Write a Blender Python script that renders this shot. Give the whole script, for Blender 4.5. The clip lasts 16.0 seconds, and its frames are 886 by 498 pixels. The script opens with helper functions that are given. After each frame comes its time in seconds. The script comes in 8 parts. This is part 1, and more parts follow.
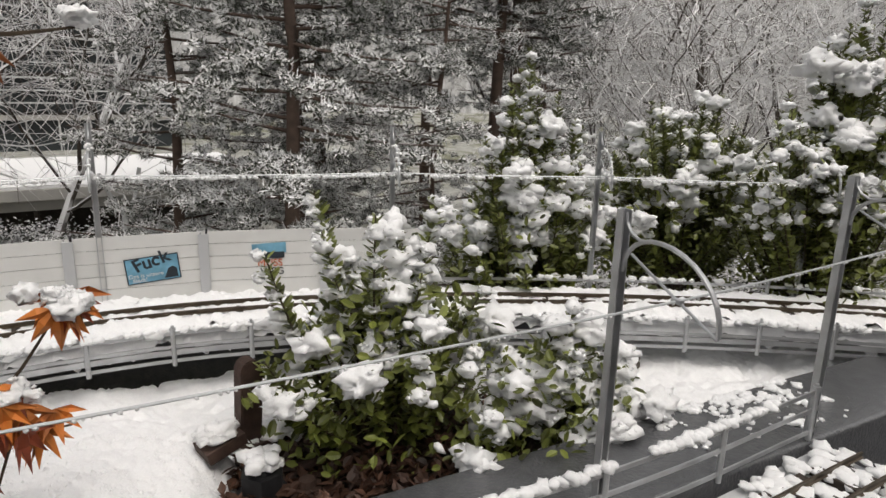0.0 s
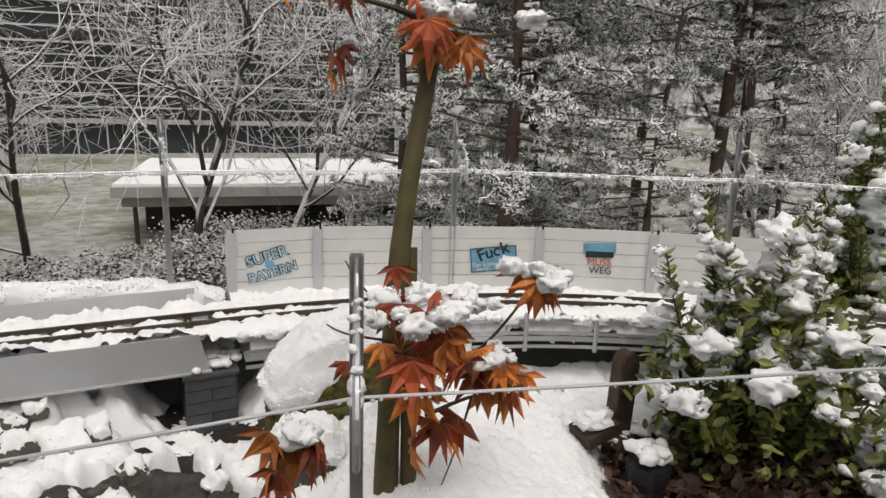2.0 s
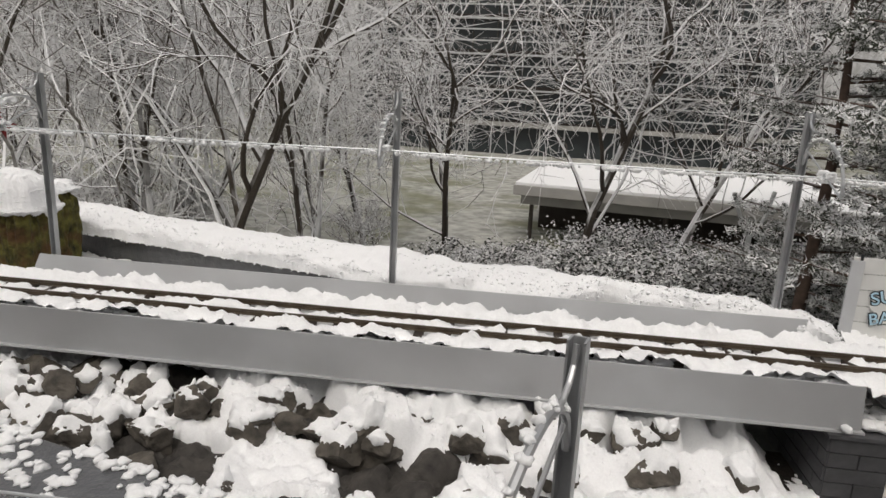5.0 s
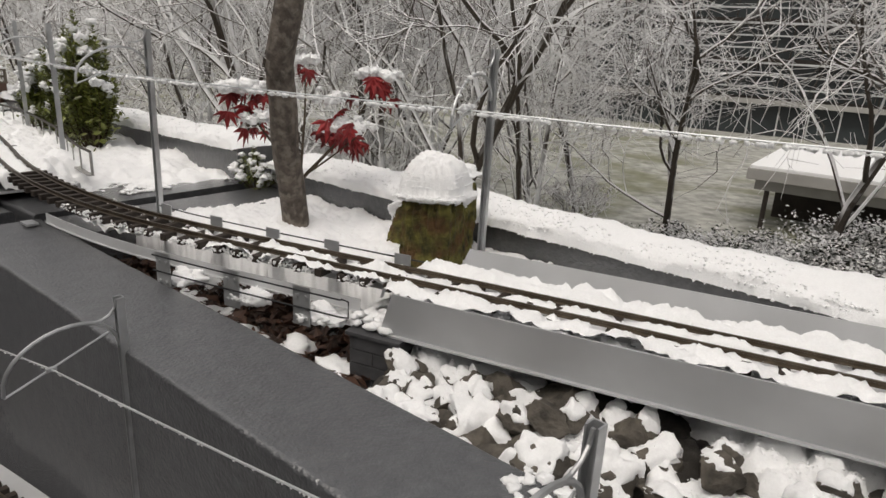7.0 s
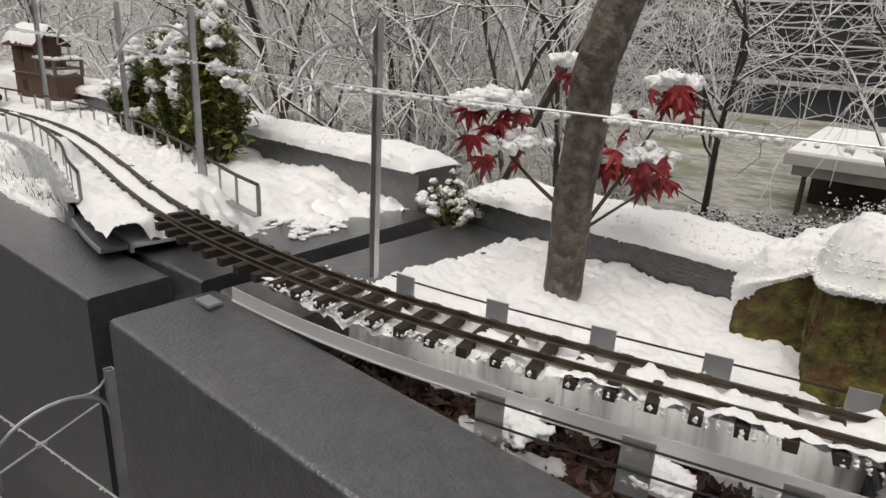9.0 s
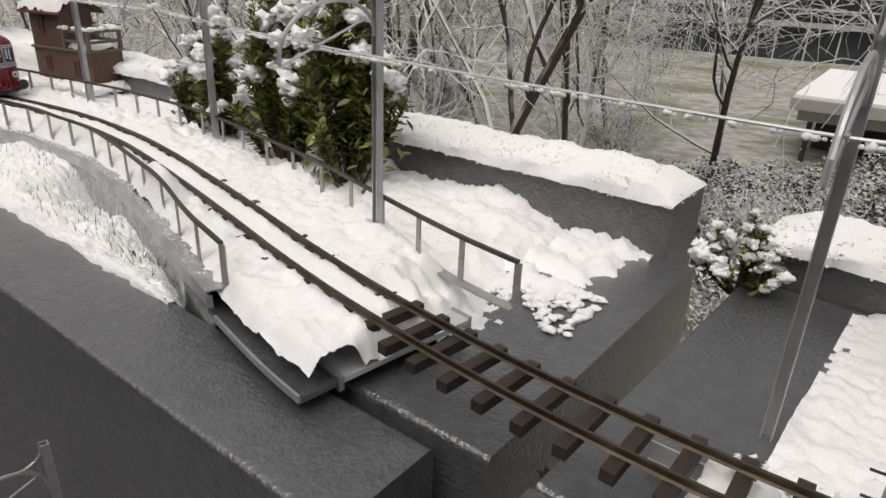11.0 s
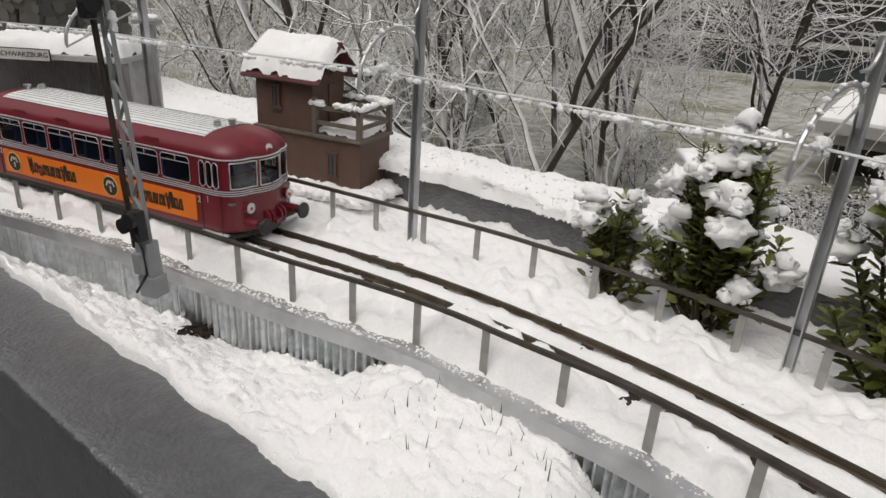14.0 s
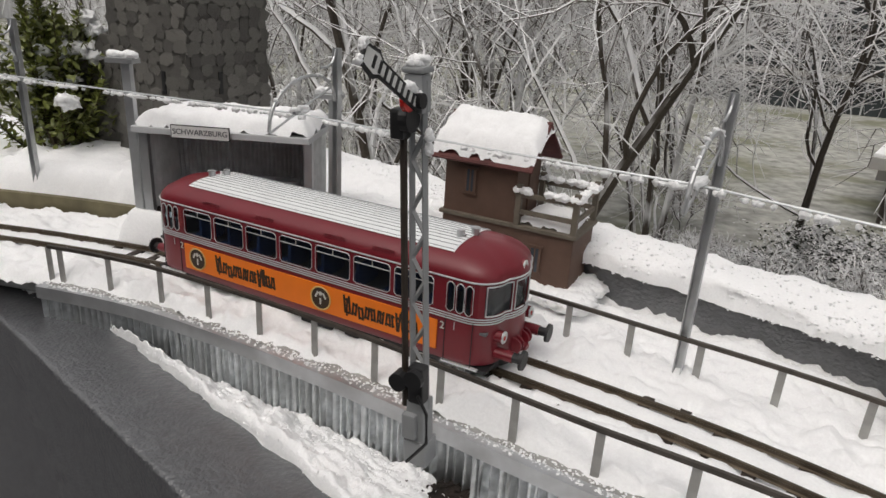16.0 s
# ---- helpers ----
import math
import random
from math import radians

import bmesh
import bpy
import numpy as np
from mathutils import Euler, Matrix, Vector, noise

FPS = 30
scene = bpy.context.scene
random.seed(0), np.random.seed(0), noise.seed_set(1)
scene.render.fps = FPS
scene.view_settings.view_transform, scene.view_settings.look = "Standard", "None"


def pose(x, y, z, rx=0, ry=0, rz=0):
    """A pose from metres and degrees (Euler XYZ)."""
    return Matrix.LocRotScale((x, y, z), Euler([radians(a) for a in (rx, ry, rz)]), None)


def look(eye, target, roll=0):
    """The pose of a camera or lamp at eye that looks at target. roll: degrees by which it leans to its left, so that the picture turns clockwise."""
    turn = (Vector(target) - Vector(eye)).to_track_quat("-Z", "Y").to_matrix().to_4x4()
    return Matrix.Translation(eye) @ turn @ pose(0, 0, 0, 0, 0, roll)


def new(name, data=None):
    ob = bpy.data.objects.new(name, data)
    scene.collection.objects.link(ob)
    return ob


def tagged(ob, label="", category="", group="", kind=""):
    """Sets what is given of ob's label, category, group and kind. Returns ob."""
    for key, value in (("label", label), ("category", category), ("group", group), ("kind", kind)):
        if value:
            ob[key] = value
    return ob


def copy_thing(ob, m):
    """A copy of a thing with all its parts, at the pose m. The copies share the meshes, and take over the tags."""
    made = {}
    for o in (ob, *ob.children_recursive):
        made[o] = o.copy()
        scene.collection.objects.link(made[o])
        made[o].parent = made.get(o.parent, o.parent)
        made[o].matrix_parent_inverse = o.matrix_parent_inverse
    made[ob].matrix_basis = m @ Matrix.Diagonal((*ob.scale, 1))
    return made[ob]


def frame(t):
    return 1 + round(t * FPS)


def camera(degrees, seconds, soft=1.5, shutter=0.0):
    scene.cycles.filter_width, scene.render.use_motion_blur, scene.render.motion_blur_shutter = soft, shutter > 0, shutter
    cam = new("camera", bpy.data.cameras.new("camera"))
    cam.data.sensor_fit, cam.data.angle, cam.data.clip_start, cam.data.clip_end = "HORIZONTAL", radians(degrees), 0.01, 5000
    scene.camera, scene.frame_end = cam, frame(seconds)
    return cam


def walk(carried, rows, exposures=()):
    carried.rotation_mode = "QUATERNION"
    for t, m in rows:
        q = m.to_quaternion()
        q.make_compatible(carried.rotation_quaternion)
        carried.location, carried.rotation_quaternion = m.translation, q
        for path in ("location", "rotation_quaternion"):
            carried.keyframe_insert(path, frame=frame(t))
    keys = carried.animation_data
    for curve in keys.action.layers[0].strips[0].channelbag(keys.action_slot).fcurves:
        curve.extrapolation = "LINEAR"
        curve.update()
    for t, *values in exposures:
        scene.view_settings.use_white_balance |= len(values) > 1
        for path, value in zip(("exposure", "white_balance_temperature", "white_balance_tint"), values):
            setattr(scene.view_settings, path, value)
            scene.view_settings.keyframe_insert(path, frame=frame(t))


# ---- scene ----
cam = camera(68.0, 16.0)
EXPO = ((0.0, 0.0, 6900, 11), (1.5, -0.02, 6900, 11), (3.5, -0.09, 6900, 11), (5.0, -0.16, 6900, 11), (7.5, -0.09, 7000, 11), (9.0, -0.05, 7000, 11), (11.5, -0.03, 6900, 11), (12.5, -0.14, 6850, 11), (16.0, -0.10, 6800, 11))
PATH = [
    (0, (0.449, -1.267, 0.43), (1.778, 0.147, -0.055), 1.6),
    (0.5, (0.416, -1.239, 0.434), (1.613, 0.288, -0.049), 1.7),
    (1, (0.357, -1.21, 0.422), (1.439, 0.404, -0.053), 1.9),
    (1.5, (0.278, -1.175, 0.42), (1.246, 0.51, -0.052), 1.9),
    (2, (0.204, -1.136, 0.405), (1.049, 0.615, -0.064), 1.9),
    (2.5, (0.129, -1.088, 0.398), (0.834, 0.724, -0.068), 2.0),
    (3, (0.066, -1.047, 0.387), (0.624, 0.816, -0.079), 2.2),
    (3.5, (0.007, -1.017, 0.377), (0.42, 0.883, -0.092), 2.4),
    (4, (-0.008, -0.973, 0.36), (0.255, 0.953, -0.111), 2.4),
    (4.5, (-0.051, -0.935, 0.344), (-0.001, 1.008, -0.127), 2.5),
    (5, (-0.153, -0.917, 0.36), (-0.38, 1.01, -0.127), 2.9),
    (5.2, (-0.199, -0.91, 0.36), (-0.543, 0.998, -0.131), 3.0),
    (7.3, (-0.672, -0.807, 0.351), (-1.475, 0.917, -0.267), 3.3),
    (7.5, (-0.72, -0.785, 0.351), (-1.524, 0.934, -0.281), 3.4),
    (8, (-0.889, -0.736, 0.362), (-1.694, 0.976, -0.286), 3.4),
    (8.5, (-1.059, -0.696, 0.351), (-1.87, 1.01, -0.305), 3.4),
    (9, (-1.233, -0.642, 0.345), (-2.056, 1.059, -0.311), 3.2),
    (9.2, (-1.304, -0.636, 0.355), (-2.128, 1.059, -0.316), 3.5),
    (11.3, (-1.946, -0.382, 0.351), (-2.701, 1.287, -0.452), 2.7),
    (11.5, (-2.051, -0.368, 0.35), (-2.801, 1.313, -0.433), 3.4),
    (12, (-2.251, -0.312, 0.357), (-2.993, 1.372, -0.427), 3.7),
    (12.5, (-2.44, -0.202, 0.348), (-3.188, 1.479, -0.437), 3.7),
    (13, (-2.557, -0.145, 0.375), (-3.295, 1.534, -0.423), 4.0),
    (13.5, (-2.677, -0.102, 0.364), (-3.418, 1.578, -0.428), 3.9),
    (14, (-2.838, -0.13, 0.371), (-3.602, 1.552, -0.396), 3.5),
    (14.5, (-3.014, -0.12, 0.406), (-3.782, 1.551, -0.38), 3.9),
    (15, (-3.114, -0.063, 0.42), (-3.889, 1.603, -0.369), 4.1),
    (15.5, (-3.159, -0.072, 0.414), (-3.957, 1.593, -0.354), 3.9),
    (16, (-3.18, -0.097, 0.411), (-4.049, 1.566, -0.282), 3.6),
]
walk(cam, [(t, look(eye, target, roll)) for t, eye, target, roll in PATH], EXPO)


# ---- world, sun, exposure ----
world = bpy.data.worlds.new("overcast_sky")
scene.world = world
world.use_nodes = True
wn, wl = world.node_tree.nodes, world.node_tree.links
sky = wn.new("ShaderNodeTexSky")
sky.sky_type, sky.sun_disc = "NISHITA", False
sky.sun_elevation, sky.sun_rotation = radians(64), radians(190)
sky.air_density, sky.dust_density = 1.0, 4.0
cloud = wn.new("ShaderNodeHueSaturation")
cloud.inputs["Saturation"].default_value = 0.18
wl.new(sky.outputs[0], cloud.inputs["Color"])
wl.new(cloud.outputs[0], wn["Background"].inputs["Color"])
wn["Background"].inputs["Strength"].default_value = 0.15
sun = new("sun", bpy.data.lights.new("sun", "SUN"))
sun.data.energy, sun.data.angle, sun.data.color = 0.55, radians(60), (1.0, 0.96, 0.91)
sun.matrix_world = look((0, 0, 0), (0.08, 0.42, -0.90))
scene.view_settings.exposure = 0.0


# ---- materials ----
def mat(name, color, rough=0.6, metal=0.0, var=0.15, scale=40.0, bump=0.2, bscale=200.0, stain=None, coat=0.0,
        stain_scale=8.0, stain_amount=0.5, island=0.0, dist=0.002):
    """A node material: base colour varied at two scales, stains, fine relief."""
    m = bpy.data.materials.new(name)
    m.use_nodes = True
    n, l = m.node_tree.nodes, m.node_tree.links
    b = n["Principled BSDF"]
    b.inputs["Roughness"].default_value, b.inputs["Metallic"].default_value = rough, metal
    b.inputs["Coat Weight"].default_value = coat
    tc = n.new("ShaderNodeTexCoord")
    n1 = n.new("ShaderNodeTexNoise")
    n1.inputs["Scale"].default_value, n1.inputs["Detail"].default_value = scale, 6
    l.new(tc.outputs["Object"], n1.inputs["Vector"])
    ramp = n.new("ShaderNodeValToRGB")
    c0 = tuple(max(0.0, c * (1 - var)) for c in color)
    c1 = tuple(min(1.0, c * (1 + var)) for c in color)
    ramp.color_ramp.elements[0].color, ramp.color_ramp.elements[1].color = (*c0, 1), (*c1, 1)
    ramp.color_ramp.elements[0].position, ramp.color_ramp.elements[1].position = 0.3, 0.7
    l.new(n1.outputs["Fac"], ramp.inputs["Fac"])
    out = ramp.outputs["Color"]
    if stain:
        n2 = n.new("ShaderNodeTexNoise")
        n2.inputs["Scale"].default_value, n2.inputs["Detail"].default_value = stain_scale, 8
        l.new(tc.outputs["Object"], n2.inputs["Vector"])
        r2 = n.new("ShaderNodeValToRGB")
        r2.color_ramp.elements[0].position, r2.color_ramp.elements[1].position = 0.48, 0.62
        r2.color_ramp.elements[1].color = (stain_amount,) * 3 + (1,)
        l.new(n2.outputs["Fac"], r2.inputs["Fac"])
        mx = n.new("ShaderNodeMixRGB")
        mx.inputs["Color2"].default_value = (*stain, 1)
        l.new(r2.outputs["Color"], mx.inputs["Fac"])
        l.new(out, mx.inputs["Color1"])
        out = mx.outputs["Color"]
    if island:
        g = n.new("ShaderNodeNewGeometry")
        hs = n.new("ShaderNodeHueSaturation")
        mr = n.new("ShaderNodeMapRange")
        mr.inputs["To Min"].default_value, mr.inputs["To Max"].default_value = 1 - island, 1 + island
        l.new(g.outputs["Random Per Island"], mr.inputs["Value"])
        l.new(mr.outputs[0], hs.inputs["Value"])
        l.new(out, hs.inputs["Color"])
        out = hs.outputs["Color"]
    l.new(out, b.inputs["Base Color"])
    if bump:
        n3 = n.new("ShaderNodeTexNoise")
        n3.inputs["Scale"].default_value, n3.inputs["Detail"].default_value = bscale, 4
        l.new(tc.outputs["Object"], n3.inputs["Vector"])
        bp = n.new("ShaderNodeBump")
        bp.inputs["Strength"].default_value, bp.inputs["Distance"].default_value = bump, dist
        l.new(n3.outputs["Fac"], bp.inputs["Height"])
        l.new(bp.outputs["Normal"], b.inputs["Normal"])
    return m


def snowy(name, color, rough=0.8, edge=0.35, soft=0.25, scale=3.0, var=0.3, amount=0.9, nscale=25.0):
    """A surface on whose upward faces snow lies."""
    m = mat(name, color, rough, var=var, scale=nscale, bump=0.0)
    n, l = m.node_tree.nodes, m.node_tree.links
    b = n["Principled BSDF"]
    base = b.inputs["Base Color"].links[0].from_socket
    g = n.new("ShaderNodeNewGeometry")
    sx = n.new("ShaderNodeSeparateXYZ")
    l.new(g.outputs["Normal"], sx.inputs[0])
    tx = n.new("ShaderNodeTexNoise")
    tx.inputs["Scale"].default_value = scale
    l.new(g.outputs["Position"], tx.inputs["Vector"])
    ad = n.new("ShaderNodeMath")
    ad.operation = "MULTIPLY_ADD"
    l.new(tx.outputs["Fac"], ad.inputs[0])
    ad.inputs[1].default_value = 1.2
    l.new(sx.outputs["Z"], ad.inputs[2])
    mr = n.new("ShaderNodeMapRange")
    mr.inputs["From Min"].default_value, mr.inputs["From Max"].default_value = edge + 0.6 - soft, edge + 0.6 + soft
    mr.inputs["To Max"].default_value = amount
    l.new(ad.outputs[0], mr.inputs["Value"])
    mx = n.new("ShaderNodeMixRGB")
    mx.inputs["Color2"].default_value = (0.88, 0.88, 0.89, 1)
    l.new(mr.outputs[0], mx.inputs["Fac"])
    l.new(base, mx.inputs["Color1"])
    l.new(mx.outputs[0], b.inputs["Base Color"])
    return m


def glass(name, tint=(0.9, 0.95, 0.95), alpha=0.25):
    m = bpy.data.materials.new(name)
    m.use_nodes = True
    n, l = m.node_tree.nodes, m.node_tree.links
    b = n["Principled BSDF"]
    b.inputs["Base Color"].default_value = (*tint, 1)
    b.inputs["Roughness"].default_value = 0.05
    tr = n.new("ShaderNodeBsdfTransparent")
    tr.inputs["Color"].default_value = (*tint, 1)
    gl = n.new("ShaderNodeBsdfGlossy")
    gl.inputs["Roughness"].default_value = 0.03
    mx = n.new("ShaderNodeMixShader")
    mx.inputs["Fac"].default_value = alpha
    l.new(tr.outputs[0], mx.inputs[1])
    l.new(gl.outputs[0], mx.inputs[2])
    l.new(mx.outputs[0], n["Material Output"].inputs["Surface"])
    return m


# tone grain: crystals and wet spots, also standing in for shade between crumbs
SNOW = mat("snow", (0.93, 0.935, 0.94), 0.75, var=0.06, scale=330, bump=0.45, bscale=240, dist=0.0035)
for node in SNOW.node_tree.nodes:
    if node.type == "TEX_NOISE" and node.inputs["Scale"].default_value > 200:
        node.inputs["Detail"].default_value, node.inputs["Roughness"].default_value = 8, 0.72
SNOW.node_tree.nodes["Principled BSDF"].inputs["Subsurface Weight"].default_value = 0.0
ALU = mat("aluminium", (0.55, 0.56, 0.57), 0.42, 0.75, var=0.12, scale=30, bump=0.08, bscale=500, stain=(0.36, 0.36, 0.36), stain_scale=14)
ALU_PLATE = mat("brushed_plate", (0.55, 0.56, 0.57), 0.5, 0.15, var=0.06, scale=12, bump=0.06, bscale=300, stain=(0.48, 0.48, 0.485), stain_scale=5)
# paler, less metallic copy of the zinc, lifting the shelter's shaded inside
ZINCDULL = mat("dull_pale_zinc", (0.60, 0.61, 0.61), 0.5, 0.2, var=0.12, scale=60, bump=0.1, bscale=200, stain=(0.48, 0.48, 0.48), stain_scale=18)
ZINC = mat("galvanised_sheet", (0.56, 0.58, 0.59), 0.28, 0.9, var=0.25, scale=90, bump=0.1, bscale=200, stain=(0.42, 0.43, 0.43), stain_scale=18)
WALLPAINT = mat("dark_grey_paint", (0.074, 0.076, 0.081), 0.30, var=0.25, scale=60, bump=0.45, bscale=200, dist=0.005,
                stain=(0.060, 0.062, 0.067), stain_scale=40, coat=1.0)
WALLPAINT.node_tree.nodes["Principled BSDF"].inputs["Coat Roughness"].default_value = 0.14
WALLPAINT.node_tree.nodes["Principled BSDF"].inputs["Coat IOR"].default_value = 1.8
WALLPAINT.node_tree.links.new(WALLPAINT.node_tree.nodes["Bump"].outputs["Normal"], WALLPAINT.node_tree.nodes["Principled BSDF"].inputs["Coat Normal"])
RED = mat("wine_red_paint", (0.165, 0.009, 0.017), 0.42, var=0.06, scale=20, bump=0.03, bscale=400, coat=0.15)
BLACK = mat("black_plastic", (0.012, 0.012, 0.013), 0.5, var=0.3, scale=60, bump=0.1)
ORANGE = mat("orange_board", (0.80, 0.185, 0.008), 0.5, var=0.05, scale=30, bump=0.03)
BROWNINK = mat("dark_brown_print", (0.035, 0.018, 0.008), 0.6, bump=0)
GOLD = mat("gold_print", (0.55, 0.36, 0.12), 0.5, bump=0)
SILVER = mat("silver_paint", (0.62, 0.64, 0.65), 0.35, 0.4, var=0.05, bump=0.02)
ROOFSILVER = mat("pale_silver_roof", (0.78, 0.80, 0.80), 0.4, 0.0, var=0.04, scale=15, bump=0.04, bscale=300)
GREYLINE = mat("roof_groove", (0.20, 0.21, 0.22), 0.6, bump=0)
WHITEINK = mat("pale_print", (0.55, 0.54, 0.50), 0.6, bump=0)
REDINK = mat("pale_red_print", (0.42, 0.10, 0.08), 0.6, bump=0)
BLUESEAT = mat("blue_seat", (0.03, 0.05, 0.13), 0.7, bump=0.1)
GREYIN = mat("grey_interior", (0.13, 0.135, 0.14), 0.7, bump=0)
PANE = glass("window_pane", (0.78, 0.84, 0.87), 0.07)
LAMPGLASS = mat("lamp_glass", (0.75, 0.74, 0.70), 0.12, var=0.1, coat=0.8, bump=0)
REDLENS = mat("red_lens", (0.55, 0.02, 0.015), 0.15, coat=0.8, bump=0)
TIE = mat("brown_sleeper", (0.032, 0.023, 0.017), 0.65, var=0.3, scale=80, bump=0.4, bscale=300)
RAIL = mat("brass_rail", (0.10, 0.08, 0.058), 0.4, 0.7, var=0.3, scale=50, bump=0.1, stain=(0.07, 0.05, 0.035), stain_scale=20)
RAILBAR = mat("weathered_handrail", (0.075, 0.065, 0.055), 0.5, 0.4, var=0.3, scale=60, bump=0.2)
RAILPOST = mat("grey_rail_post", (0.33, 0.325, 0.31), 0.55, 0.2, var=0.15, scale=60, bump=0.1)
ROCK = mat("grey_rock", (0.095, 0.083, 0.068), 0.8, var=0.6, scale=45, bump=1.0, bscale=110, dist=0.004, stain=(0.05, 0.045, 0.04), stain_scale=25)
MOSSROCK = mat("mossy_stone", (0.100, 0.090, 0.020), 0.9, var=0.85, scale=48, bump=1.0, bscale=120, dist=0.009, stain=(0.105, 0.048, 0.018), stain_scale=22, stain_amount=0.85)
RUBBLE = mat("dark_rubble", (0.045, 0.040, 0.035), 0.8, var=0.6, scale=45, bump=1.0, bscale=110, dist=0.004, stain=(0.03, 0.026, 0.022), stain_scale=25)
SOIL = mat("dark_soil", (0.022, 0.016, 0.012), 0.95, var=0.5, scale=50, bump=1.0, bscale=120, dist=0.005)
DEADLEAF = mat("wet_brown_leaves", (0.065, 0.030, 0.018), 0.55, var=0.4, scale=30, bump=0.3, island=0.6)
LEAFGREEN = mat("boxwood_leaf", (0.135, 0.155, 0.032), 0.42, var=0.3, scale=15, bump=0.1, island=0.5, coat=0.1)
LEAFDARK = mat("dark_shrub_leaf", (0.150, 0.168, 0.036), 0.45, var=0.3, scale=15, bump=0.1, island=0.55, coat=0.1)
STEM = mat("brown_stem", (0.06, 0.042, 0.025), 0.8, var=0.3, bump=0.4)
MAPLEORANGE = mat("orange_maple_leaf", (0.60, 0.19, 0.035), 0.6, var=0.4, scale=25, bump=0.3, island=0.5, stain=(0.22, 0.06, 0.02), stain_scale=30)
MAPLERUST = mat("rust_maple_leaf", (0.30, 0.060, 0.020), 0.6, var=0.4, scale=25, bump=0.3, island=0.5)
MAPLERED = mat("red_maple_leaf", (0.26, 0.020, 0.022), 0.6, var=0.4, scale=25, bump=0.3, island=0.5)
MAPLEBARK = mat("olive_maple_bark", (0.085, 0.070, 0.022), 0.65, var=0.3, scale=30, bump=0.3, bscale=150, stain=(0.06, 0.04, 0.022), stain_scale=12)
BARK = mat("grey_brown_bark", (0.105, 0.086, 0.070), 0.8, var=0.5, scale=60, bump=1.0, bscale=110, dist=0.005, stain=(0.24, 0.21, 0.18), stain_scale=55, stain_amount=0.7)
HUTBROWN = mat("brown_moulded_wall", (0.105, 0.060, 0.042), 0.7, var=0.12, scale=40, bump=0.2, bscale=250)
HUTRED = mat("dark_red_shingles", (0.10, 0.025, 0.022), 0.7, var=0.3, scale=60, bump=0.4)
BALUSTER = mat("weathered_beam", (0.13, 0.11, 0.085), 0.75, var=0.2, scale=60, bump=0.2)
DARKGLASS = mat("dark_glass", (0.06, 0.07, 0.085), 0.08, var=0.2, scale=10, bump=0, coat=0.5)
BRICKGREY = mat("grey_brick", (0.062, 0.062, 0.066), 0.6, var=0.25, scale=50, bump=0.2)
# kept dark so these out-of-view surfaces throw little light back
TERRACE = mat("low_bounce_grey", (0.10, 0.10, 0.105), 0.5, var=0.2, scale=4, bump=0.2, bscale=40)
TOWERJOINT = mat("grey_joint", (0.085, 0.081, 0.073), 0.9, bump=0.3)
STONEGREY = mat("grey_tower_stone", (0.130, 0.124, 0.112), 0.8, var=0.35, scale=35, bump=0.6, bscale=120, dist=0.004)



def by_object(m, amount):
    """Varies a material's lightness from object to object."""
    n, l = m.node_tree.nodes, m.node_tree.links
    b = n["Principled BSDF"]
    out = b.inputs["Base Color"].links[0].from_socket
    info, mr, hs = n.new("ShaderNodeObjectInfo"), n.new("ShaderNodeMapRange"), n.new("ShaderNodeHueSaturation")
    mr.inputs["To Min"].default_value, mr.inputs["To Max"].default_value = 1 - amount, 1 + amount
    l.new(info.outputs["Random"], mr.inputs["Value"])
    l.new(mr.outputs[0], hs.inputs["Value"])
    l.new(out, hs.inputs["Color"])
    l.new(hs.outputs["Color"], b.inputs["Base Color"])


by_object(STONEGREY, 0.35)
MORTAR = mat("dark_joint", (0.055, 0.053, 0.05), 0.9, bump=0.3)
CREAM = mat("weathered_plank_wall", (0.72, 0.72, 0.70), 0.5, 0.0, var=0.06, scale=10, bump=0.12, bscale=120, stain=(0.60, 0.595, 0.575), stain_scale=7)
RUST = mat("rusted_iron", (0.062, 0.036, 0.027), 0.7, 0.2, var=0.35, scale=60, bump=0.4, bscale=200)
IRON = mat("dark_iron", (0.025, 0.025, 0.027), 0.55, 0.4, var=0.3, scale=60, bump=0.3)
SIGREY = mat("signal_grey", (0.30, 0.31, 0.315), 0.5, 0.1, var=0.08, bump=0.05)
WHITE = mat("white_enamel", (0.72, 0.72, 0.70), 0.4, var=0.05, bump=0.02)
PLANKOLIVE = mat("mossy_plank", (0.15, 0.13, 0.075), 0.8, var=0.3, scale=20, bump=0.4)
SIGNBLUE = mat("blue_sticker", (0.16, 0.38, 0.52), 0.5, var=0.35, scale=30, bump=0)
SIGNPALE = mat("pale_blue_print", (0.42, 0.62, 0.74), 0.5, var=0.15, scale=30, bump=0)
SIGNDARK = mat("dark_sticker", (0.02, 0.03, 0.04), 0.5, bump=0)
GRASS = mat("grass_blade", (0.035, 0.055, 0.015), 0.6, var=0.3, bump=0, island=0.4)
FROSTBARK = snowy("snow_lined_bark", (0.060, 0.048, 0.038), edge=0.02, soft=0.18, scale=1.2, amount=0.98)
FROSTTWIG = snowy("frosted_twig", (0.15, 0.132, 0.118), edge=-0.26, soft=0.28, scale=1.6, amount=0.88)
PINEBARK = snowy("pine_bark", (0.075, 0.048, 0.036), edge=0.95, soft=0.2, scale=1.5, nscale=6)
NEEDLES = snowy("snowy_pine_needles", (0.060, 0.070, 0.048), edge=-0.03, soft=0.30, scale=1.3, amount=0.95)
HEDGE = snowy("snowy_hedge_leaves", (0.030, 0.036, 0.022), edge=0.48, soft=0.35, scale=1.3, amount=0.85)
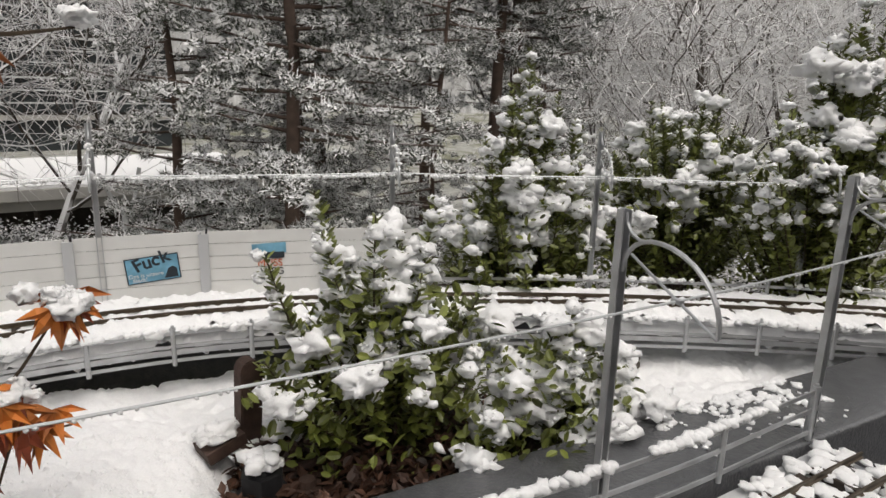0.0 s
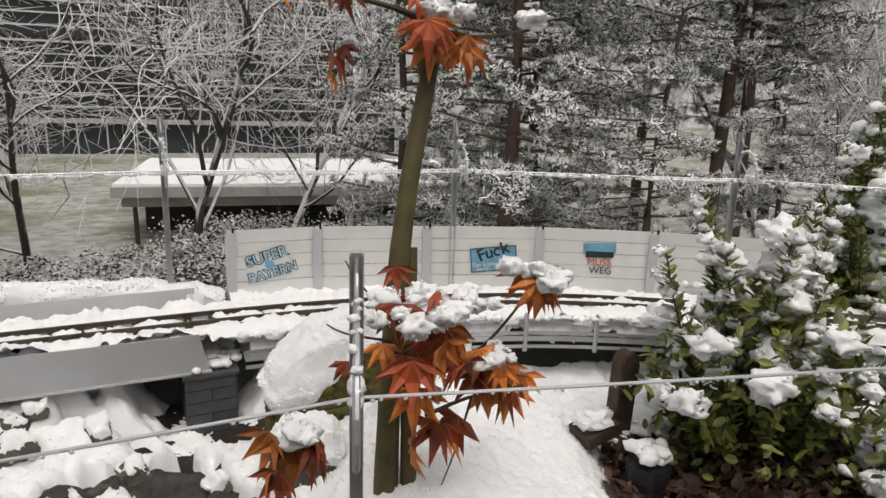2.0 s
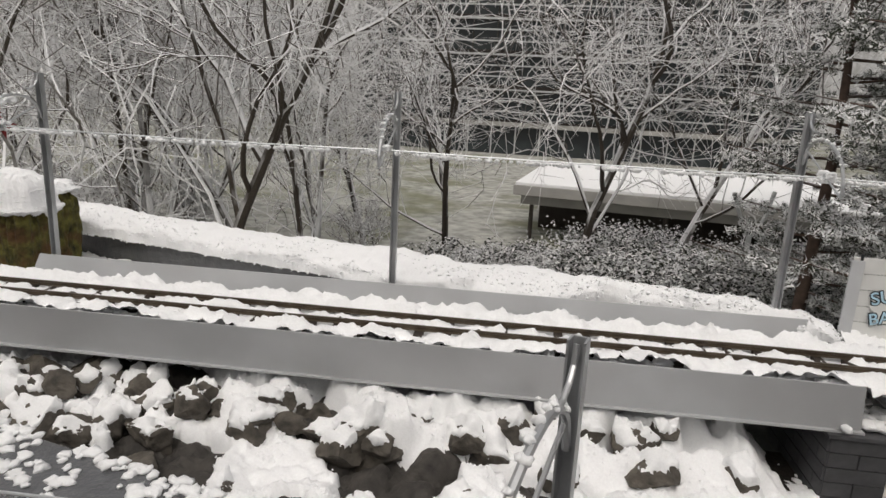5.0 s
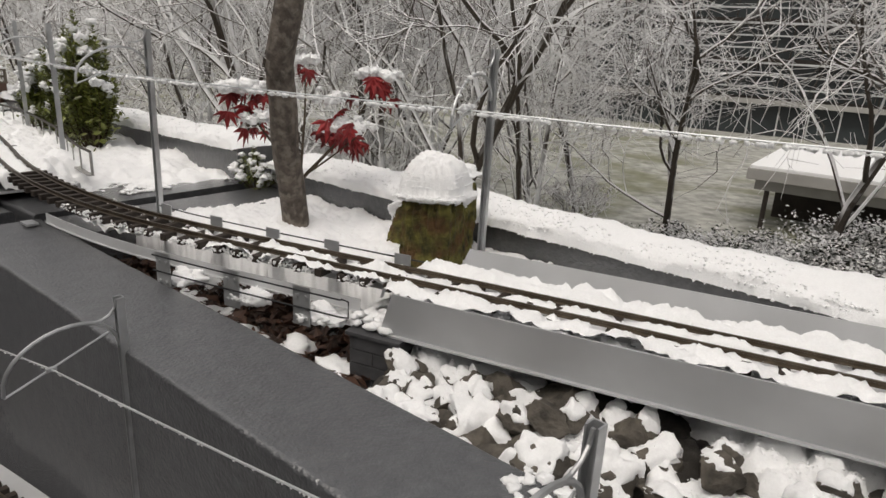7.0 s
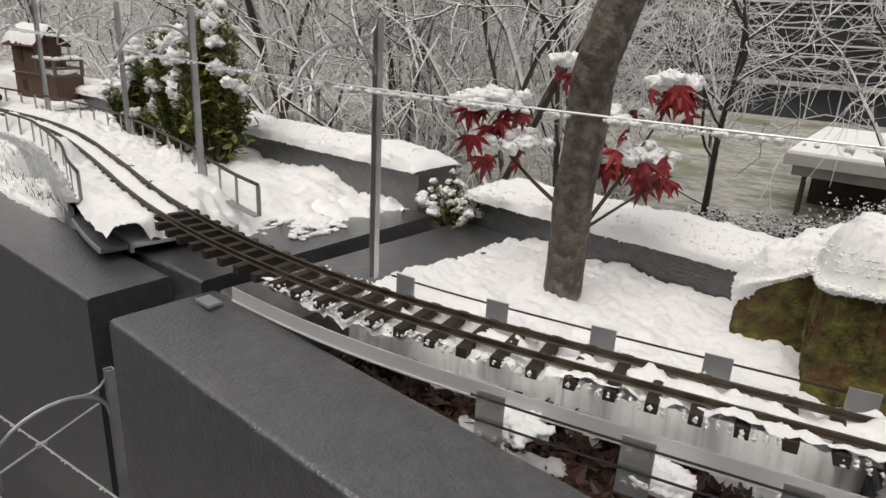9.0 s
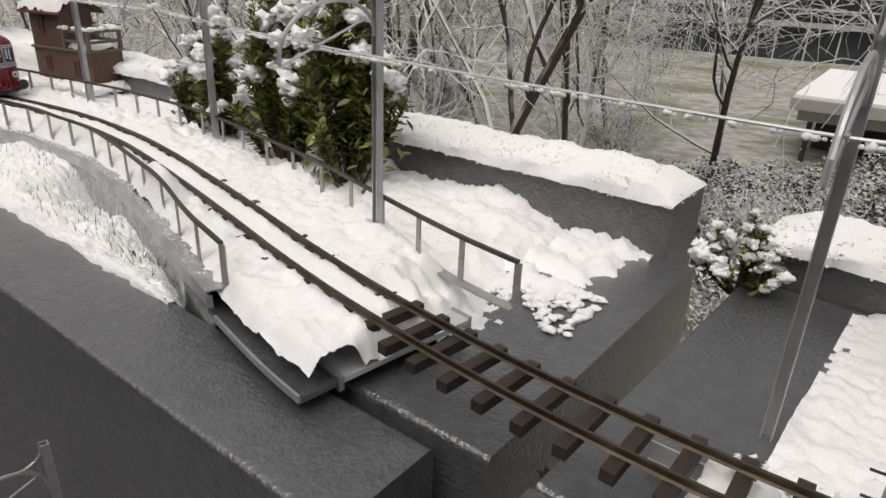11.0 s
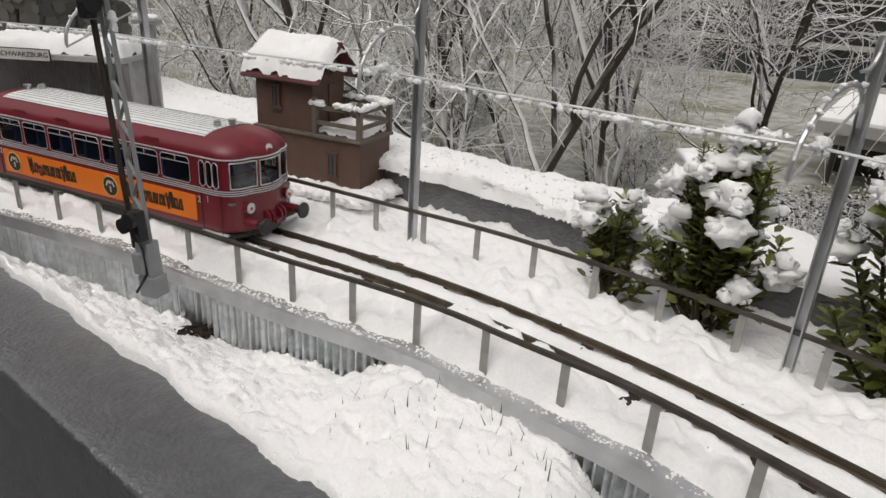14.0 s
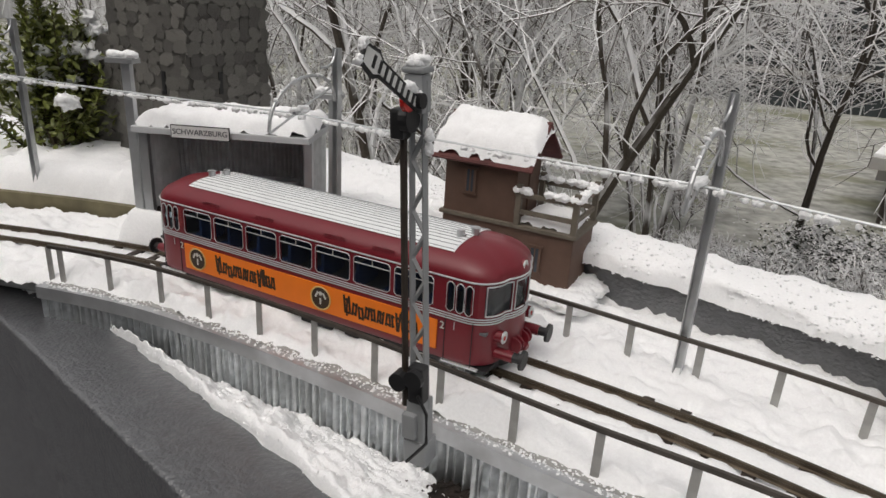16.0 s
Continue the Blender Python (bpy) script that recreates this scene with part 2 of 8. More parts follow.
FACADE = mat("dark_facade_glass", (0.014, 0.018, 0.020), 0.38, var=0.4, scale=0.25, bump=0, stain=(0.045, 0.055, 0.058), stain_scale=0.3)
SLAT = mat("pale_sun_slat", (0.55, 0.56, 0.56), 0.5, 0.2, var=0.1, scale=1, bump=0)
CONCRETE = mat("pale_concrete", (0.38, 0.37, 0.35), 0.8, var=0.12, scale=1.2, bump=0.1, bscale=8)
PAVWOOD = mat("dark_timber", (0.045, 0.036, 0.03), 0.8, var=0.2, scale=2, bump=0.1)


# ---- building helpers ----
ORIGIN = {}


def thing(name, base, label, category, group="", kind=""):
    e = new(name)
    e.empty_display_size = 0.02
    e.location = base
    ORIGIN[e.name] = Vector(base)
    return tagged(e, label, category, group, kind)


def part(name, bm, material, parent=None, label="", smooth=False, kind=""):
    """Links a bmesh, built in world space, as one mesh under a thing or a part."""
    org = ORIGIN[parent.name] if parent else Vector((0, 0, 0))
    me = bpy.data.meshes.new(name)
    if org.length:
        bmesh.ops.translate(bm, verts=bm.verts, vec=-org)
    if smooth:
        for f in bm.faces:
            f.smooth = True
    bm.to_mesh(me)
    bm.free()
    for m in (material if isinstance(material, (list, tuple)) else [material]):
        me.materials.append(m)
    ob = new(name, me)
    if parent:
        ob.parent = parent
        ORIGIN[ob.name] = org
    else:
        ORIGIN[ob.name] = Vector((0, 0, 0))
    if smooth and material is not SNOW:
        try:
            me.set_sharp_from_angle(angle=radians(40))
        except AttributeError:
            pass
    return tagged(ob, label, kind=kind) if (label or kind) else ob


def solo(name, bm, material, label, category, group="", kind="", smooth=False):
    """A thing of one mesh, its origin at its base."""
    vs = [v.co for v in bm.verts]
    base = Vector((sum(v.x for v in vs) / len(vs), sum(v.y for v in vs) / len(vs), min(v.z for v in vs)))
    bmesh.ops.translate(bm, verts=bm.verts, vec=-base)
    ob = part(name, bm, material, smooth=smooth)
    ob.location = base
    return tagged(ob, label, category, group, kind)


def B():
    return bmesh.new()


def box(bm, c, s, m=None, bevel=0.0):
    r = bmesh.ops.create_cube(bm, size=1.0)
    vs = r["verts"]
    bmesh.ops.scale(bm, vec=s, verts=vs)
    if bevel:
        es = list({e for v in vs for e in v.link_edges})
        rr = bmesh.ops.bevel(bm, geom=es, offset=bevel, segments=2, affect="EDGES", profile=0.6)
        vs = list({v for f in rr["faces"] for v in f.verts} | {v for v in vs if v.is_valid})
    if m is not None:
        bmesh.ops.transform(bm, matrix=m, verts=vs)
    bmesh.ops.translate(bm, vec=c, verts=vs)
    return vs


def rod(bm, p0, p1, r0, r1=None, n=8, caps=True):
    p0, p1 = Vector(p0), Vector(p1)
    d = p1 - p0
    if d.length < 1e-7:
        return []
    r1 = r0 if r1 is None else r1
    q = d.to_track_quat("Z", "Y").to_matrix()
    a = [bm.verts.new(p0 + q @ Vector((r0 * math.cos(2 * math.pi * i / n), r0 * math.sin(2 * math.pi * i / n), 0))) for i in range(n)]
    b = [bm.verts.new(p1 + q @ Vector((r1 * math.cos(2 * math.pi * i / n), r1 * math.sin(2 * math.pi * i / n), 0))) for i in range(n)]
    for i in range(n):
        bm.faces.new((a[i], a[(i + 1) % n], b[(i + 1) % n], b[i]))
    if caps:
        bm.faces.new(a[::-1])
        bm.faces.new(b)
    return a + b


def pipe(bm, pts, r, n=6, radii=None):
    """A tube along points."""
    pts = [Vector(p) for p in pts]
    rings = []
    for i, p in enumerate(pts):
        d = (pts[min(i + 1, len(pts) - 1)] - pts[max(i - 1, 0)])
        q = d.to_track_quat("Z", "Y").to_matrix()
        rr = radii[i] if radii else r
        rings.append([bm.verts.new(p + q @ Vector((rr * math.cos(2 * math.pi * k / n), rr * math.sin(2 * math.pi * k / n), 0))) for k in range(n)])
    for a, b in zip(rings, rings[1:]):
        for k in range(n):
            bm.faces.new((a[k], a[(k + 1) % n], b[(k + 1) % n], b[k]))
    bm.faces.new(rings[0][::-1])
    bm.faces.new(rings[-1])


def sweep(bm, pts, section, up=(0, 0, 1), closed=False):
    """A section of (out, up) points carried along a level path; out is to the path's right."""
    pts = [Vector(p) for p in pts]
    rings = []
    for i, p in enumerate(pts):
        if closed:
            d = pts[(i + 1) % len(pts)] - pts[i - 1]
        else:
            d = pts[min(i + 1, len(pts) - 1)] - pts[max(i - 1, 0)]
        d.z = 0
        d.normalize()
        side = Vector((d.y, -d.x, 0))
        rings.append([bm.verts.new(p + side * o + Vector((0, 0, h))) for o, h in section])
    k = len(section)
    pairs = list(zip(rings, rings[1:])) + ([(rings[-1], rings[0])] if closed else [])
    for a, b in pairs:
        for j in range(k):
            bm.faces.new((a[j], b[j], b[(j + 1) % k], a[(j + 1) % k]))
    if not closed:
        bm.faces.new(rings[0])
        bm.faces.new(rings[-1][::-1])
    bmesh.ops.recalc_face_normals(bm, faces=bm.faces)


def extrude_outline(bm, outline, m, depth):
    """A flat outline of (x, y), given depth along its z, set by the matrix m."""
    a = [bm.verts.new(m @ Vector((x, y, 0))) for x, y in outline]
    b = [bm.verts.new(m @ Vector((x, y, depth))) for x, y in outline]
    bm.faces.new(a[::-1])
    bm.faces.new(b)
    for i in range(len(a)):
        j = (i + 1) % len(a)
        bm.faces.new((a[i], a[j], b[j], b[i]))


def fbm(x, y, z=0.0, octaves=4, f=1.0):
    v, a = 0.0, 1.0
    for _ in range(octaves):
        v += a * noise.noise(Vector((x * f, y * f, z)))
        a, f = a * 0.5, f * 2.1
    return v


def heap(bm, place, a0, a1, b0, b1, base, thick, step=0.005, seed=0.0, rim=0.016):
    """Snow lying on a surface: base(a, b) is its height; rounded, grainy, closed at the rim."""
    def z(a, b, p):
        e = min(a - a0, a1 - a, b - b0, b1 - b) + 0.005 * fbm(a * 50, b * 50, seed, 2)
        k = max(0.0, min(1.0, e / rim)) ** 0.5
        return base(a, b) - 0.003 + thick * k * (1 + 0.22 * fbm(a * 22, b * 22, seed, 2)) + k * (0.0032 * fbm(a * 60, b * 60, seed + 3, 2) + 0.0018 * fbm(a * 160, b * 160, seed + 5, 2))
    sheet(bm, a0, a1, b0, b1, step, z, None, place)


ICO = {}


def ico(sub):
    """Points and faces of a unit sphere, kept for reuse."""
    if sub not in ICO:
        t = bmesh.new()
        bmesh.ops.create_icosphere(t, subdivisions=sub, radius=1.0)
        t.verts.index_update()
        ICO[sub] = ([v.co.copy() for v in t.verts], [[v.index for v in f.verts] for f in t.faces])
        t.free()
    return ICO[sub]


def blob(bm, c, r, squash=0.7, rough=0.25, sub=2, rng=random):
    """A lump of snow or stone: a sphere pushed about by noise."""
    pts, faces = ico(max(2, sub))
    off = Vector((rng.uniform(0, 99), rng.uniform(0, 99), rng.uniform(0, 99)))
    c = Vector(c)
    sx, sy = rng.uniform(0.8, 1.25), rng.uniform(0.8, 1.25)
    vs = []
    for p in pts:
        k = 1 + rough * (1.1 * noise.noise(p * 1.5 + off) + 0.7 * noise.noise(p * 3.6 + off))
        if sub > 2:
            k += rough * 0.45 * noise.noise(p * 8 + off)
        vs.append(bm.verts.new((c.x + p.x * r * k * sx, c.y + p.y * r * k * sy, c.z + p.z * r * k * squash)))
    for f in faces:
        bm.faces.new([vs[i] for i in f])
    return vs


def sheet(bm, x0, x1, y0, y1, step, zf, keep=None, place=None):
    """A heightfield over a rectangle."""
    nx, ny = max(1, round((x1 - x0) / step)), max(1, round((y1 - y0) / step))
    grid = []
    for i in range(nx + 1):
        row = []
        for j in range(ny + 1):
            x, y = x0 + (x1 - x0) * i / nx, y0 + (y1 - y0) * j / ny
            p = place(x, y) if place else Vector((x, y, 0))
            row.append(bm.verts.new((p.x, p.y, zf(x, y, p))))
        grid.append(row)
    for i in range(nx):
        for j in range(ny):
            if keep is None or keep(x0 + (x1 - x0) * (i + 0.5) / nx, y0 + (y1 - y0) * (j + 0.5) / ny):
                bm.faces.new((grid[i][j], grid[i + 1][j], grid[i + 1][j + 1], grid[i][j + 1]))
    return grid


def spline(pts, step=0.02):
    """Catmull-Rom through points, evenly sampled."""
    pts = [Vector(p) for p in pts]
    ext = [2 * pts[0] - pts[1]] + pts + [2 * pts[-1] - pts[-2]]
    fine = []
    for i in range(1, len(ext) - 2):
        a, b, c, d = ext[i - 1:i + 3]
        for k in range(24):
            t = k / 24
            fine.append(0.5 * ((2 * b) + (c - a) * t + (2 * a - 5 * b + 4 * c - d) * t * t + (3 * b - a - 3 * c + d) * t ** 3))
    fine.append(pts[-1])
    out, rest = [fine[0]], 0.0
    for a, b in zip(fine, fine[1:]):
        seg = (b - a).length
        while rest + seg >= step:
            k = (step - rest) / seg
            a = a.lerp(b, k)
            out.append(a.copy())
            seg, rest = (b - a).length, 0.0
        rest += seg
    return out


# ---- plan: the planters and the line ----
ZR = 0.022                                   # rail top
PO = Vector((-1.95, -0.14, 0))               # front corner between the two planters
PU1, PV1 = Vector((-0.9673, 0.2534, 0)), Vector((0.2534, 0.9673, 0))   # planter of the rocks and shrubs
PU, PV = Vector((-0.9766, 0.2150, 0)), Vector((0.2150, 0.9766, 0))     # planter of the station


def W1(u, v, z=0.0):
    """A point of the rock planter: u along its front wall, v away from the walker."""
    p = PO + PU1 * u + PV1 * v
    return Vector((p.x, p.y, z))


def W(u, v, z=0.0):
    """A point of the station planter: u along its front wall, v away from the walker."""
    p = PO + PU * u + PV * v
    return Vector((p.x, p.y, z))


def uv(x, y):
    d = Vector((x, y, 0)) - PO
    return d.dot(PU), d.dot(PV)


def inner_y(x):
    """The bed's edge behind the rock planter's front wall."""
    return -0.14 - 0.262 * (x + 1.95) + 0.160


LINE = spline([(2.35, -1.75, 0), (2.22, -1.4, 0), (2.02, -1.08, 0), (1.76, -0.77, 0), (1.48, -0.50, 0), (1.2, -0.285, 0), (0.95, -0.140, 0), (0.72, -0.062, 0),
               (0.5, -0.026, 0), (0.25, -0.015, 0), (-0.4, -0.015, 0), (-1.0, -0.015, 0), (-1.4, -0.018, 0), (-1.66, -0.004, 0),
               (-1.9, 0.045, 0), (-2.1, 0.110, 0), (-2.263, 0.178, 0), (-2.45, 0.268, 0), (-2.6, 0.338, 0), (-2.75, 0.405, 0),
               (-2.9, 0.462, 0), (-3.1, 0.515, 0), (-3.3, 0.542, 0), (-3.6, 0.558, 0), (-3.85, 0.557, 0), (-4.0, 0.540, 0),
               (-4.15, 0.505, 0), (-4.32, 0.455, 0), (-4.6, 0.35, 0), (-5.0, 0.18, 0)], 0.01)


def between(pts, x):
    """A value read off a row of (x, value)."""
    for (a, va), (b, vb) in zip(pts, pts[1:]):
        if x <= b:
            k = max(0.0, (x - a) / (b - a))
            k = k * k * (3 - 2 * k)
            return va + (vb - va) * k
    return pts[-1][1]


def near_off(x):
    """The deck's edge on the walker's side of the line."""
    return between([(-4.3, -0.115), (-3.6, -0.112), (-3.3, -0.119), (-3.0, -0.098), (-2.8, -0.083), (-2.55, -0.083), (-2.33, -0.100), (-2.1, -0.106)], x)


def far_off(x):
    """The deck's edge on the far side."""
    return between([(-4.3, 0.118), (-3.5, 0.118), (-3.26, 0.113), (-3.1, 0.118), (-2.75, 0.133), (-2.45, 0.140), (-2.03, 0.122)], x)


def line_range(xa, xb, off, z, step=2):
    """Points beside the line, off metres to the far side, between two x."""
    out = []
    for i in range(0, len(LINE), step):
        p = LINE[i]
        if min(xa, xb) <= p.x <= max(xa, xb):
            d = (LINE[min(i + 1, len(LINE) - 1)] - LINE[max(i - 1, 0)]).normalized()
            out.append(p + Vector((d.y, -d.x, 0)) * (off(p.x) if callable(off) else off) + Vector((0, 0, z)))
    return out


def line_at(x):
    i = min(range(len(LINE)), key=lambda k: abs(LINE[k].x - x))
    d = (LINE[min(i + 1, len(LINE) - 1)] - LINE[max(i - 1, 0)]).normalized()
    return LINE[i], d, Vector((d.y, -d.x, 0))


def line_gap(x, y):
    """Distance of a place from the line."""
    return min((p.x - x) ** 2 + (p.y - y) ** 2 for p in LINE[::6]) ** 0.5


# ---- large structure: planters, beds, ground ----
def wall_run(name, u0, u1, v0, v1, z0, z1, label, W=W):
    """A cast planter wall with softly rounded edges and an uneven coat of paint."""
    bm = B()
    nu = max(2, int(abs(u1 - u0) / 0.035))
    nv = max(2, int(abs(v1 - v0) / 0.035))
    prof = [(v0, z0), (v0, z1 - 0.008)]
    for k in range(4):
        a = math.pi / 2 * (k + 1) / 4
        prof.append((v0 + 0.008 * (1 - math.cos(a)), z1 - 0.008 + 0.008 * math.sin(a)))
    prof += [(v0 + (v1 - v0) * k / 5, z1) for k in range(1, 5)]
    for k in range(4):
        a = math.pi / 2 * k / 4
        prof.append((v1 - 0.008 + 0.008 * math.sin(a), z1 - 0.008 + 0.008 * math.cos(a)))
    prof += [(v1, z1 - 0.008), (v1, z0)]
    rings = []
    for i in range(nu + 1):
        u = u0 + (u1 - u0) * i / nu
        rings.append([bm.verts.new(W(u, v, z + 0.0012 * noise.noise(Vector((u * 18, v * 18, z * 18))))) for v, z in prof])
    for a, b in zip(rings, rings[1:]):
        for j in range(len(prof) - 1):
            bm.faces.new((a[j], a[j + 1], b[j + 1], b[j]))
    bm.faces.new(rings[0])
    bm.faces.new(rings[-1][::-1])
    bmesh.ops.recalc_face_normals(bm, faces=bm.faces)
    ob = part(name, bm, WALLPAINT, smooth=True)
    return tagged(ob, label, "planter wall", kind="structure")


WT, WB1, WB = -0.043, 0.012, 0.040
wall_run("wall_front_1", -4.3, 0.0, 0.0, 0.155, -0.92, WT, "dark grey painted planter wall, wet on top", W1)
wall_run("wall_front_2", 0.085, 4.2, 0.010, 0.136, -0.92, WT, "dark grey painted planter wall, wet on top")
wall_run("wall_back_1", -1.78, 0.0, 0.72, 0.85, -0.92, WB1, "dark grey painted planter wall under a snow ridge", W1)
wall_run("wall_back_3", -2.16, -1.781, 0.80, 0.85, -0.92, WB1 - 0.004, "dark grey painted planter wall under a snow ridge", W1)
wall_run("wall_back_2", 0.085, 4.2, 0.70, 0.83, -0.92, WB, "dark grey painted planter wall under a snow ridge")
wall_run("wall_end_1", -0.155, -0.001, 0.156, 0.719, -0.92, WT - 0.002, "dark grey painted planter end wall", W1)
wall_run("wall_end_2", 0.040, 0.24, 0.156, 0.699, -0.92, WT - 0.002, "dark grey painted planter end wall")


def soil_sheet(name, u0, u1, zf, label, place):
    bm = B()
    sheet(bm, u0, u1, 0.115, 0.715, 0.03, zf, place=place)
    return tagged(part(name, bm, SOIL, smooth=True), label, "soil", kind="structure")


soil_sheet("bed_soil_1", -4.3, -0.1, lambda u, v, p: -0.142 + 0.015 * fbm(p.x * 6, p.y * 6), "dark wet soil in the planter", W1)
soil_sheet("bed_soil_2", 0.2, 4.2, lambda u, v, p: -0.115 + 0.01 * fbm(p.x * 6, p.y * 6), "dark wet soil in the planter", W)


def crumb(x, y):
    """The fine clumping of fresh wet snow."""
    return (0.011 * abs(noise.noise(Vector((x * 26, y * 26, 2.0)))) + 0.0075 * abs(noise.noise(Vector((x * 62, y * 62, 5.0)))) - 0.005
            + 0.0034 * noise.noise(Vector((x * 130, y * 130, 6.0))) + 0.0018 * noise.noise(Vector((x * 260, y * 260, 9.0))))


def rubble(x, y):
    """Broken stones heaped in the bed: their height, and how deep in a crevice the place lies."""
    d = noise.voronoi(Vector((x * 15 + 0.2 * noise.noise(Vector((x * 30, y * 30, 0))), y * 17, 0.5)))[0]
    e = d[1] - d[0]
    near = max(0.0, min(1.0, (-0.085 - y) / 0.10))
    z = -0.108 - 0.024 * near + 0.026 * min(1.0, e * 1.7) ** 0.55 + 0.010 * fbm(x * 28, y * 28, 3.0, 3)
    return z, e


def snow_bed1(u, v, p):
    """Snow over rocks, leaves and the shrub bed."""
    x, y = p.x, p.y
    n = fbm(x * 9, y * 9, 1.0)
    xr = max(x, 0.40)
    k = min(1.0, (xr - 0.40) / 0.35)
    zr = -0.045 - 0.045 * k + 0.016 * n + 0.025 * (1 - k) - 0.045 * (1 - max(0.0, min(1.0, (x - 0.40) / 0.10)))
    zr -= 0.07 * max(0.0, min(1.0, 1.6 - ((x - 1.02) / 0.24) ** 2 - ((y + 0.56) / 0.16) ** 2))
    zr -= 0.020 * max(0.0, min(1.0, (y + 0.27 + max(0, x - 0.7) * 0.35) / 0.05)) if x > 0.62 else 0.0
    if 0.78 < x < 0.95 and -0.60 < y < -0.36:
        zr -= 0.035 * max(0.0, fbm(x * 24, y * 24, 7.0) + 0.35)
    zs, e = rubble(x, y)
    near = max(0.0, min(1.0, (-0.085 - y) / 0.10))
    bare = fbm(x * 6.0, y * 9.0, 9.0) + 0.35 * fbm(x * 22, y * 22, 12.0, 2) - (0.08 if x > -0.5 else 0.08 - 0.43 * min(1.0, (-0.5 - x) / 0.15)) - 0.25 * (1 - near) - 0.25 * min(1.0, e * 1.2) + 0.12
    bare = max(0.0, min(1.0, bare / 0.22))
    zm = -0.082 - 0.022 * near + 0.014 * min(1.0, e * 2.0) + 0.012 * n - 0.045 * bare * bare * (3 - 2 * bare)
    up = max(0.0, min(1.0, (y + 0.20 + 0.03 * n) / 0.10)) * max(0.0, min(1.0, (x + 0.62 + 0.1 * n) / 0.14))
    zm += (-0.064 + 0.020 * min(1.0, e * 2.2) ** 0.7 + 0.012 * fbm(x * 16, y * 16, 4.0, 3) - 0.20 * max(0.0, fbm(x * 13, y * 13, 21.0, 2) - 0.06) - zm) * 0.85 * up * up * (3 - 2 * up)
    zm -= 0.050 * math.exp(-((x - 0.30) / 0.10) ** 2 - ((y + 0.14) / 0.07) ** 2)
    mix = max(0.0, min(1.0, (x - 0.32) / 0.14))
    mix = mix * mix * (3 - 2 * mix)
    z = zm + (zr - zm) * mix
    pit = max(0.0, min(1.0, 1.7 - abs(x - 0.285) / 0.075)) * max(0.0, min(1.0, (y + 0.215 + 0.02 * n) / 0.05)) * max(0.0, min(1.0, (0.07 - y) / 0.03))
    z += (min(z, -0.150 + 0.020 * n) - z) * pit
    if x < -1.02:
        k = min(1.0, (-1.02 - x) / 0.10)
        z += (-0.136 + 0.042 * n - z) * k
    if y > 0.085 and -1.9 < x < 0.42:
        z = max(z, -0.040 + 0.016 * n)
    return z + crumb(x, y)


bm = B()
sheet(bm, -2.45, -0.90, 0.150, 0.45, 0.007, lambda u, v, p: rubble(p.x, p.y)[0], None, W1)
tagged(part("rubble_bed", bm, RUBBLE, smooth=True), "dark broken stones heaped in the planter", "rubble", kind="stuff")
bm = B()
sheet(bm, -4.0, -0.14, 0.157, 0.715, 0.0046, snow_bed1, None, W1)
tagged(part("snow_cover", bm, SNOW, smooth=True), "fresh uneven snow lying over the rock bed", "snow", kind="stuff")


def grain(bm, c, r, rng):
    """A crumb of wet snow: an uneven octahedron."""
    c = Vector(c)
    v = [bm.verts.new(c + Vector(d) * r * rng.uniform(0.6, 1.2) + Vector((rng.uniform(-r, r), rng.uniform(-r, r), 0)) * 0.4)
         for d in ((1, 0, 0), (0, 1, 0), (-1, 0, 0), (0, -1, 0), (0, 0, 0.9), (0, 0, -0.9))]
    for k in range(4):
        bm.faces.new((v[k], v[(k + 1) % 4], v[4]))
        bm.faces.new((v[(k + 1) % 4], v[k], v[5]))


bm = B()
rng = random.Random(73)
for _ in range(17000):
    p = W1(rng.uniform(-2.75, -0.9), 0.160 + 0.33 * rng.random() ** 1.2)
    if fbm(p.x * 14, p.y * 14, 31.0, 2) > -0.15:
        grain(bm, (p.x, p.y, snow_bed1(0, 0, p) + 0.0005), rng.uniform(0.0010, 0.0026), rng)
tagged(part("snow_crumbs", bm, SNOW), "crumbly wet snow over the rock bed", "snow", kind="stuff")


def bed2_z(x, t, y):
    """Snow between the front wall (t = 0) and the corrugated wall (t = 1)."""
    foot = between([(-4.1, -0.080), (-3.75, -0.070), (-3.43, -0.066), (-3.30, -0.066), (-3.20, -0.050), (-3.12, -0.010), (-2.93, -0.014), (-2.85, -0.080),
                    (-2.76, -0.072), (-2.70, -0.048), (-2.59, -0.062), (-2.45, -0.072), (-2.3, -0.085)], x)
    crest = 0.010 * math.exp(-((x + 2.95) / 0.2) ** 2) + 0.012 * math.exp(-((x + 2.45) / 0.12) ** 2)
    lift = min(1.0, t / 0.12)
    z = -0.034 * (1 - t) + foot * t + lift * (crest * 4 * t * (1 - t) + 0.010 * fbm(x * 9, y * 9, 3.0) + 0.012 * max(0.0, fbm(x * 21, y * 21, 6.0, 2)))
    z += 0.012 * lift * (1 - t) * max(0.0, min(1.0, (-3.3 - x) / 0.2))
    return z - 0.018 * (1 - min(1.0, t / 0.07)) ** 2 + crumb(x, y) * (0.3 + 0.7 * lift)


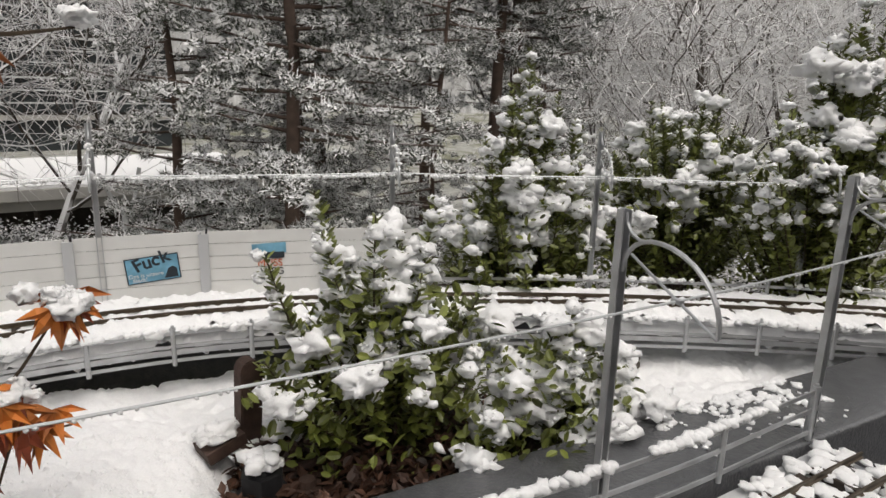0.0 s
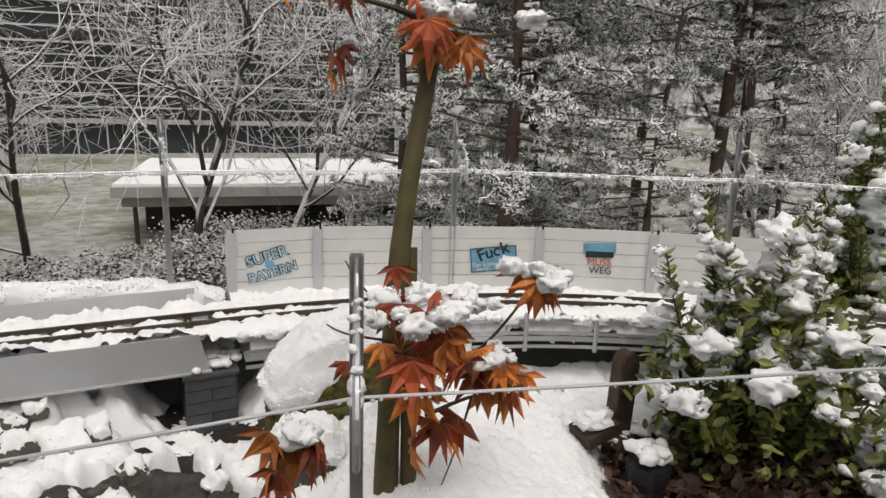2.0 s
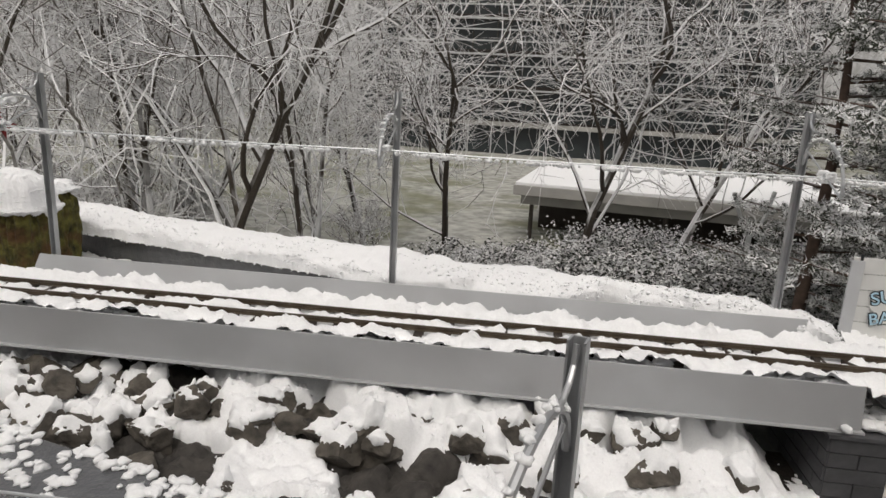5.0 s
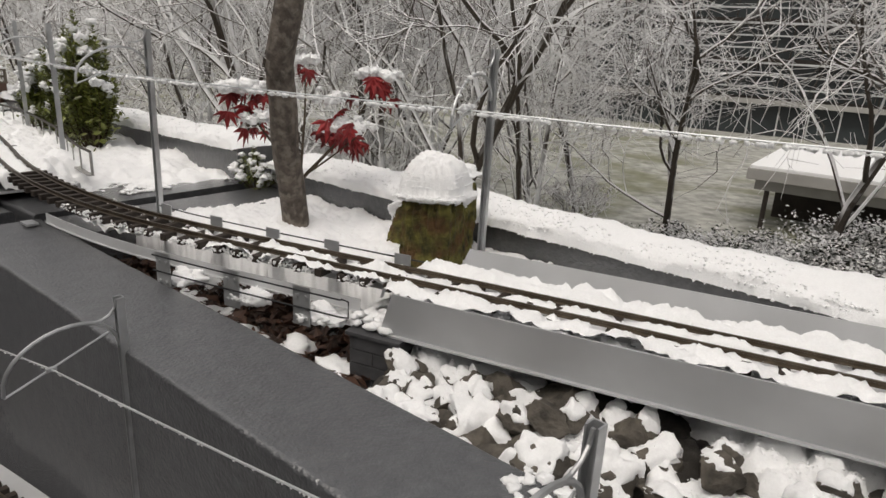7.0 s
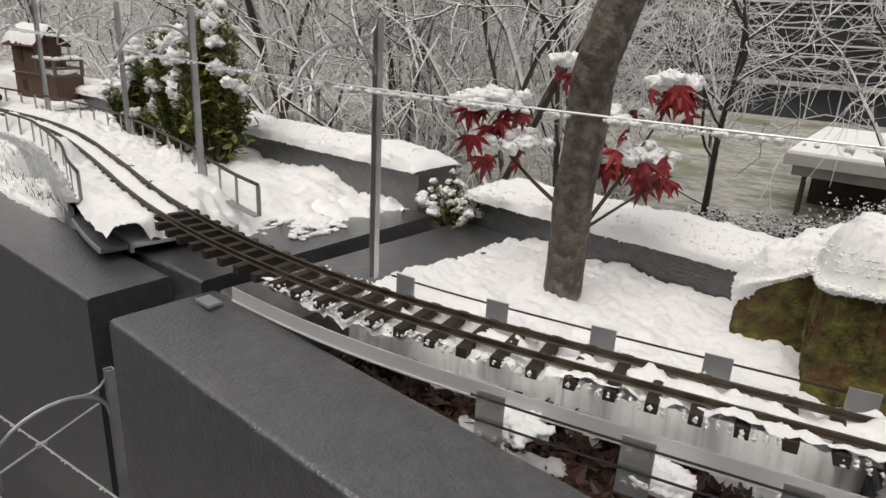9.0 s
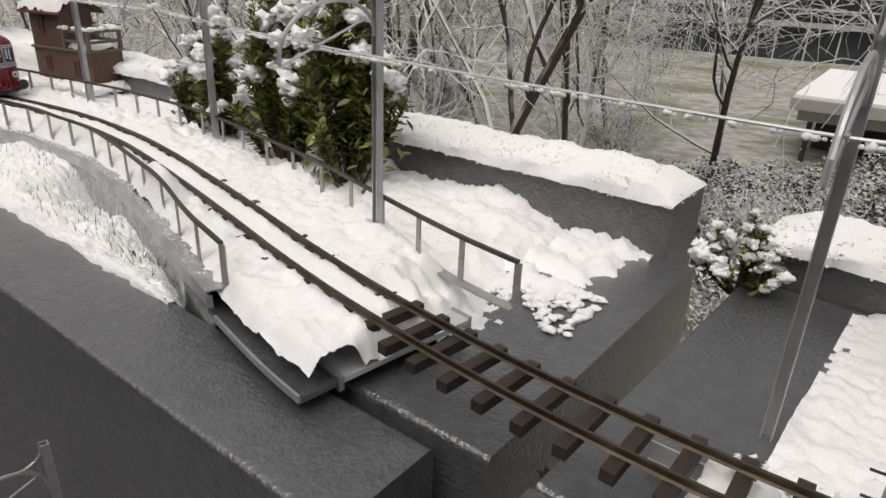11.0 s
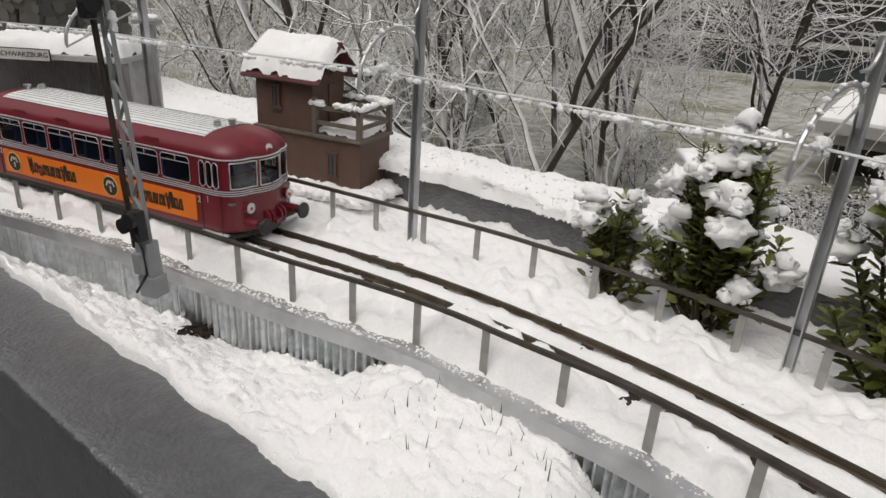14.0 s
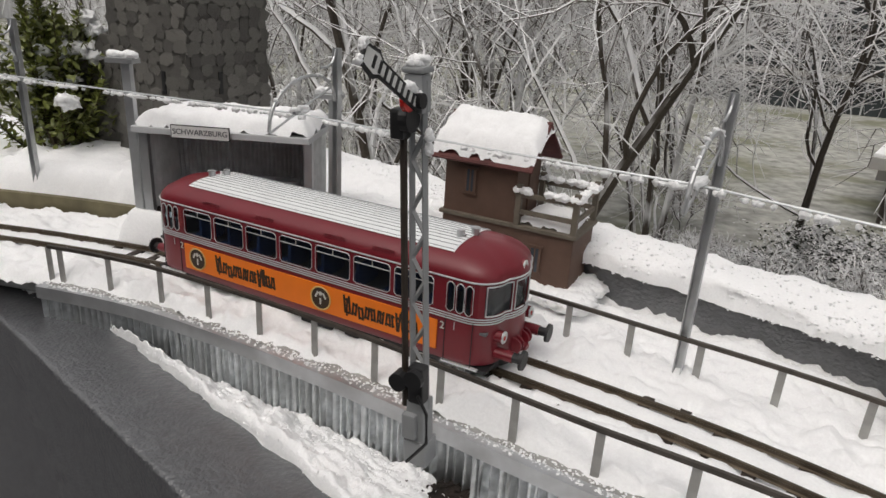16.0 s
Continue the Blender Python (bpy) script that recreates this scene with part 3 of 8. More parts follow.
def band(pa, pb, cols, zf):
    """A heightfield between two paths of equally many points."""
    bm = B()
    rows = []
    fine = []
    for (a, b), (c, d) in zip(zip(pa, pb), zip(pa[1:], pb[1:])):
        fine += [(a.lerp(c, k / 2), b.lerp(d, k / 2)) for k in range(2)]
    for a, b in fine + [(pa[-1], pb[-1])]:
        row = []
        for k in range(cols + 1):
            t = k / cols
            p = a.lerp(b, t)
            row.append(bm.verts.new((p.x, p.y, zf(p.x, t, p.y))))
        rows.append(row)
    for a, b in zip(rows, rows[1:]):
        for k in range(cols):
            bm.faces.new((a[k], a[k + 1], b[k + 1], b[k]))
    bmesh.ops.recalc_face_normals(bm, faces=bm.faces)
    return bm


far_edge = line_range(-4.35, -2.36, lambda x: near_off(x) - 0.0175, 0.0, 1)
near_edge = []
for i, p in enumerate(far_edge):
    u = uv(p.x, p.y)[0] - 0.02
    jag = 0.010 * fbm(u * 14, 3.0, 1.0) + 0.004 * fbm(u * 60, 3.0, 2.0)
    near_edge.append(W(u, 0.122 - 0.012 * max(0.0, min(1.0, (u - 0.95) / 0.3)) + 0.7 * jag))


def grains(pa, pb, zf, n, seed, label):
    """Loose crumbs strewn over a snow cover, thickest along its rims."""
    rng = random.Random(seed)
    bm = B()
    for _ in range(n):
        i = rng.randrange(len(pa) - 1)
        f = rng.random()
        t = rng.random() if rng.random() < 0.7 else rng.choice((rng.random() * 0.06, 1 - rng.random() * 0.06))
        p = pa[i].lerp(pa[i + 1], f).lerp(pb[i].lerp(pb[i + 1], f), t)
        grain(bm, (p.x, p.y, zf(p.x, t, p.y)), rng.uniform(0.0007, 0.0019), rng)
    tagged(part("snow_crumbs", bm, SNOW), label, "snow", kind="stuff")


grains(near_edge, far_edge, bed2_z, 8000, 71, "crumbly wet snow on the bed below the corrugated wall")
tagged(part("snow_cover", band(near_edge, far_edge, 46, bed2_z), SNOW, smooth=True), "fresh snow with grass tips below the corrugated wall", "snow", kind="stuff")


def deck_snow(x, t, y):
    """Snow on the deck: between and beside the rails, t across the deck."""
    off = near_off(x) - 0.008 + (far_off(x) + 0.020 - near_off(x)) * t
    n = fbm(x * 10, y * 10, 3.0)
    z = 0.0168 + 0.004 * n
    e = abs(abs(off) - 0.0225)
    if e < 0.006:
        z = 0.0105 + 0.002 * n
    elif abs(off) > 0.03:
        z += 0.016 * max(0.0, n + 0.15 + 0.6 * fbm(x * 30, y * 30, 5.0, 2)) * min(1.0, (abs(off) - 0.03) / 0.02)
        if off < 0:
            z += 0.034 * math.exp(-((x + 2.60) / 0.05) ** 2 - ((off + 0.066) / 0.018) ** 2)
            z += 0.030 * math.exp(-((x + 3.02) / 0.06) ** 2 - ((off + 0.066) / 0.018) ** 2)
    z -= 0.018 * max(0.0, 1 - t / 0.06)
    if x > -2.16 and off < 0.05:
        z -= 0.034 * max(0.0, min(1.0, (x + 2.135 + 0.05 * fbm(x * 18, y * 18, 6.0, 2)) / 0.05)) ** 2
    if x > -2.15 and off >= 0.05:
        k = max(0.0, min(1.0, (x + 2.15 + 0.03 * fbm(x * 20, y * 20, 2.0, 2)) / 0.13))
        z += (-0.050 - z) * k * k * (3 - 2 * k)
    return z + (0.35 if abs(off) < 0.03 else 0.9) * crumb(x, y)


pa_n, pa_f = [], []
for i in range(len(LINE)):
    if -4.6 <= LINE[i].x <= -2.085:
        d = (LINE[min(i + 1, len(LINE) - 1)] - LINE[i - 1]).normalized()
        s = Vector((d.y, -d.x, 0))
        pa_n.append(LINE[i] + s * (near_off(LINE[i].x) - 0.008))
        pa_f.append(LINE[i] + s * (far_off(LINE[i].x) + 0.012))
tagged(part("snow_cover", band(pa_n, pa_f, 52, deck_snow), SNOW, smooth=True), "snow packed between and beside the rails", "snow", kind="stuff")
back_n, back_f = [], []
for i in range(len(LINE)):
    if -4.6 <= LINE[i].x <= -2.0:
        d = (LINE[min(i + 1, len(LINE) - 1)] - LINE[i - 1]).normalized()
        s = Vector((d.y, -d.x, 0))
        p = LINE[i] + s * (far_off(LINE[i].x) + 0.010)
        back_n.append(p)
        back_f.append(W(uv(p.x, p.y)[0], 0.705))


def back_snow(x, t, y):
    n = fbm(x * 8, y * 8, 3.0)
    z = -0.014 + 0.020 * n
    if x < -3.66:
        k = max(0.0, min(1.0, (t - 0.07 - 0.03 * fbm(x * 12, 2.0, 1.0, 2)) / 0.12))
        z += min(1, (-3.66 - x) / 0.12) * (0.012 + 0.075 * k * k * (3 - 2 * k))
        if -4.16 < x < -3.74:
            v = -(x + 4.085) * 0.417 + (y - 0.59) * 0.909
            z += 0.036 * math.exp(-((v + 0.030) / 0.026) ** 2)
    if x > -2.15:
        k = min(1.0, (x + 2.15 + 0.03 * fbm(x * 20, y * 20, 2.0, 2)) / 0.13)
        k = max(0.0, k)
        z += (-0.050 - z) * k * k * (3 - 2 * k)
    return z + crumb(x, y)


grains(back_n, back_f, back_snow, 6000, 72, "crumbly wet snow behind the line")
tagged(part("snow_cover", band(back_n, back_f, 40, back_snow), SNOW, smooth=True), "deep uneven snow behind the line", "snow", kind="stuff")

# terrace floor, and an unseen wall added behind the walker to block sky light
bm = B()
sheet(bm, -9, 9, -4.6, 0.06, 0.6, lambda u, v, p: -0.92, place=W)
tagged(part("terrace_floor", bm, TERRACE), "grey terrace paving along the planters", "terrace", kind="structure")
bm = B()
box(bm, (0, 0, 0), (18, 0.3, 2.8))
bmesh.ops.transform(bm, matrix=Matrix.Translation(W(0, -2.6, 0.48)) @ Matrix.Rotation(math.atan2(-PU.y, -PU.x), 4, "Z"), verts=bm.verts)
tagged(part("wall_light_block", bm, TERRACE), "unseen plain wall added behind the terrace to hold back sky light", "wall", kind="structure")


def snow_ridge(name, u0, u1, v0, v1, z, h, label, seed=0.0, W=W):
    """Snow lying along the top of a wall: a rounded, crumbly loaf that thins out at its ends; v0 may follow u."""
    bm = B()
    prof = 21
    n = int(abs(u1 - u0) / 0.0065)
    rings = []
    for i in range(n + 1):
        u = u0 + (u1 - u0) * i / n
        a0 = v0(u) if callable(v0) else v0
        end = min(1.0, min(u - u0, u1 - u) / 0.05 + 0.02) ** 0.5
        ring = []
        for k in range(prof):
            a = math.pi * k / (prof - 1)
            v = (a0 + v1) / 2 - math.cos(a) * (v1 - a0) / 2 * (1 + 0.12 * fbm(u * 16, k * 0.35 + seed, seed, 3))
            hh = h * end * (math.sin(a) ** 0.45) * (0.9 + 0.34 * fbm(u * 7, seed, v * 9, 3))
            d = 0.0055 * fbm(u * 34, v * 34, seed, 2) + 0.0032 * noise.noise(Vector((u * 110, v * 110, k * 0.9))) + 0.002 * noise.noise(Vector((u * 240, v * 240, k * 2.0)))
            ring.append(bm.verts.new(W(u, v - math.cos(a) * d, z - 0.003 + hh + d * math.sin(a) * end)))
        rings.append(ring)
    for a, b in zip(rings, rings[1:]):
        for j in range(prof - 1):
            bm.faces.new((a[j], b[j], b[j + 1], a[j + 1]))
    bmesh.ops.recalc_face_normals(bm, faces=bm.faces)
    rngs = random.Random(int(seed * 10))
    spots = [r[rngs.randrange(prof // 2 + 2)].co.copy() for r in rings for _ in range(12)]
    for p in spots:
        if fbm(p.x * 10, p.y * 10, seed, 2) > -0.25:
            grain(bm, p + Vector((rngs.uniform(-0.004, 0.004), rngs.uniform(-0.004, 0.004), 0)), rngs.uniform(0.0010, 0.0034), rngs)
    return tagged(part(name, bm, SNOW, smooth=True), label, "snow", kind="stuff")


snow_ridge("snow_ridge", -2.16, 0.0, lambda u: 0.70 + 0.092 * max(0.0, min(1.0, (-1.66 - u) / 0.14)), 0.86, WB1, 0.036, "ridge of fresh snow on the planter wall", 1.0, W1)
snow_ridge("snow_ridge", 0.085, 4.1, 0.685, 0.84, WB, 0.036, "ridge of fresh snow on the planter wall", 2.0)

# thin crumbs of snow on the bare wall tops
rng = random.Random(4)
for wname, ua, ub, va, vb, dens, z, place in (("snow_crumbs", -1.75, -1.20, 0.06, 0.155, 300, WT, W1), ("snow_crumbs", 0.088, 0.235, 0.38, 0.50, 200, WT, W),
                                              ("snow_crumbs", -3.62, -3.30, 0.02, 0.15, 260, WT, W1)):
    bm = B()
    for _ in range(dens):
        u = rng.uniform(ua, ub)
        v = va + (vb - va) * (1 - rng.random() ** 2.2)
        if fbm(u * 16, v * 16, 7.7) < -0.12:
            continue
        blob(bm, place(u, v, z + 0.001), rng.uniform(0.0025, 0.0085), 0.5, 0.6, 2, rng)
    tagged(part(wname, bm, SNOW, smooth=True), "thin crumbs of snow on the wall top", "snow", kind="stuff")
bm = B()
sheet(bm, 0.10, 0.236, 0.36, 0.70, 0.008, lambda u, v, p: WT - 0.016 + 0.026 * min(1, (v - 0.36) / 0.14) + 0.016 * fbm(u * 26, v * 26, 1.0) - 0.022 * max(0, 0.05 - (u - 0.10)) / 0.05 + crumb(p.x, p.y),
      place=lambda u, v: W(u, v))
tagged(part("snow_patch", bm, SNOW, smooth=True), "frayed snow on the planter's end wall", "snow", kind="stuff")


# ---- the line: rails, sleepers ----
def lay_track(path, name, label, zr, tie_step=0.0275, gauge=0.0225):
    tr = thing(name, path[len(path) // 2], label, "railway track")
    for off in (-gauge, gauge):
        bm = B()
        sweep(bm, [p + Vector((0, 0, zr)) for p in path],
              [(off - 0.0016, 0), (off + 0.0016, 0), (off + 0.0016, -0.0022), (off + 0.0006, -0.003), (off + 0.0006, -0.0062),
               (off + 0.0034, -0.0076), (off - 0.0034, -0.0076), (off - 0.0006, -0.0062), (off - 0.0006, -0.003), (off - 0.0016, -0.0022)])
        part("rail", bm, RAIL, tr)
    mb = B()
    box(mb, (0, 0, 0), (0.0125, 0.088, 0.012), None, 0.0008)
    me = bpy.data.meshes.new("sleeper")
    mb.to_mesh(me)
    mb.free()
    me.materials.append(TIE)
    rest = B()
    acc = 0.0
    for a, b in zip(path, path[1:]):
        acc += (b - a).length
        if acc >= tie_step:
            acc = 0.0
            d = (b - a).normalized()
            turn = Matrix.Rotation(math.atan2(d.y, d.x), 4, "Z")
            if -4.0 < b.x < 1.9:
                ob = new("sleeper", me)
                ob.parent = tr
                ob.matrix_basis = Matrix.Translation(b - ORIGIN[tr.name] + Vector((0, 0, zr - 0.0145))) @ turn
            else:
                box(rest, b + Vector((0, 0, zr - 0.0145)), (0.0125, 0.088, 0.012), turn)
    part("buried_sleeper", rest, TIE, tr, kind="stuff")
    return tr


lay_track([p for p in LINE[::2]], "railway_track", "narrow model railway track, brown sleepers half under snow", ZR)

# snow packed between and beside the rails
def track_snow(x, t, y):
    off = (0.080 if x > -1.04 else 0.041) * (2 * t - 1)
    n = fbm(x * 16, y * 16, 3.0) + 0.5 * fbm(x * 45, y * 45, 8.0, 2)
    z = ZR - 0.0055 + 0.0075 * n
    e = abs(abs(off) - 0.0225)
    if e < 0.005:
        z = ZR - 0.014 + 0.003 * n
    if abs(off) > 0.045:
        z += 0.006 + 0.004 * n
    if x < -1.05:
        z -= 0.016 * max(0.0, min(1, (-1.22 - x) / 0.4)) - 0.006 * n
    if abs(off) > 0.06 and (x < -1.03 or x > 0.3):
        z -= 0.6 * (abs(off) - 0.06)
    return z + crumb(x, y)


ta, tb = [], []
for i in range(len(LINE)):
    if -1.80 <= LINE[i].x <= 2.3:
        d = (LINE[min(i + 1, len(LINE) - 1)] - LINE[max(i - 1, 0)]).normalized()
        s = Vector((d.y, -d.x, 0))
        half = 0.080 if LINE[i].x > -1.04 else 0.041
        ta.append(LINE[i] + s * -half)
        tb.append(LINE[i] + s * half)
tagged(part("snow_cover", band(ta, tb, 34, track_snow), SNOW, smooth=True), "snow packed between the sleepers and along the rails", "snow", kind="stuff")


# trough bridge with flared side plates
def bolt(parent, p, axis, r=0.005):
    bm = B()
    a = Vector(axis).normalized()
    rod(bm, Vector(p), Vector(p) + a * 0.003, r, n=12)
    rod(bm, Vector(p) + a * 0.003, Vector(p) + a * 0.006, r * 0.6, n=6)
    return part("bolt", bm, ALU, parent)


bridge = thing("trough_bridge", (-0.36, -0.015, -0.045), "grey sheet-metal trough bridge with flared sides under the track", "bridge")
for name, y0, y1, x0, x1 in (("side_plate", -0.098, -0.116, 0.287, -1.02), ("side_plate", 0.082, 0.100, 0.30, -1.00)):
    bm = B()
    t = 0.0022
    lo, hi = -0.042, (0.026 if y0 < 0 else 0.037)
    vs = []
    for (x, y, z) in ((x1 - 0.012, y0, lo), (x0 + 0.010, y0, lo), (x0 - 0.004, y1, hi), (x1 + 0.016, y1, hi)):
        vs.append((x, y, z))
    a = [bm.verts.new(v) for v in vs]
    b = [bm.verts.new((v[0], v[1] + t, v[2])) for v in vs]
    bm.faces.new(a)
    bm.faces.new(b[::-1])
    for i in range(4):
        bm.faces.new((a[i], b[i], b[(i + 1) % 4], a[(i + 1) % 4]))
    bmesh.ops.recalc_face_normals(bm, faces=bm.faces)
    part(name, bm, ALU_PLATE, bridge)
bm = B()
box(bm, (-0.36, -0.008, -0.0435), (1.32, 0.19, 0.003))
part("floor_plate", bm, ALU_PLATE, bridge)
bolt(bridge, (0.254, 0.093, 0.006), (0, -1, 0.2))
bolt(bridge, (-0.976, 0.093, 0.006), (0, -1, 0.2))
bm = B()
rng = random.Random(12)
for k in range(700):
    x = rng.uniform(-1.0, 0.29)
    y = rng.choice((rng.uniform(-0.092, -0.055), rng.uniform(0.03, 0.078), rng.uniform(0.04, 0.078)))
    blob(bm, (x, y, 0.000 + rng.uniform(0, 0.012)), rng.uniform(0.005, 0.013), 0.6, 0.45, 2, rng)
tagged(part("snow_lumps", bm, SNOW, smooth=True), "snow heaped along the bridge trough", "snow", kind="stuff")


# brick piers
def brick_pier(x, y, w, d, z0, z1):
    pr = thing("brick_pier", (x, y, z0), "dark grey model brick pier under the bridge", "pier", "bridge piers")
    bm = B()
    box(bm, (x, y, (z0 + z1) / 2), (w - 0.003, d - 0.003, z1 - z0))
    part("core", bm, MORTAR, pr)
    bm = B()
    box(bm, (x, y, z1 + 0.003), (w + 0.012, d + 0.012, 0.006), None, 0.001)
    part("cap", bm, BRICKGREY, pr)
    rows = max(1, int((z1 - z0) / 0.0210))
    made = {}
    for r in range(rows):
        z = z1 - 0.0210 * (r + 0.5)
        for side in range(4):
            ln = w if side % 2 == 0 else d
            nb = max(1, round(ln / 0.050))
            for k in range(nb + 1):
                a = -ln / 2 + (k - (0.5 if r % 2 else 0.0)) * ln / nb
                b = a + ln / nb
                a, b = max(a, -ln / 2), min(b, ln / 2)
                if b - a < 0.006:
                    continue
                key = round(b - a, 4)
                if key not in made:
                    mb = B()
                    box(mb, (0, 0, 0), (b - a - 0.0016, 0.004, 0.0196), None, 0.0006)
                    me = bpy.data.meshes.new("brick")
                    mb.to_mesh(me)
                    mb.free()
                    me.materials.append(BRICKGREY)
                    made[key] = me
                ob = new("brick", made[key])
                ob.parent = pr
                mid = (a + b) / 2
                pos = {0: (mid, -d / 2, 0), 1: (w / 2, mid, 90), 2: (-mid, d / 2, 180), 3: (-w / 2, -mid, 270)}[side]
                ob.matrix_basis = pose(pos[0], pos[1], z - z0, 0, 0, pos[2])
    return pr


brick_pier(0.298, -0.012, 0.075, 0.185, -0.16, -0.051)
brick_pier(-1.035, -0.012, 0.075, 0.195, -0.17, -0.051)
bm = B()
for c in ((0.31, -0.02), (-1.05, -0.02)):
    for _ in range(60):
        blob(bm, (c[0] + rng.uniform(-0.035, 0.035), c[1] + rng.uniform(-0.085, 0.085), -0.038), rng.uniform(0.006, 0.012), 0.6, 0.4, 1, rng)
tagged(part("snow_lumps", bm, SNOW, smooth=True), "snow on the pier caps", "snow", kind="stuff")

# angle-profile approach with bracket guard rails
appr = thing("approach_span", (-1.45, -0.02, -0.05), "narrow aluminium approach span with bracket guard rails", "bridge")
for off in (-0.050, 0.050):
    bm = B()
    sweep(bm, line_range(-1.86, -1.07, off, -0.012), [(-0.001, -0.004), (0.001, -0.004), (0.001, -0.022), (-0.001, -0.022)])
    part("angle_beam", bm, ALU_PLATE, appr)
    bm = B()
    sweep(bm, line_range(-1.86, -1.07, off, -0.034), [(-0.003, 0), (0.006, 0), (0.006, -0.002), (-0.003, -0.002)])
    part("flange", bm, ALU_PLATE, appr)
bm = B()
p, d, s = line_at(-1.86)
box(bm, p + s * -0.075 + Vector((0, 0, -0.037)), (0.035, 0.022, 0.004), Matrix.Rotation(math.atan2(d.y, d.x), 4, "Z"))
part("end_shoe", bm, ALU, appr)


def guard_bracket(parent, x, off, h0, h1, w=0.030):
    p, d, s = line_at(x)
    ang = math.atan2(d.y, d.x)
    bm = B()
    box(bm, p + s * off + Vector((0, 0, (h0 + h1) / 2)), (w, 0.0022, h1 - h0), Matrix.Rotation(ang, 4, "Z"), 0.0004)
    box(bm, p + s * (off * 0.77) + Vector((0, 0, h0 + 0.002)), (w * 0.8, abs(off) * 0.46, 0.0022), Matrix.Rotation(ang, 4, "Z"))
    br = part("bracket", bm, ALU, parent)
    for k in (0.2, 0.75):
        for e in (-1, 1):
            bm = B()
            q = p + s * (off * 1.012) + d * (w * 0.25 * e) + Vector((0, 0, h0 + (h1 - h0) * k))
            rod(bm, q, q + s * (0.003 if off > 0 else -0.003), 0.0030, n=8)
            part("bolt", bm, ALU, br)


for x in (-1.155, -1.29, -1.43):
    guard_bracket(appr, x, -0.098, -0.055, 0.006)
for x in (-1.10, -1.235, -1.37, -1.51, -1.65):
    guard_bracket(appr, x, 0.098, -0.035, 0.012)
for off, xs in ((-0.1015, (-1.455, -1.085)), (0.1015, (-1.69, -1.02))):
    for z in (0.000, -0.026):
        bm = B()
        pipe(bm, line_range(xs[0], xs[1], off, z + (0.004 if off > 0 else 0)), 0.0013, 6)
        part("guard_wire", bm, IRON, appr)
    p, d, s = line_at(xs[1])
    bm = B()
    pipe(bm, [p + s * off + Vector((0, 0, 0.002)), p + s * off - d * 0.012, p + s * off - d * 0.012 + Vector((0, 0, -0.024)), p + s * off + Vector((0, 0, -0.026))], 0.0013, 6)
    part("guard_wire", bm, IRON, appr)

bm = B()
rng = random.Random(15)
for x in (-1.155, -1.29, -1.43):
    for _ in range(16):
        p, d, s = line_at(x + rng.uniform(0.0, 0.045))
        q = p + s * rng.uniform(-0.092, -0.050)
        blob(bm, (q.x, q.y, -0.046 + rng.uniform(0, 0.008)), rng.uniform(0.006, 0.014), 0.65, 0.5, 3, rng)
for _ in range(1500):
    x = rng.uniform(-1.78, -1.06)
    if fbm(x * 22, 1.0, 6.0, 2) < -0.15:
        continue
    p, d, s = line_at(x)
    q = p + s * rng.choice((-1, 1)) * rng.uniform(0.028, 0.050)
    grain(bm, (q.x, q.y, 0.005 + rng.uniform(0, 0.006)), rng.uniform(0.0012, 0.0036), rng)
for _ in range(26):
    x = rng.uniform(-1.6, -1.06)
    q = Vector((x, inner_y(x) + rng.uniform(0.0, 0.10), -0.118))
    blob(bm, q, rng.uniform(0.012, 0.030), 0.6, 0.45, 3, rng)
tagged(part("snow_lumps", bm, SNOW, smooth=True), "snow caught on the approach span and the leaves below", "snow", kind="stuff")

# deck of the station side: plate, corrugated wall, railings
deck = thing("track_deck", (-3.0, 0.45, -0.03), "flat grey deck carrying the line through the station bed", "deck")
bm = B()
sweep(bm, line_range(-4.6, -2.08, 0.0, -0.022), [(-0.076, 0), (0.105, 0), (0.105, -0.006), (-0.076, -0.006)])
part("plate", bm, ALU_PLATE, deck)
bm = B()
sweep(bm, line_range(-2.30, -2.08, lambda x: near_off(x) - 0.018, -0.0225), [(0, 0), (0.040, 0), (0.040, -0.006), (0, -0.006)])
part("end_plate", bm, WALLPAINT, deck)
bm = B()
sweep(bm, line_range(-2.262, -2.08, lambda x: near_off(x) - 0.0195, -0.024), [(-0.0015, 0.005), (0.0015, 0.005), (0.0015, -0.003), (-0.0015, -0.003)])
part("edge_strip", bm, ALU, deck)
for off in (-0.077, 0.104):
    bm = B()
    sweep(bm, line_range(-4.6, -2.08, off, -0.024), [(-0.003, 0.004), (0.003, 0.004), (0.003, -0.012), (-0.003, -0.012)])
    part("edge_strip", bm, ALU, deck)

corr = thing("corrugated_wall", (-3.2, 0.4, -0.09), "galvanised corrugated retaining wall below the line", "retaining wall")
path = line_range(-4.12, -2.27, lambda x: near_off(x) - 0.016, 0.0, 1)
fine = []
for a, b in zip(path, path[1:]):
    for k in range(4):
        fine.append(a.lerp(b, k / 4))
bm = B()
length = 0.0
cols = []
for i in range(1, len(fine)):
    length += (fine[i] - fine[i - 1]).length
    dd = (fine[i] - fine[i - 1]).normalized()
    out = Vector((dd.y, -dd.x, 0)) * (0.0040 * math.sin(length / 0.0105 * 2 * math.pi))
    cols.append([bm.verts.new(fine[i] + out + Vector((0, 0, z))) for z in (-0.105, -0.006)])
for a, b in zip(cols, cols[1:]):
    bm.faces.new((a[0], b[0], b[1], a[1]))
part("corrugated_sheet", bm, ZINC, corr, smooth=True)
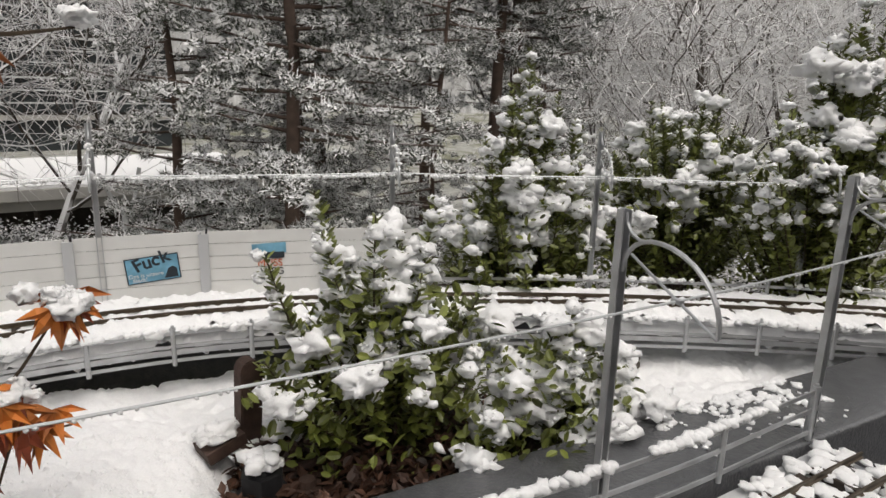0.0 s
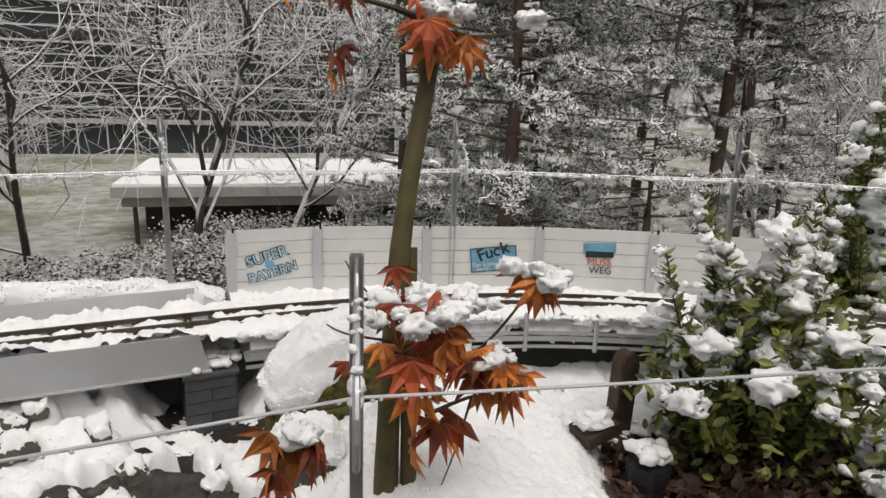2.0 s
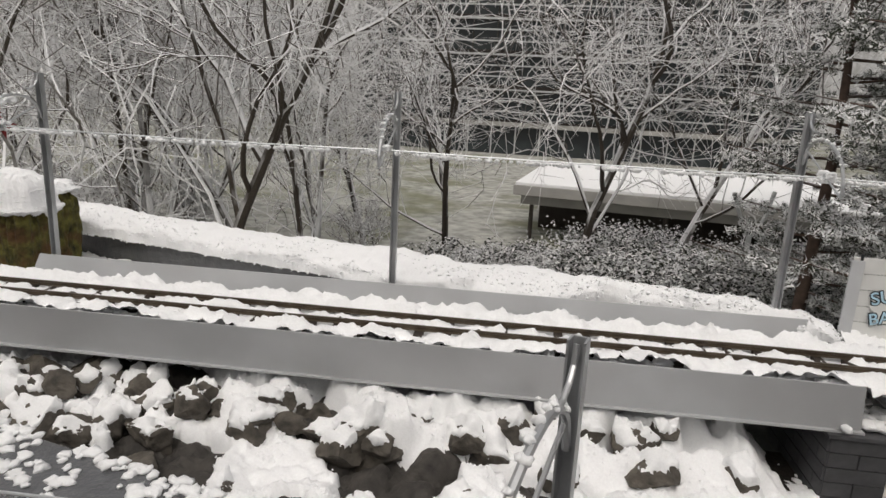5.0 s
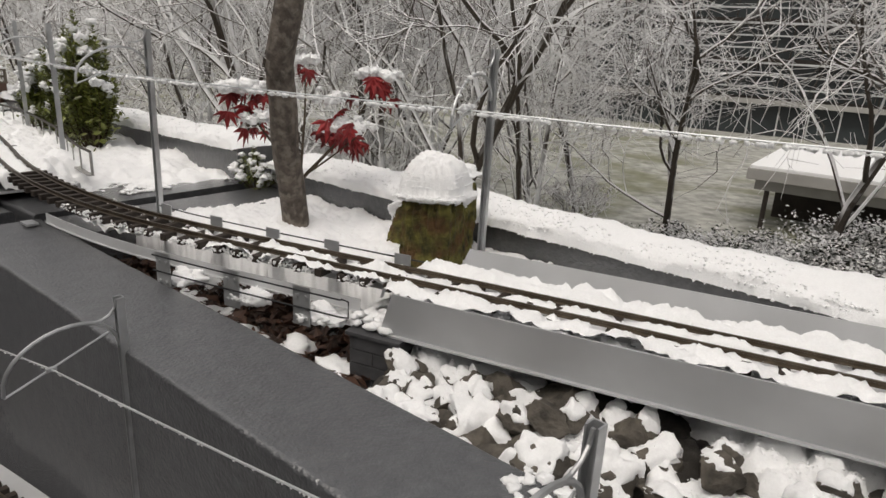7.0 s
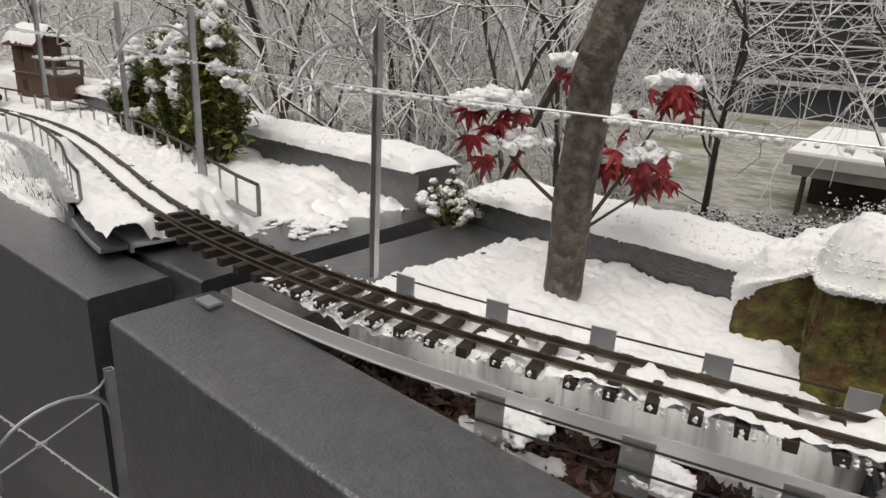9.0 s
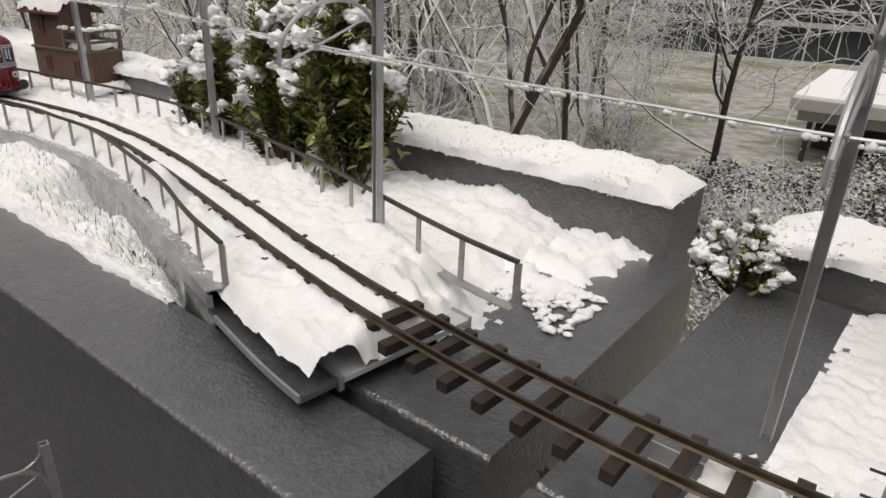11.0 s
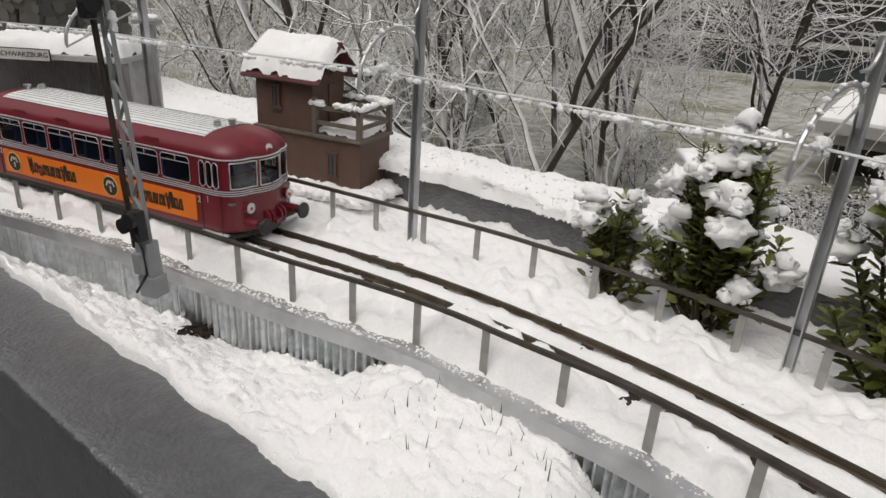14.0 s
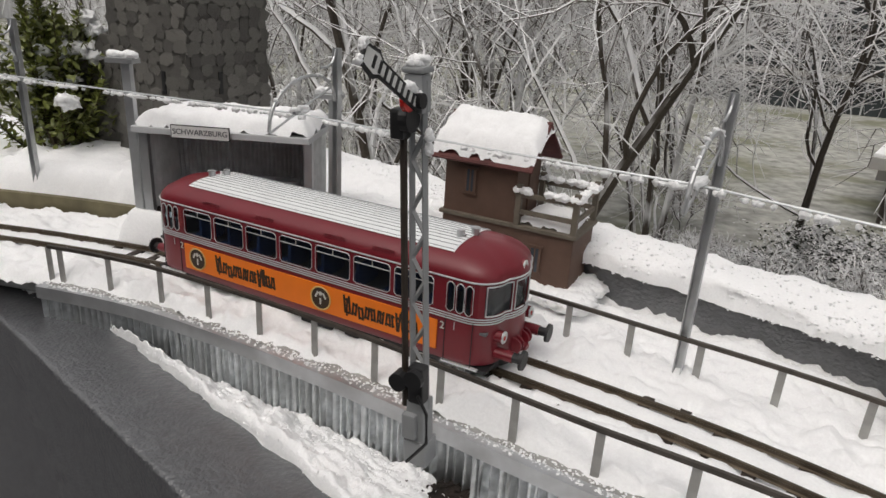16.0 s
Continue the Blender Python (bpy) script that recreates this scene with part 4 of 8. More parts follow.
# capping in lengths
for j, (xa, xb) in enumerate( ((-4.12, -3.74), (-3.79, -3.49), (-3.545, -3.03), (-3.085, -2.735), (-2.79, -2.265))):
    bm = B()
    sweep(bm, line_range(xa, xb, lambda x: near_off(x) - 0.014 - 0.0004 * j, -0.004 + 0.0004 * j, 1), [(-0.008, 0.010), (0.012, 0.010), (0.012, 0.008), (-0.006, 0.008), (-0.006, -0.008), (-0.008, -0.008)])
    part("capping", bm, ALU, corr)
bm = B()
rng = random.Random(31)
for k in range(2200):
    x = rng.uniform(-4.1, -2.3)
    p, d, s = line_at(x)
    if fbm(x * 9, 0, 3.3) > -0.3:
        q = p + s * (near_off(x) - rng.uniform(0.001, 0.018))
        q += d * rng.uniform(-0.012, 0.012)
        grain(bm, (q.x, q.y, 0.0062 + rng.uniform(0, 0.0012)), rng.uniform(0.0008, 0.0024), rng)
tagged(part("snow_crumbs", bm, SNOW), "thin granular snow on the wall capping", "snow", kind="stuff")


def railing(name, xa, xb, off, z0, z1, step, label):
    rl = thing(name, line_at((xa + xb) / 2)[0], label, "railing", "deck railings")
    bm = B()
    sweep(bm, line_range(xa, xb, off, z1, 1), [(-0.0022, 0.0024), (0.0022, 0.0024), (0.0022, -0.0024), (-0.0022, -0.0024)])
    part("top_rail", bm, RAILBAR, rl)
    bm = B()
    sweep(bm, line_range(xa, xb, off, z0, 1), [(-0.010, 0.001), (0.004, 0.001), (0.004, -0.001), (-0.010, -0.001)])
    part("foot_strip", bm, RAILPOST, rl)
    pts = line_range(xa, xb, off, 0, 1)
    acc = step
    prev = pts[0]
    me = None
    for p in pts:
        acc += (p - prev).length
        if acc >= step or p is pts[-1]:
            d = (p - prev).normalized() if (p - prev).length > 0 else Vector((1, 0, 0))
            if me is None:
                mb = B()
                box(mb, (0, 0, 0), (0.0085, 0.0022, z1 - z0 - 0.002), None, 0.0005)
                me = bpy.data.meshes.new("post")
                mb.to_mesh(me)
                mb.free()
                me.materials.append(RAILPOST)
            ob = new("post", me)
            ob.parent = rl
            base = ORIGIN[rl.name]
            ob.matrix_basis = Matrix.Translation(p - base + Vector((0, 0, (z0 + z1) / 2))) @ Matrix.Rotation(math.atan2(d.y, d.x), 4, "Z")
            acc = 0.0
        prev = p
    return rl


railing("deck_railing", -4.11, -2.262, near_off, 0.006, 0.060, 0.082, "low railing with dark handrail and flat grey posts")
railing("deck_railing", -3.70, -2.035, far_off, 0.006, 0.062, 0.082, "low railing with dark handrail and flat grey posts")


# ---- overhead line ----
def mast(base, top_z, face, group, label, arm=0.11, snow=True, seed=1, bolts=False, lift=0.0):
    """Aluminium channel mast with an arched bracket towards the track."""
    rng = random.Random(seed)
    base = Vector(base)
    f = Vector(face).normalized()
    s = Vector((-f.y, f.x, 0))
    h = top_z - base.z
    m = thing("catenary_mast", base, label, "catenary mast", group)
    bm = B()
    ang = math.atan2(f.y, f.x)
    rot = Matrix.Rotation(ang, 4, "Z")
    w, t = 0.0105, 0.0014
    a = w / 2
    extrude_outline(bm, [(a, -a), (a, -a + t), (-a + t, -a + t), (-a + t, a - t), (a, a - t), (a, a), (-a, a), (-a, -a)], Matrix.Translation(base) @ rot, h)
    bmesh.ops.recalc_face_normals(bm, faces=bm.faces)
    part("mast_post", bm, ALU, m)
    T = base + Vector((0, 0, h))

    def P(o, z, side=0.0):
        return T + f * o + s * side + Vector((0, 0, z))
    arch = []
    for k in range(15):
        a = math.pi * (0.02 + 0.98 * k / 14)
        o = 0.004 + (arm - 0.004) * (1 - math.cos(a)) / 2
        z = -0.080 + lift - 0.022 * (o / arm) + 0.055 * math.sin(a) ** 0.85
        arch.append(P(o, z))
    bm = B()
    pipe(bm, arch, 0.0025, 7)
    part("arch", bm, ALU, m)
    bm = B()
    pipe(bm, [P(0.003, -0.002), P(0.006, -0.013), P(0.013, -0.021), P(0.024, -0.026), P(0.040, -0.0262)], 0.0018, 7)
    part("hanger", bm, ALU, m)
    bm = B()
    pipe(bm, [P(0.016, lift - 0.055), P(arm * 0.6, lift - 0.082), P(arm, lift - 0.104)], 0.0015, 6)
    part("strut", bm, ALU, m)
    clamp = P(arm * 0.62, lift - 0.0835)
    bm = B()
    box(bm, clamp, (0.012, 0.006, 0.005), rot, 0.001)
    part("clamp", bm, ALU, m)
    if bolts:
        bolt(m, base - f * 0.006 + Vector((0, 0, 0.10)) + s * 0.004, s + f * 0.0, 0.004)
    if snow:
        bm = B()
        for k in range(3, 12):
            for _ in range(2):
                if rng.random() < 0.75:
                    blob(bm, arch[k] + Vector((rng.uniform(-.003, .003), rng.uniform(-.003, .003), 0.002)), rng.uniform(0.0014, 0.0036), 0.8, 0.5, 2, rng)
        for _ in range(9):
            blob(bm, clamp + f * rng.uniform(-0.02, 0.018) + Vector((0, 0, rng.uniform(0.001, 0.006))), rng.uniform(0.003, 0.0065), 0.7, 0.5, 2, rng)
        part("snow", bm, SNOW, m, "snow clinging to the bracket", smooth=True, kind="stuff")
    return m, clamp


MASTS = [(1.93, -0.80), (1.622, -0.486), (1.296, -0.207), (0.80, 0.056), (0.258, 0.131), (-0.36, 0.131), (-0.977, 0.131), (-1.737, 0.160),
         (-2.235, 0.300), (-2.752, 0.548), (-3.245, 0.655), (-3.79, 0.70), (-4.45, 0.62)]
CLAMPS = []
for k, (x, y) in enumerate(MASTS):
    near = min(LINE, key=lambda p: (p.x - x) ** 2 + (p.y - y) ** 2)
    f = Vector((near.x - x, near.y - y, 0))
    arm = min(0.150, max(0.1, f.length + 0.01))
    zb = -0.03 if -1.1 < x < 0.4 else -0.035
    m, c = mast((x, y, zb), 0.345, f, "catenary masts", "aluminium catenary mast with a snowy arched bracket", arm, seed=k, snow=(k not in (7, 8)))
    CLAMPS.append(c)


def wire(name, pts, label, ice_size, ice_prob, seed, r=0.0014):
    rng = random.Random(seed)
    w = thing(name, pts[len(pts) // 2], label, "overhead wire")
    bm = B()
    fine = []
    for a, b in zip(pts, pts[1:]):
        for k in range(10):
            t = k / 10
            fine.append(a.lerp(b, t) - Vector((0, 0, 0.002 * 4 * t * (1 - t))))
    fine.append(pts[-1])
    pipe(bm, fine, r, 6)
    part("wire", bm, SILVER, w)
    bm = B()
    for a, b in zip(fine, fine[1:]):
        n = int((b - a).length / 0.005)
        for k in range(n):
            p = a.lerp(b, k / n)
            if fbm(p.x * 16, p.y * 16, seed) + 0.25 > rng.random() * 1.0 / max(ice_prob, 0.01) - 0.6:
                blob(bm, p - Vector((0, 0, ice_size * 0.95)), ice_size * rng.uniform(0.35, 1.0), 0.9, 0.6, 2, rng)
    if bm.verts:
        part("ice_fringe", bm, SNOW, w, "fringe of half-melted snow hanging from the wire", smooth=True, kind="stuff")
    else:
        bm.free()


wire("overhead_wire", CLAMPS[:8], "thin overhead wire with hanging fringes of snow", 0.0046, 0.85, 2, r=0.0014)
wire("overhead_wire", CLAMPS[7:10], "thin overhead wire with ice drops", 0.0034, 0.8, 3)
wire("overhead_wire", CLAMPS[9:], "thin overhead wire with hanging fringes of snow", 0.0048, 0.85, 4, r=0.0014)

# the lower line outside the front wall: masts, wire, railing
LOW = [(1.42, -1.00, 0.33), (1.033, -0.905, 0.313), (0.35, -0.685, 0.288), (-0.115, -0.572, 0.232), (-0.66, -0.452, 0.128), (-1.28, -0.304, 0.028), (-1.908, -0.166, -0.085), (-2.5, -0.03, -0.20)]
LC = []
for k, (x, y, zt) in enumerate(LOW):
    x, y = x - 0.2150 * 0.010, y - 0.9766 * 0.010
    m, c = mast((x, y, zt - 0.42), zt, -PV + PU * 0.1, "lower catenary masts", "aluminium catenary mast bolted to the dark planter wall", 0.135,
                seed=40 + k, snow=(k in (2, 3)), bolts=True, lift=0.012)
    LC.append(c)
wire("overhead_wire", LC, "thin wet overhead wire of the lower line with water drops", 0.0018, 0.5, 6, r=0.0012)

lowpath = spline([Vector((x - 0.215 * 0.105, y - 0.9766 * 0.105, zt - 0.36)) for x, y, zt in LOW], 0.012)
lay_track(lowpath, "railway_track", "lower model railway track outside the planter, under snow", 0.0)
lowdeck = thing("track_deck", lowpath[len(lowpath) // 2], "sloping aluminium deck of the lower line", "deck")
bm = B()
sweep(bm, [p + Vector((0, 0, -0.021)) for p in lowpath], [(-0.075, 0), (0.075, 0), (0.075, -0.005), (-0.075, -0.005)])
part("plate", bm, ALU_PLATE, lowdeck)
bm = B()
rng = random.Random(77)
for p in lowpath:
    for _ in range(5):
        q = p + PV * rng.uniform(-0.07, 0.07)
        if p.x > 0.6:
            blob(bm, q + Vector((0, 0, -0.012)), rng.uniform(0.006, 0.015), 0.5, 0.5, 1, rng)
tagged(part("snow_lumps", bm, SNOW, smooth=True), "snow on the lower line", "snow", kind="stuff")


def strip_railing(name, pts, heights, post_every, h0, h1, label, group):
    """Aluminium railing: flat strips through round bolted posts."""
    rl = thing(name, pts[0], label, "railing", group)
    for z in heights:
        bm = B()
        sweep(bm, [p + Vector((0, 0, z)) for p in pts], [(-0.0012, 0.003), (0.0012, 0.003), (0.0012, -0.003), (-0.0012, -0.003)])
        part("strip", bm, ALU, rl)
    acc = post_every
    for a, b in zip(pts, pts[1:]):
        acc += (b - a).length
        if acc >= post_every:
            acc = 0.0
            bm = B()
            rod(bm, b + Vector((0, 0, h0)), b + Vector((0, 0, h1)), 0.0042, n=10)
            rod(bm, b + Vector((0, 0, h1)), b + Vector((0, 0, h1 + 0.004)), 0.0055, n=6)
            rod(bm, b + Vector((0, 0, h1 + 0.004)), b + Vector((0, 0, h1 + 0.008)), 0.0028, n=8)
            part("post", bm, ALU, rl)
    return rl


lowrail = [Vector((p.x, p.y, p.z)) + PV * 0.088 for p in lowpath if p.x > 0.72]
strip_railing("strip_railing", lowrail, (0.0, 0.034, 0.062), 0.19, -0.012, 0.066, "aluminium strip railing with bolted posts and snow", "strip railings")
rng = random.Random(61)
bm = B()
for a in lowrail:
    if fbm(a.x * 6, 0, 8.1) > -0.1:
        for _ in range(2):
            blob(bm, a + Vector((rng.uniform(-.006, .006), rng.uniform(-.004, .004), 0.070)), rng.uniform(0.005, 0.009), 0.7, 0.5, 1, rng)
tagged(part("snow_lumps", bm, SNOW, smooth=True), "snow on the strip railing", "snow", kind="stuff")

curve_near = line_range(0.345, 2.3, -0.085, 0.0, 2)
strip_railing("strip_railing", curve_near, (0.004, -0.020, -0.046), 0.125, -0.055, 0.010, "aluminium strip railing with bolted posts along the curve", "strip railings")
curve_far = line_range(1.15, 2.3, 0.10, 0.0, 2)
strip_railing("strip_railing", curve_far, (0.028, 0.006, -0.012), 0.30, -0.03, 0.036, "aluminium strip railing with bolted posts along the curve", "strip railings")
bm = B()
for a in curve_near + curve_far:
    if fbm(a.x * 9, a.y * 9, 2.2) > -0.25:
        for _ in range(2):
            top = 0.010 if a in curve_near else 0.034
            blob(bm, a + Vector((rng.uniform(-.006, .006), rng.uniform(-.006, .006), top)), rng.uniform(0.005, 0.0095), 0.65, 0.5, 1, rng)
tagged(part("snow_lumps", bm, SNOW, smooth=True), "snow on the curve railings", "snow", kind="stuff")
cdeck = thing("track_deck", (1.0, -0.16, -0.05), "grey deck of the curve, snowed over", "deck")
bm = B()
sweep(bm, line_range(0.335, 2.3, 0.0, -0.03, 2), [(-0.082, 0), (0.10, 0), (0.10, -0.004), (-0.082, -0.004)])
part("plate", bm, ALU_PLATE, cdeck)
for off in (-0.0835, 0.1015):
    bm = B()
    sweep(bm, line_range(0.335, 2.3, off, -0.03, 2), [(-0.0015, 0.004), (0.0015, 0.004), (0.0015, -0.006), (-0.0015, -0.006)])
    part("edge_strip", bm, ALU, cdeck)
bm = B()
rng = random.Random(62)
for a, d in [(LINE[i], (LINE[i + 1] - LINE[i]).normalized()) for i in range(0, len(LINE) - 1) if LINE[i].x > 0.34]:
    s = Vector((d.y, -d.x, 0))
    for lo, hi, n in ((-0.08, -0.035, 3), (-0.018, 0.018, 1), (0.032, 0.10, 4)):
        for _ in range(n):
            if rng.random() < 0.5:
                p = a + s * rng.uniform(lo, hi)
                blob(bm, (p.x, p.y, 0.004 if abs(lo) > 0.02 else 0.006), rng.uniform(0.010, 0.019), 0.55, 0.45, 2, rng)
tagged(part("snow_lumps", bm, SNOW, smooth=True), "snow heaped over the curve", "snow", kind="stuff")


skirt_in, skirt_out = line_range(0.36, 2.25, -0.056, 0.0, 1), line_range(0.36, 2.25, -0.0805, 0.0, 1)


def skirt_snow(x, t, y):
    n = fbm(x * 16, y * 16, 17.0)
    hang = 0.030 + 0.030 * n + 0.022 * fbm(x * 40, y * 40, 3.0, 2)
    return 0.004 - max(0.0, hang) * t * t + 0.004 * n + 0.7 * crumb(x, y)


tagged(part("snow_cover", band(skirt_in, skirt_out, 14, skirt_snow), SNOW, smooth=True), "snow slipping out between the strips of the curve railing", "snow", kind="stuff")


# ---- plank fence panels with stickers ----
def text(name, body, size, m, material, parent, thick=0.0004, label="", bold=0.0):
    cu = bpy.data.curves.new(name, "FONT")
    cu.body, cu.size, cu.extrude, cu.offset = body, size, thick, bold
    cu.align_x, cu.align_y = "CENTER", "CENTER"
    cu.materials.append(material)
    ob = new(name, cu)
    ob.parent = parent
    ob.matrix_basis = Matrix.Translation(-ORIGIN[parent.name]) @ m
    ORIGIN[ob.name] = ORIGIN[parent.name]
    return tagged(ob, label) if label else ob


PAN = [(0.361, 0.140), (0.529, 0.132), (0.744, 0.076), (0.970, -0.002), (1.18, -0.115), (1.37, -0.25)]


def facing(a, b, z, k, out=0.004):
    """The pose of a sticker on a panel: k of the way along, looking towards the track."""
    a, b = Vector((*a, 0)), Vector((*b, 0))
    d = (b - a).normalized()
    n = Vector((d.y, -d.x, 0))
    p = a.lerp(b, k) + n * out
    m = Matrix((d, Vector((0, 0, 1)), n)).transposed().to_4x4()
    return Matrix.Translation((p.x, p.y, z)) @ m


panels = []
for i, (a, b) in enumerate(zip(PAN, PAN[1:])):
    mid = ((a[0] + b[0]) / 2, (a[1] + b[1]) / 2, 0.0)
    lab = ["pale plank panel with a SUPER BAYERN sticker", "plain pale plank panel", "pale plank panel with a scrawled blue sticker",
           "pale plank panel with a blue and red sticker", "plain pale plank panel"][i]
    pn = thing("fence_panel", mid, lab, "fence panel", "fence panels behind the track")
    panels.append(pn)
    ln = (Vector((*b, 0)) - Vector((*a, 0))).length
    z = -0.005
    for k, hgt in enumerate((0.034, 0.026, 0.026, 0.026, 0.026)):
        bm = B()
        m = facing(a, b, z + hgt / 2, 0.5, 0.0)
        box(bm, (0, 0, 0), (ln - 0.003, hgt - 0.0012, 0.004), None, 0.0006)
        bmesh.ops.transform(bm, matrix=m, verts=bm.verts)
        part("board", bm, CREAM, pn)
        z += hgt
    bm = B()
    m = facing(a, b, 0.062, 0.0, 0.006)
    box(bm, (0.006, 0, 0), (0.019, 0.132, 0.004), None, 0.0006)
    bmesh.ops.transform(bm, matrix=m, verts=bm.verts)
    part("batten", bm, ALU_PLATE, pn, "grey metal post")
    bm = B()
    rod(bm, m @ Vector((0.012, 0.066, -0.003)), m @ Vector((0.012, 0.076, -0.003)), 0.0022, n=8)
    part("pin", bm, IRON, pn)
# the curve's outer wall and the snow at the panels' feet
bm = B()
sweep(bm, spline([Vector((x, y, 0)) for x, y in PAN], 0.03), [(-0.050, -0.022), (0.020, -0.022), (0.020, -0.92), (-0.050, -0.92)])
tagged(part("wall_curve", bm, WALLPAINT), "dark grey painted planter wall behind the curve", "planter wall", kind="structure")
foot = [p for p in spline([Vector((x, y, 0)) for x, y in PAN], 0.01)]
inner = [min(LINE, key=lambda q: (q.x - p.x) ** 2 + (q.y - p.y) ** 2) for p in foot]
inner = [q.lerp(p, 0.075 / max(0.08, (p - q).length)) for p, q in zip(foot, inner)]


def foot_snow(x, t, y):
    n = fbm(x * 12, y * 12, 5.0)
    return -0.014 + 0.016 * t + 0.016 * n + 0.022 * max(0.0, fbm(x * 7, 4.0, 2.0, 2)) * t + crumb(x, y)


tagged(part("snow_cover", band(inner, foot, 16, foot_snow), SNOW, smooth=True), "uneven snow heaped at the foot of the panels", "snow", kind="stuff")
# stickers
rng = random.Random(5)
m = facing(PAN[0], PAN[1], 0.062, 0.47) @ Matrix.Rotation(radians(12), 4, "Z")
bm = B()
outline = []
for k in range(36):
    a = 2 * math.pi * k / 36
    outline.append((0.042 * math.cos(a) * (1 + 0.07 * math.sin(7 * a)), 0.033 * math.sin(a) * (1 + 0.07 * math.cos(5 * a))))
extrude_outline(bm, outline, m, 0.0004)
st = part("sticker", bm, WHITE, panels[0], "white sticker with pale blue lettering")
for word, dx, dy, size, tilt in (("SUPER", -0.002, 0.017, 0.029, 4), ("BAYERN", 0.002, -0.017, 0.026, 2)):
    q = m @ Matrix.Translation((dx, dy, 0.0008)) @ Matrix.Rotation(radians(tilt), 4, "Z")
    text("lettering", word, size, q, SIGNDARK, panels[0], bold=0.0019)
    text("lettering", word, size, q @ Matrix.Translation((0, 0, 0.0006)), SIGNPALE, panels[0], bold=0.0002)
bm = B()
extrude_outline(bm, [(0.009 * math.cos(k * math.pi / 8), 0.009 * math.sin(k * math.pi / 8)) for k in range(16)], m @ Matrix.Translation((0, 0.0, 0.001)), 0.0004)
part("roundel", bm, SIGNBLUE, panels[0])
m = facing(PAN[2], PAN[3], 0.064, 0.62) @ Matrix.Rotation(radians(5), 4, "Z")
bm = B()
box(bm, (0, 0, 0), (0.098, 0.052, 0.0006))
bmesh.ops.transform(bm, matrix=m, verts=bm.verts)
part("sticker", bm, SIGNDARK, panels[2], "blue printed sticker with dark border")
bm = B()
box(bm, (0, 0, 0.0005), (0.094, 0.048, 0.0006))
bmesh.ops.transform(bm, matrix=m, verts=bm.verts)
part("sticker_print", bm, SIGNBLUE, panels[2])
text("lettering", "Des is unsere", 0.0115, m @ Matrix.Translation((-0.014, -0.010, 0.0010)), WHITE, panels[2])
text("lettering", "Stadt!", 0.0115, m @ Matrix.Translation((-0.026, -0.019, 0.0010)), WHITE, panels[2])
bm = B()
extrude_outline(bm, [(0.018, -0.022), (0.044, -0.022), (0.043, -0.004), (0.036, 0.001), (0.028, -0.002), (0.024, -0.010)], m @ Matrix.Translation((0, 0, 0.001)), 0.0004)
part("silhouette", bm, SIGNDARK, panels[2])
for k, (ch, tilt) in enumerate((("F", 20), ("u", 8), ("c", -4), ("k", 14))):
    text("scrawl", ch, 0.036, m @ Matrix.Translation((-0.026 + k * 0.0165, 0.010 + 0.004 * k, 0.0012)) @ Matrix.Rotation(radians(tilt), 4, "Z"), SIGNDARK, panels[2], 0.0004, "black marker scrawl", 0.0008)
m = facing(PAN[3], PAN[4], 0.072, 0.56)
bm = B()
box(bm, (0, 0.022, 0), (0.068, 0.022, 0.0006))
bmesh.ops.transform(bm, matrix=m @ Matrix.Rotation(radians(3), 4, "Z"), verts=bm.verts)
part("sticker", bm, SIGNBLUE, panels[3], "torn blue and white sticker")
bm = B()
box(bm, (0, 0.008, 0.0006), (0.058, 0.013, 0.0006))
bmesh.ops.transform(bm, matrix=m, verts=bm.verts)
part("lettering", bm, SIGNDARK, panels[3], "dark printed bar")
text("lettering", "MUSS", 0.021, m @ Matrix.Translation((0.0, -0.009, 0.0006)), mat("orange_print", (0.6, 0.14, 0.05), 0.5, bump=0), panels[3])
text("lettering", "WEG", 0.021, m @ Matrix.Translation((0.004, -0.027, 0.0006)), SIGNDARK, panels[3])


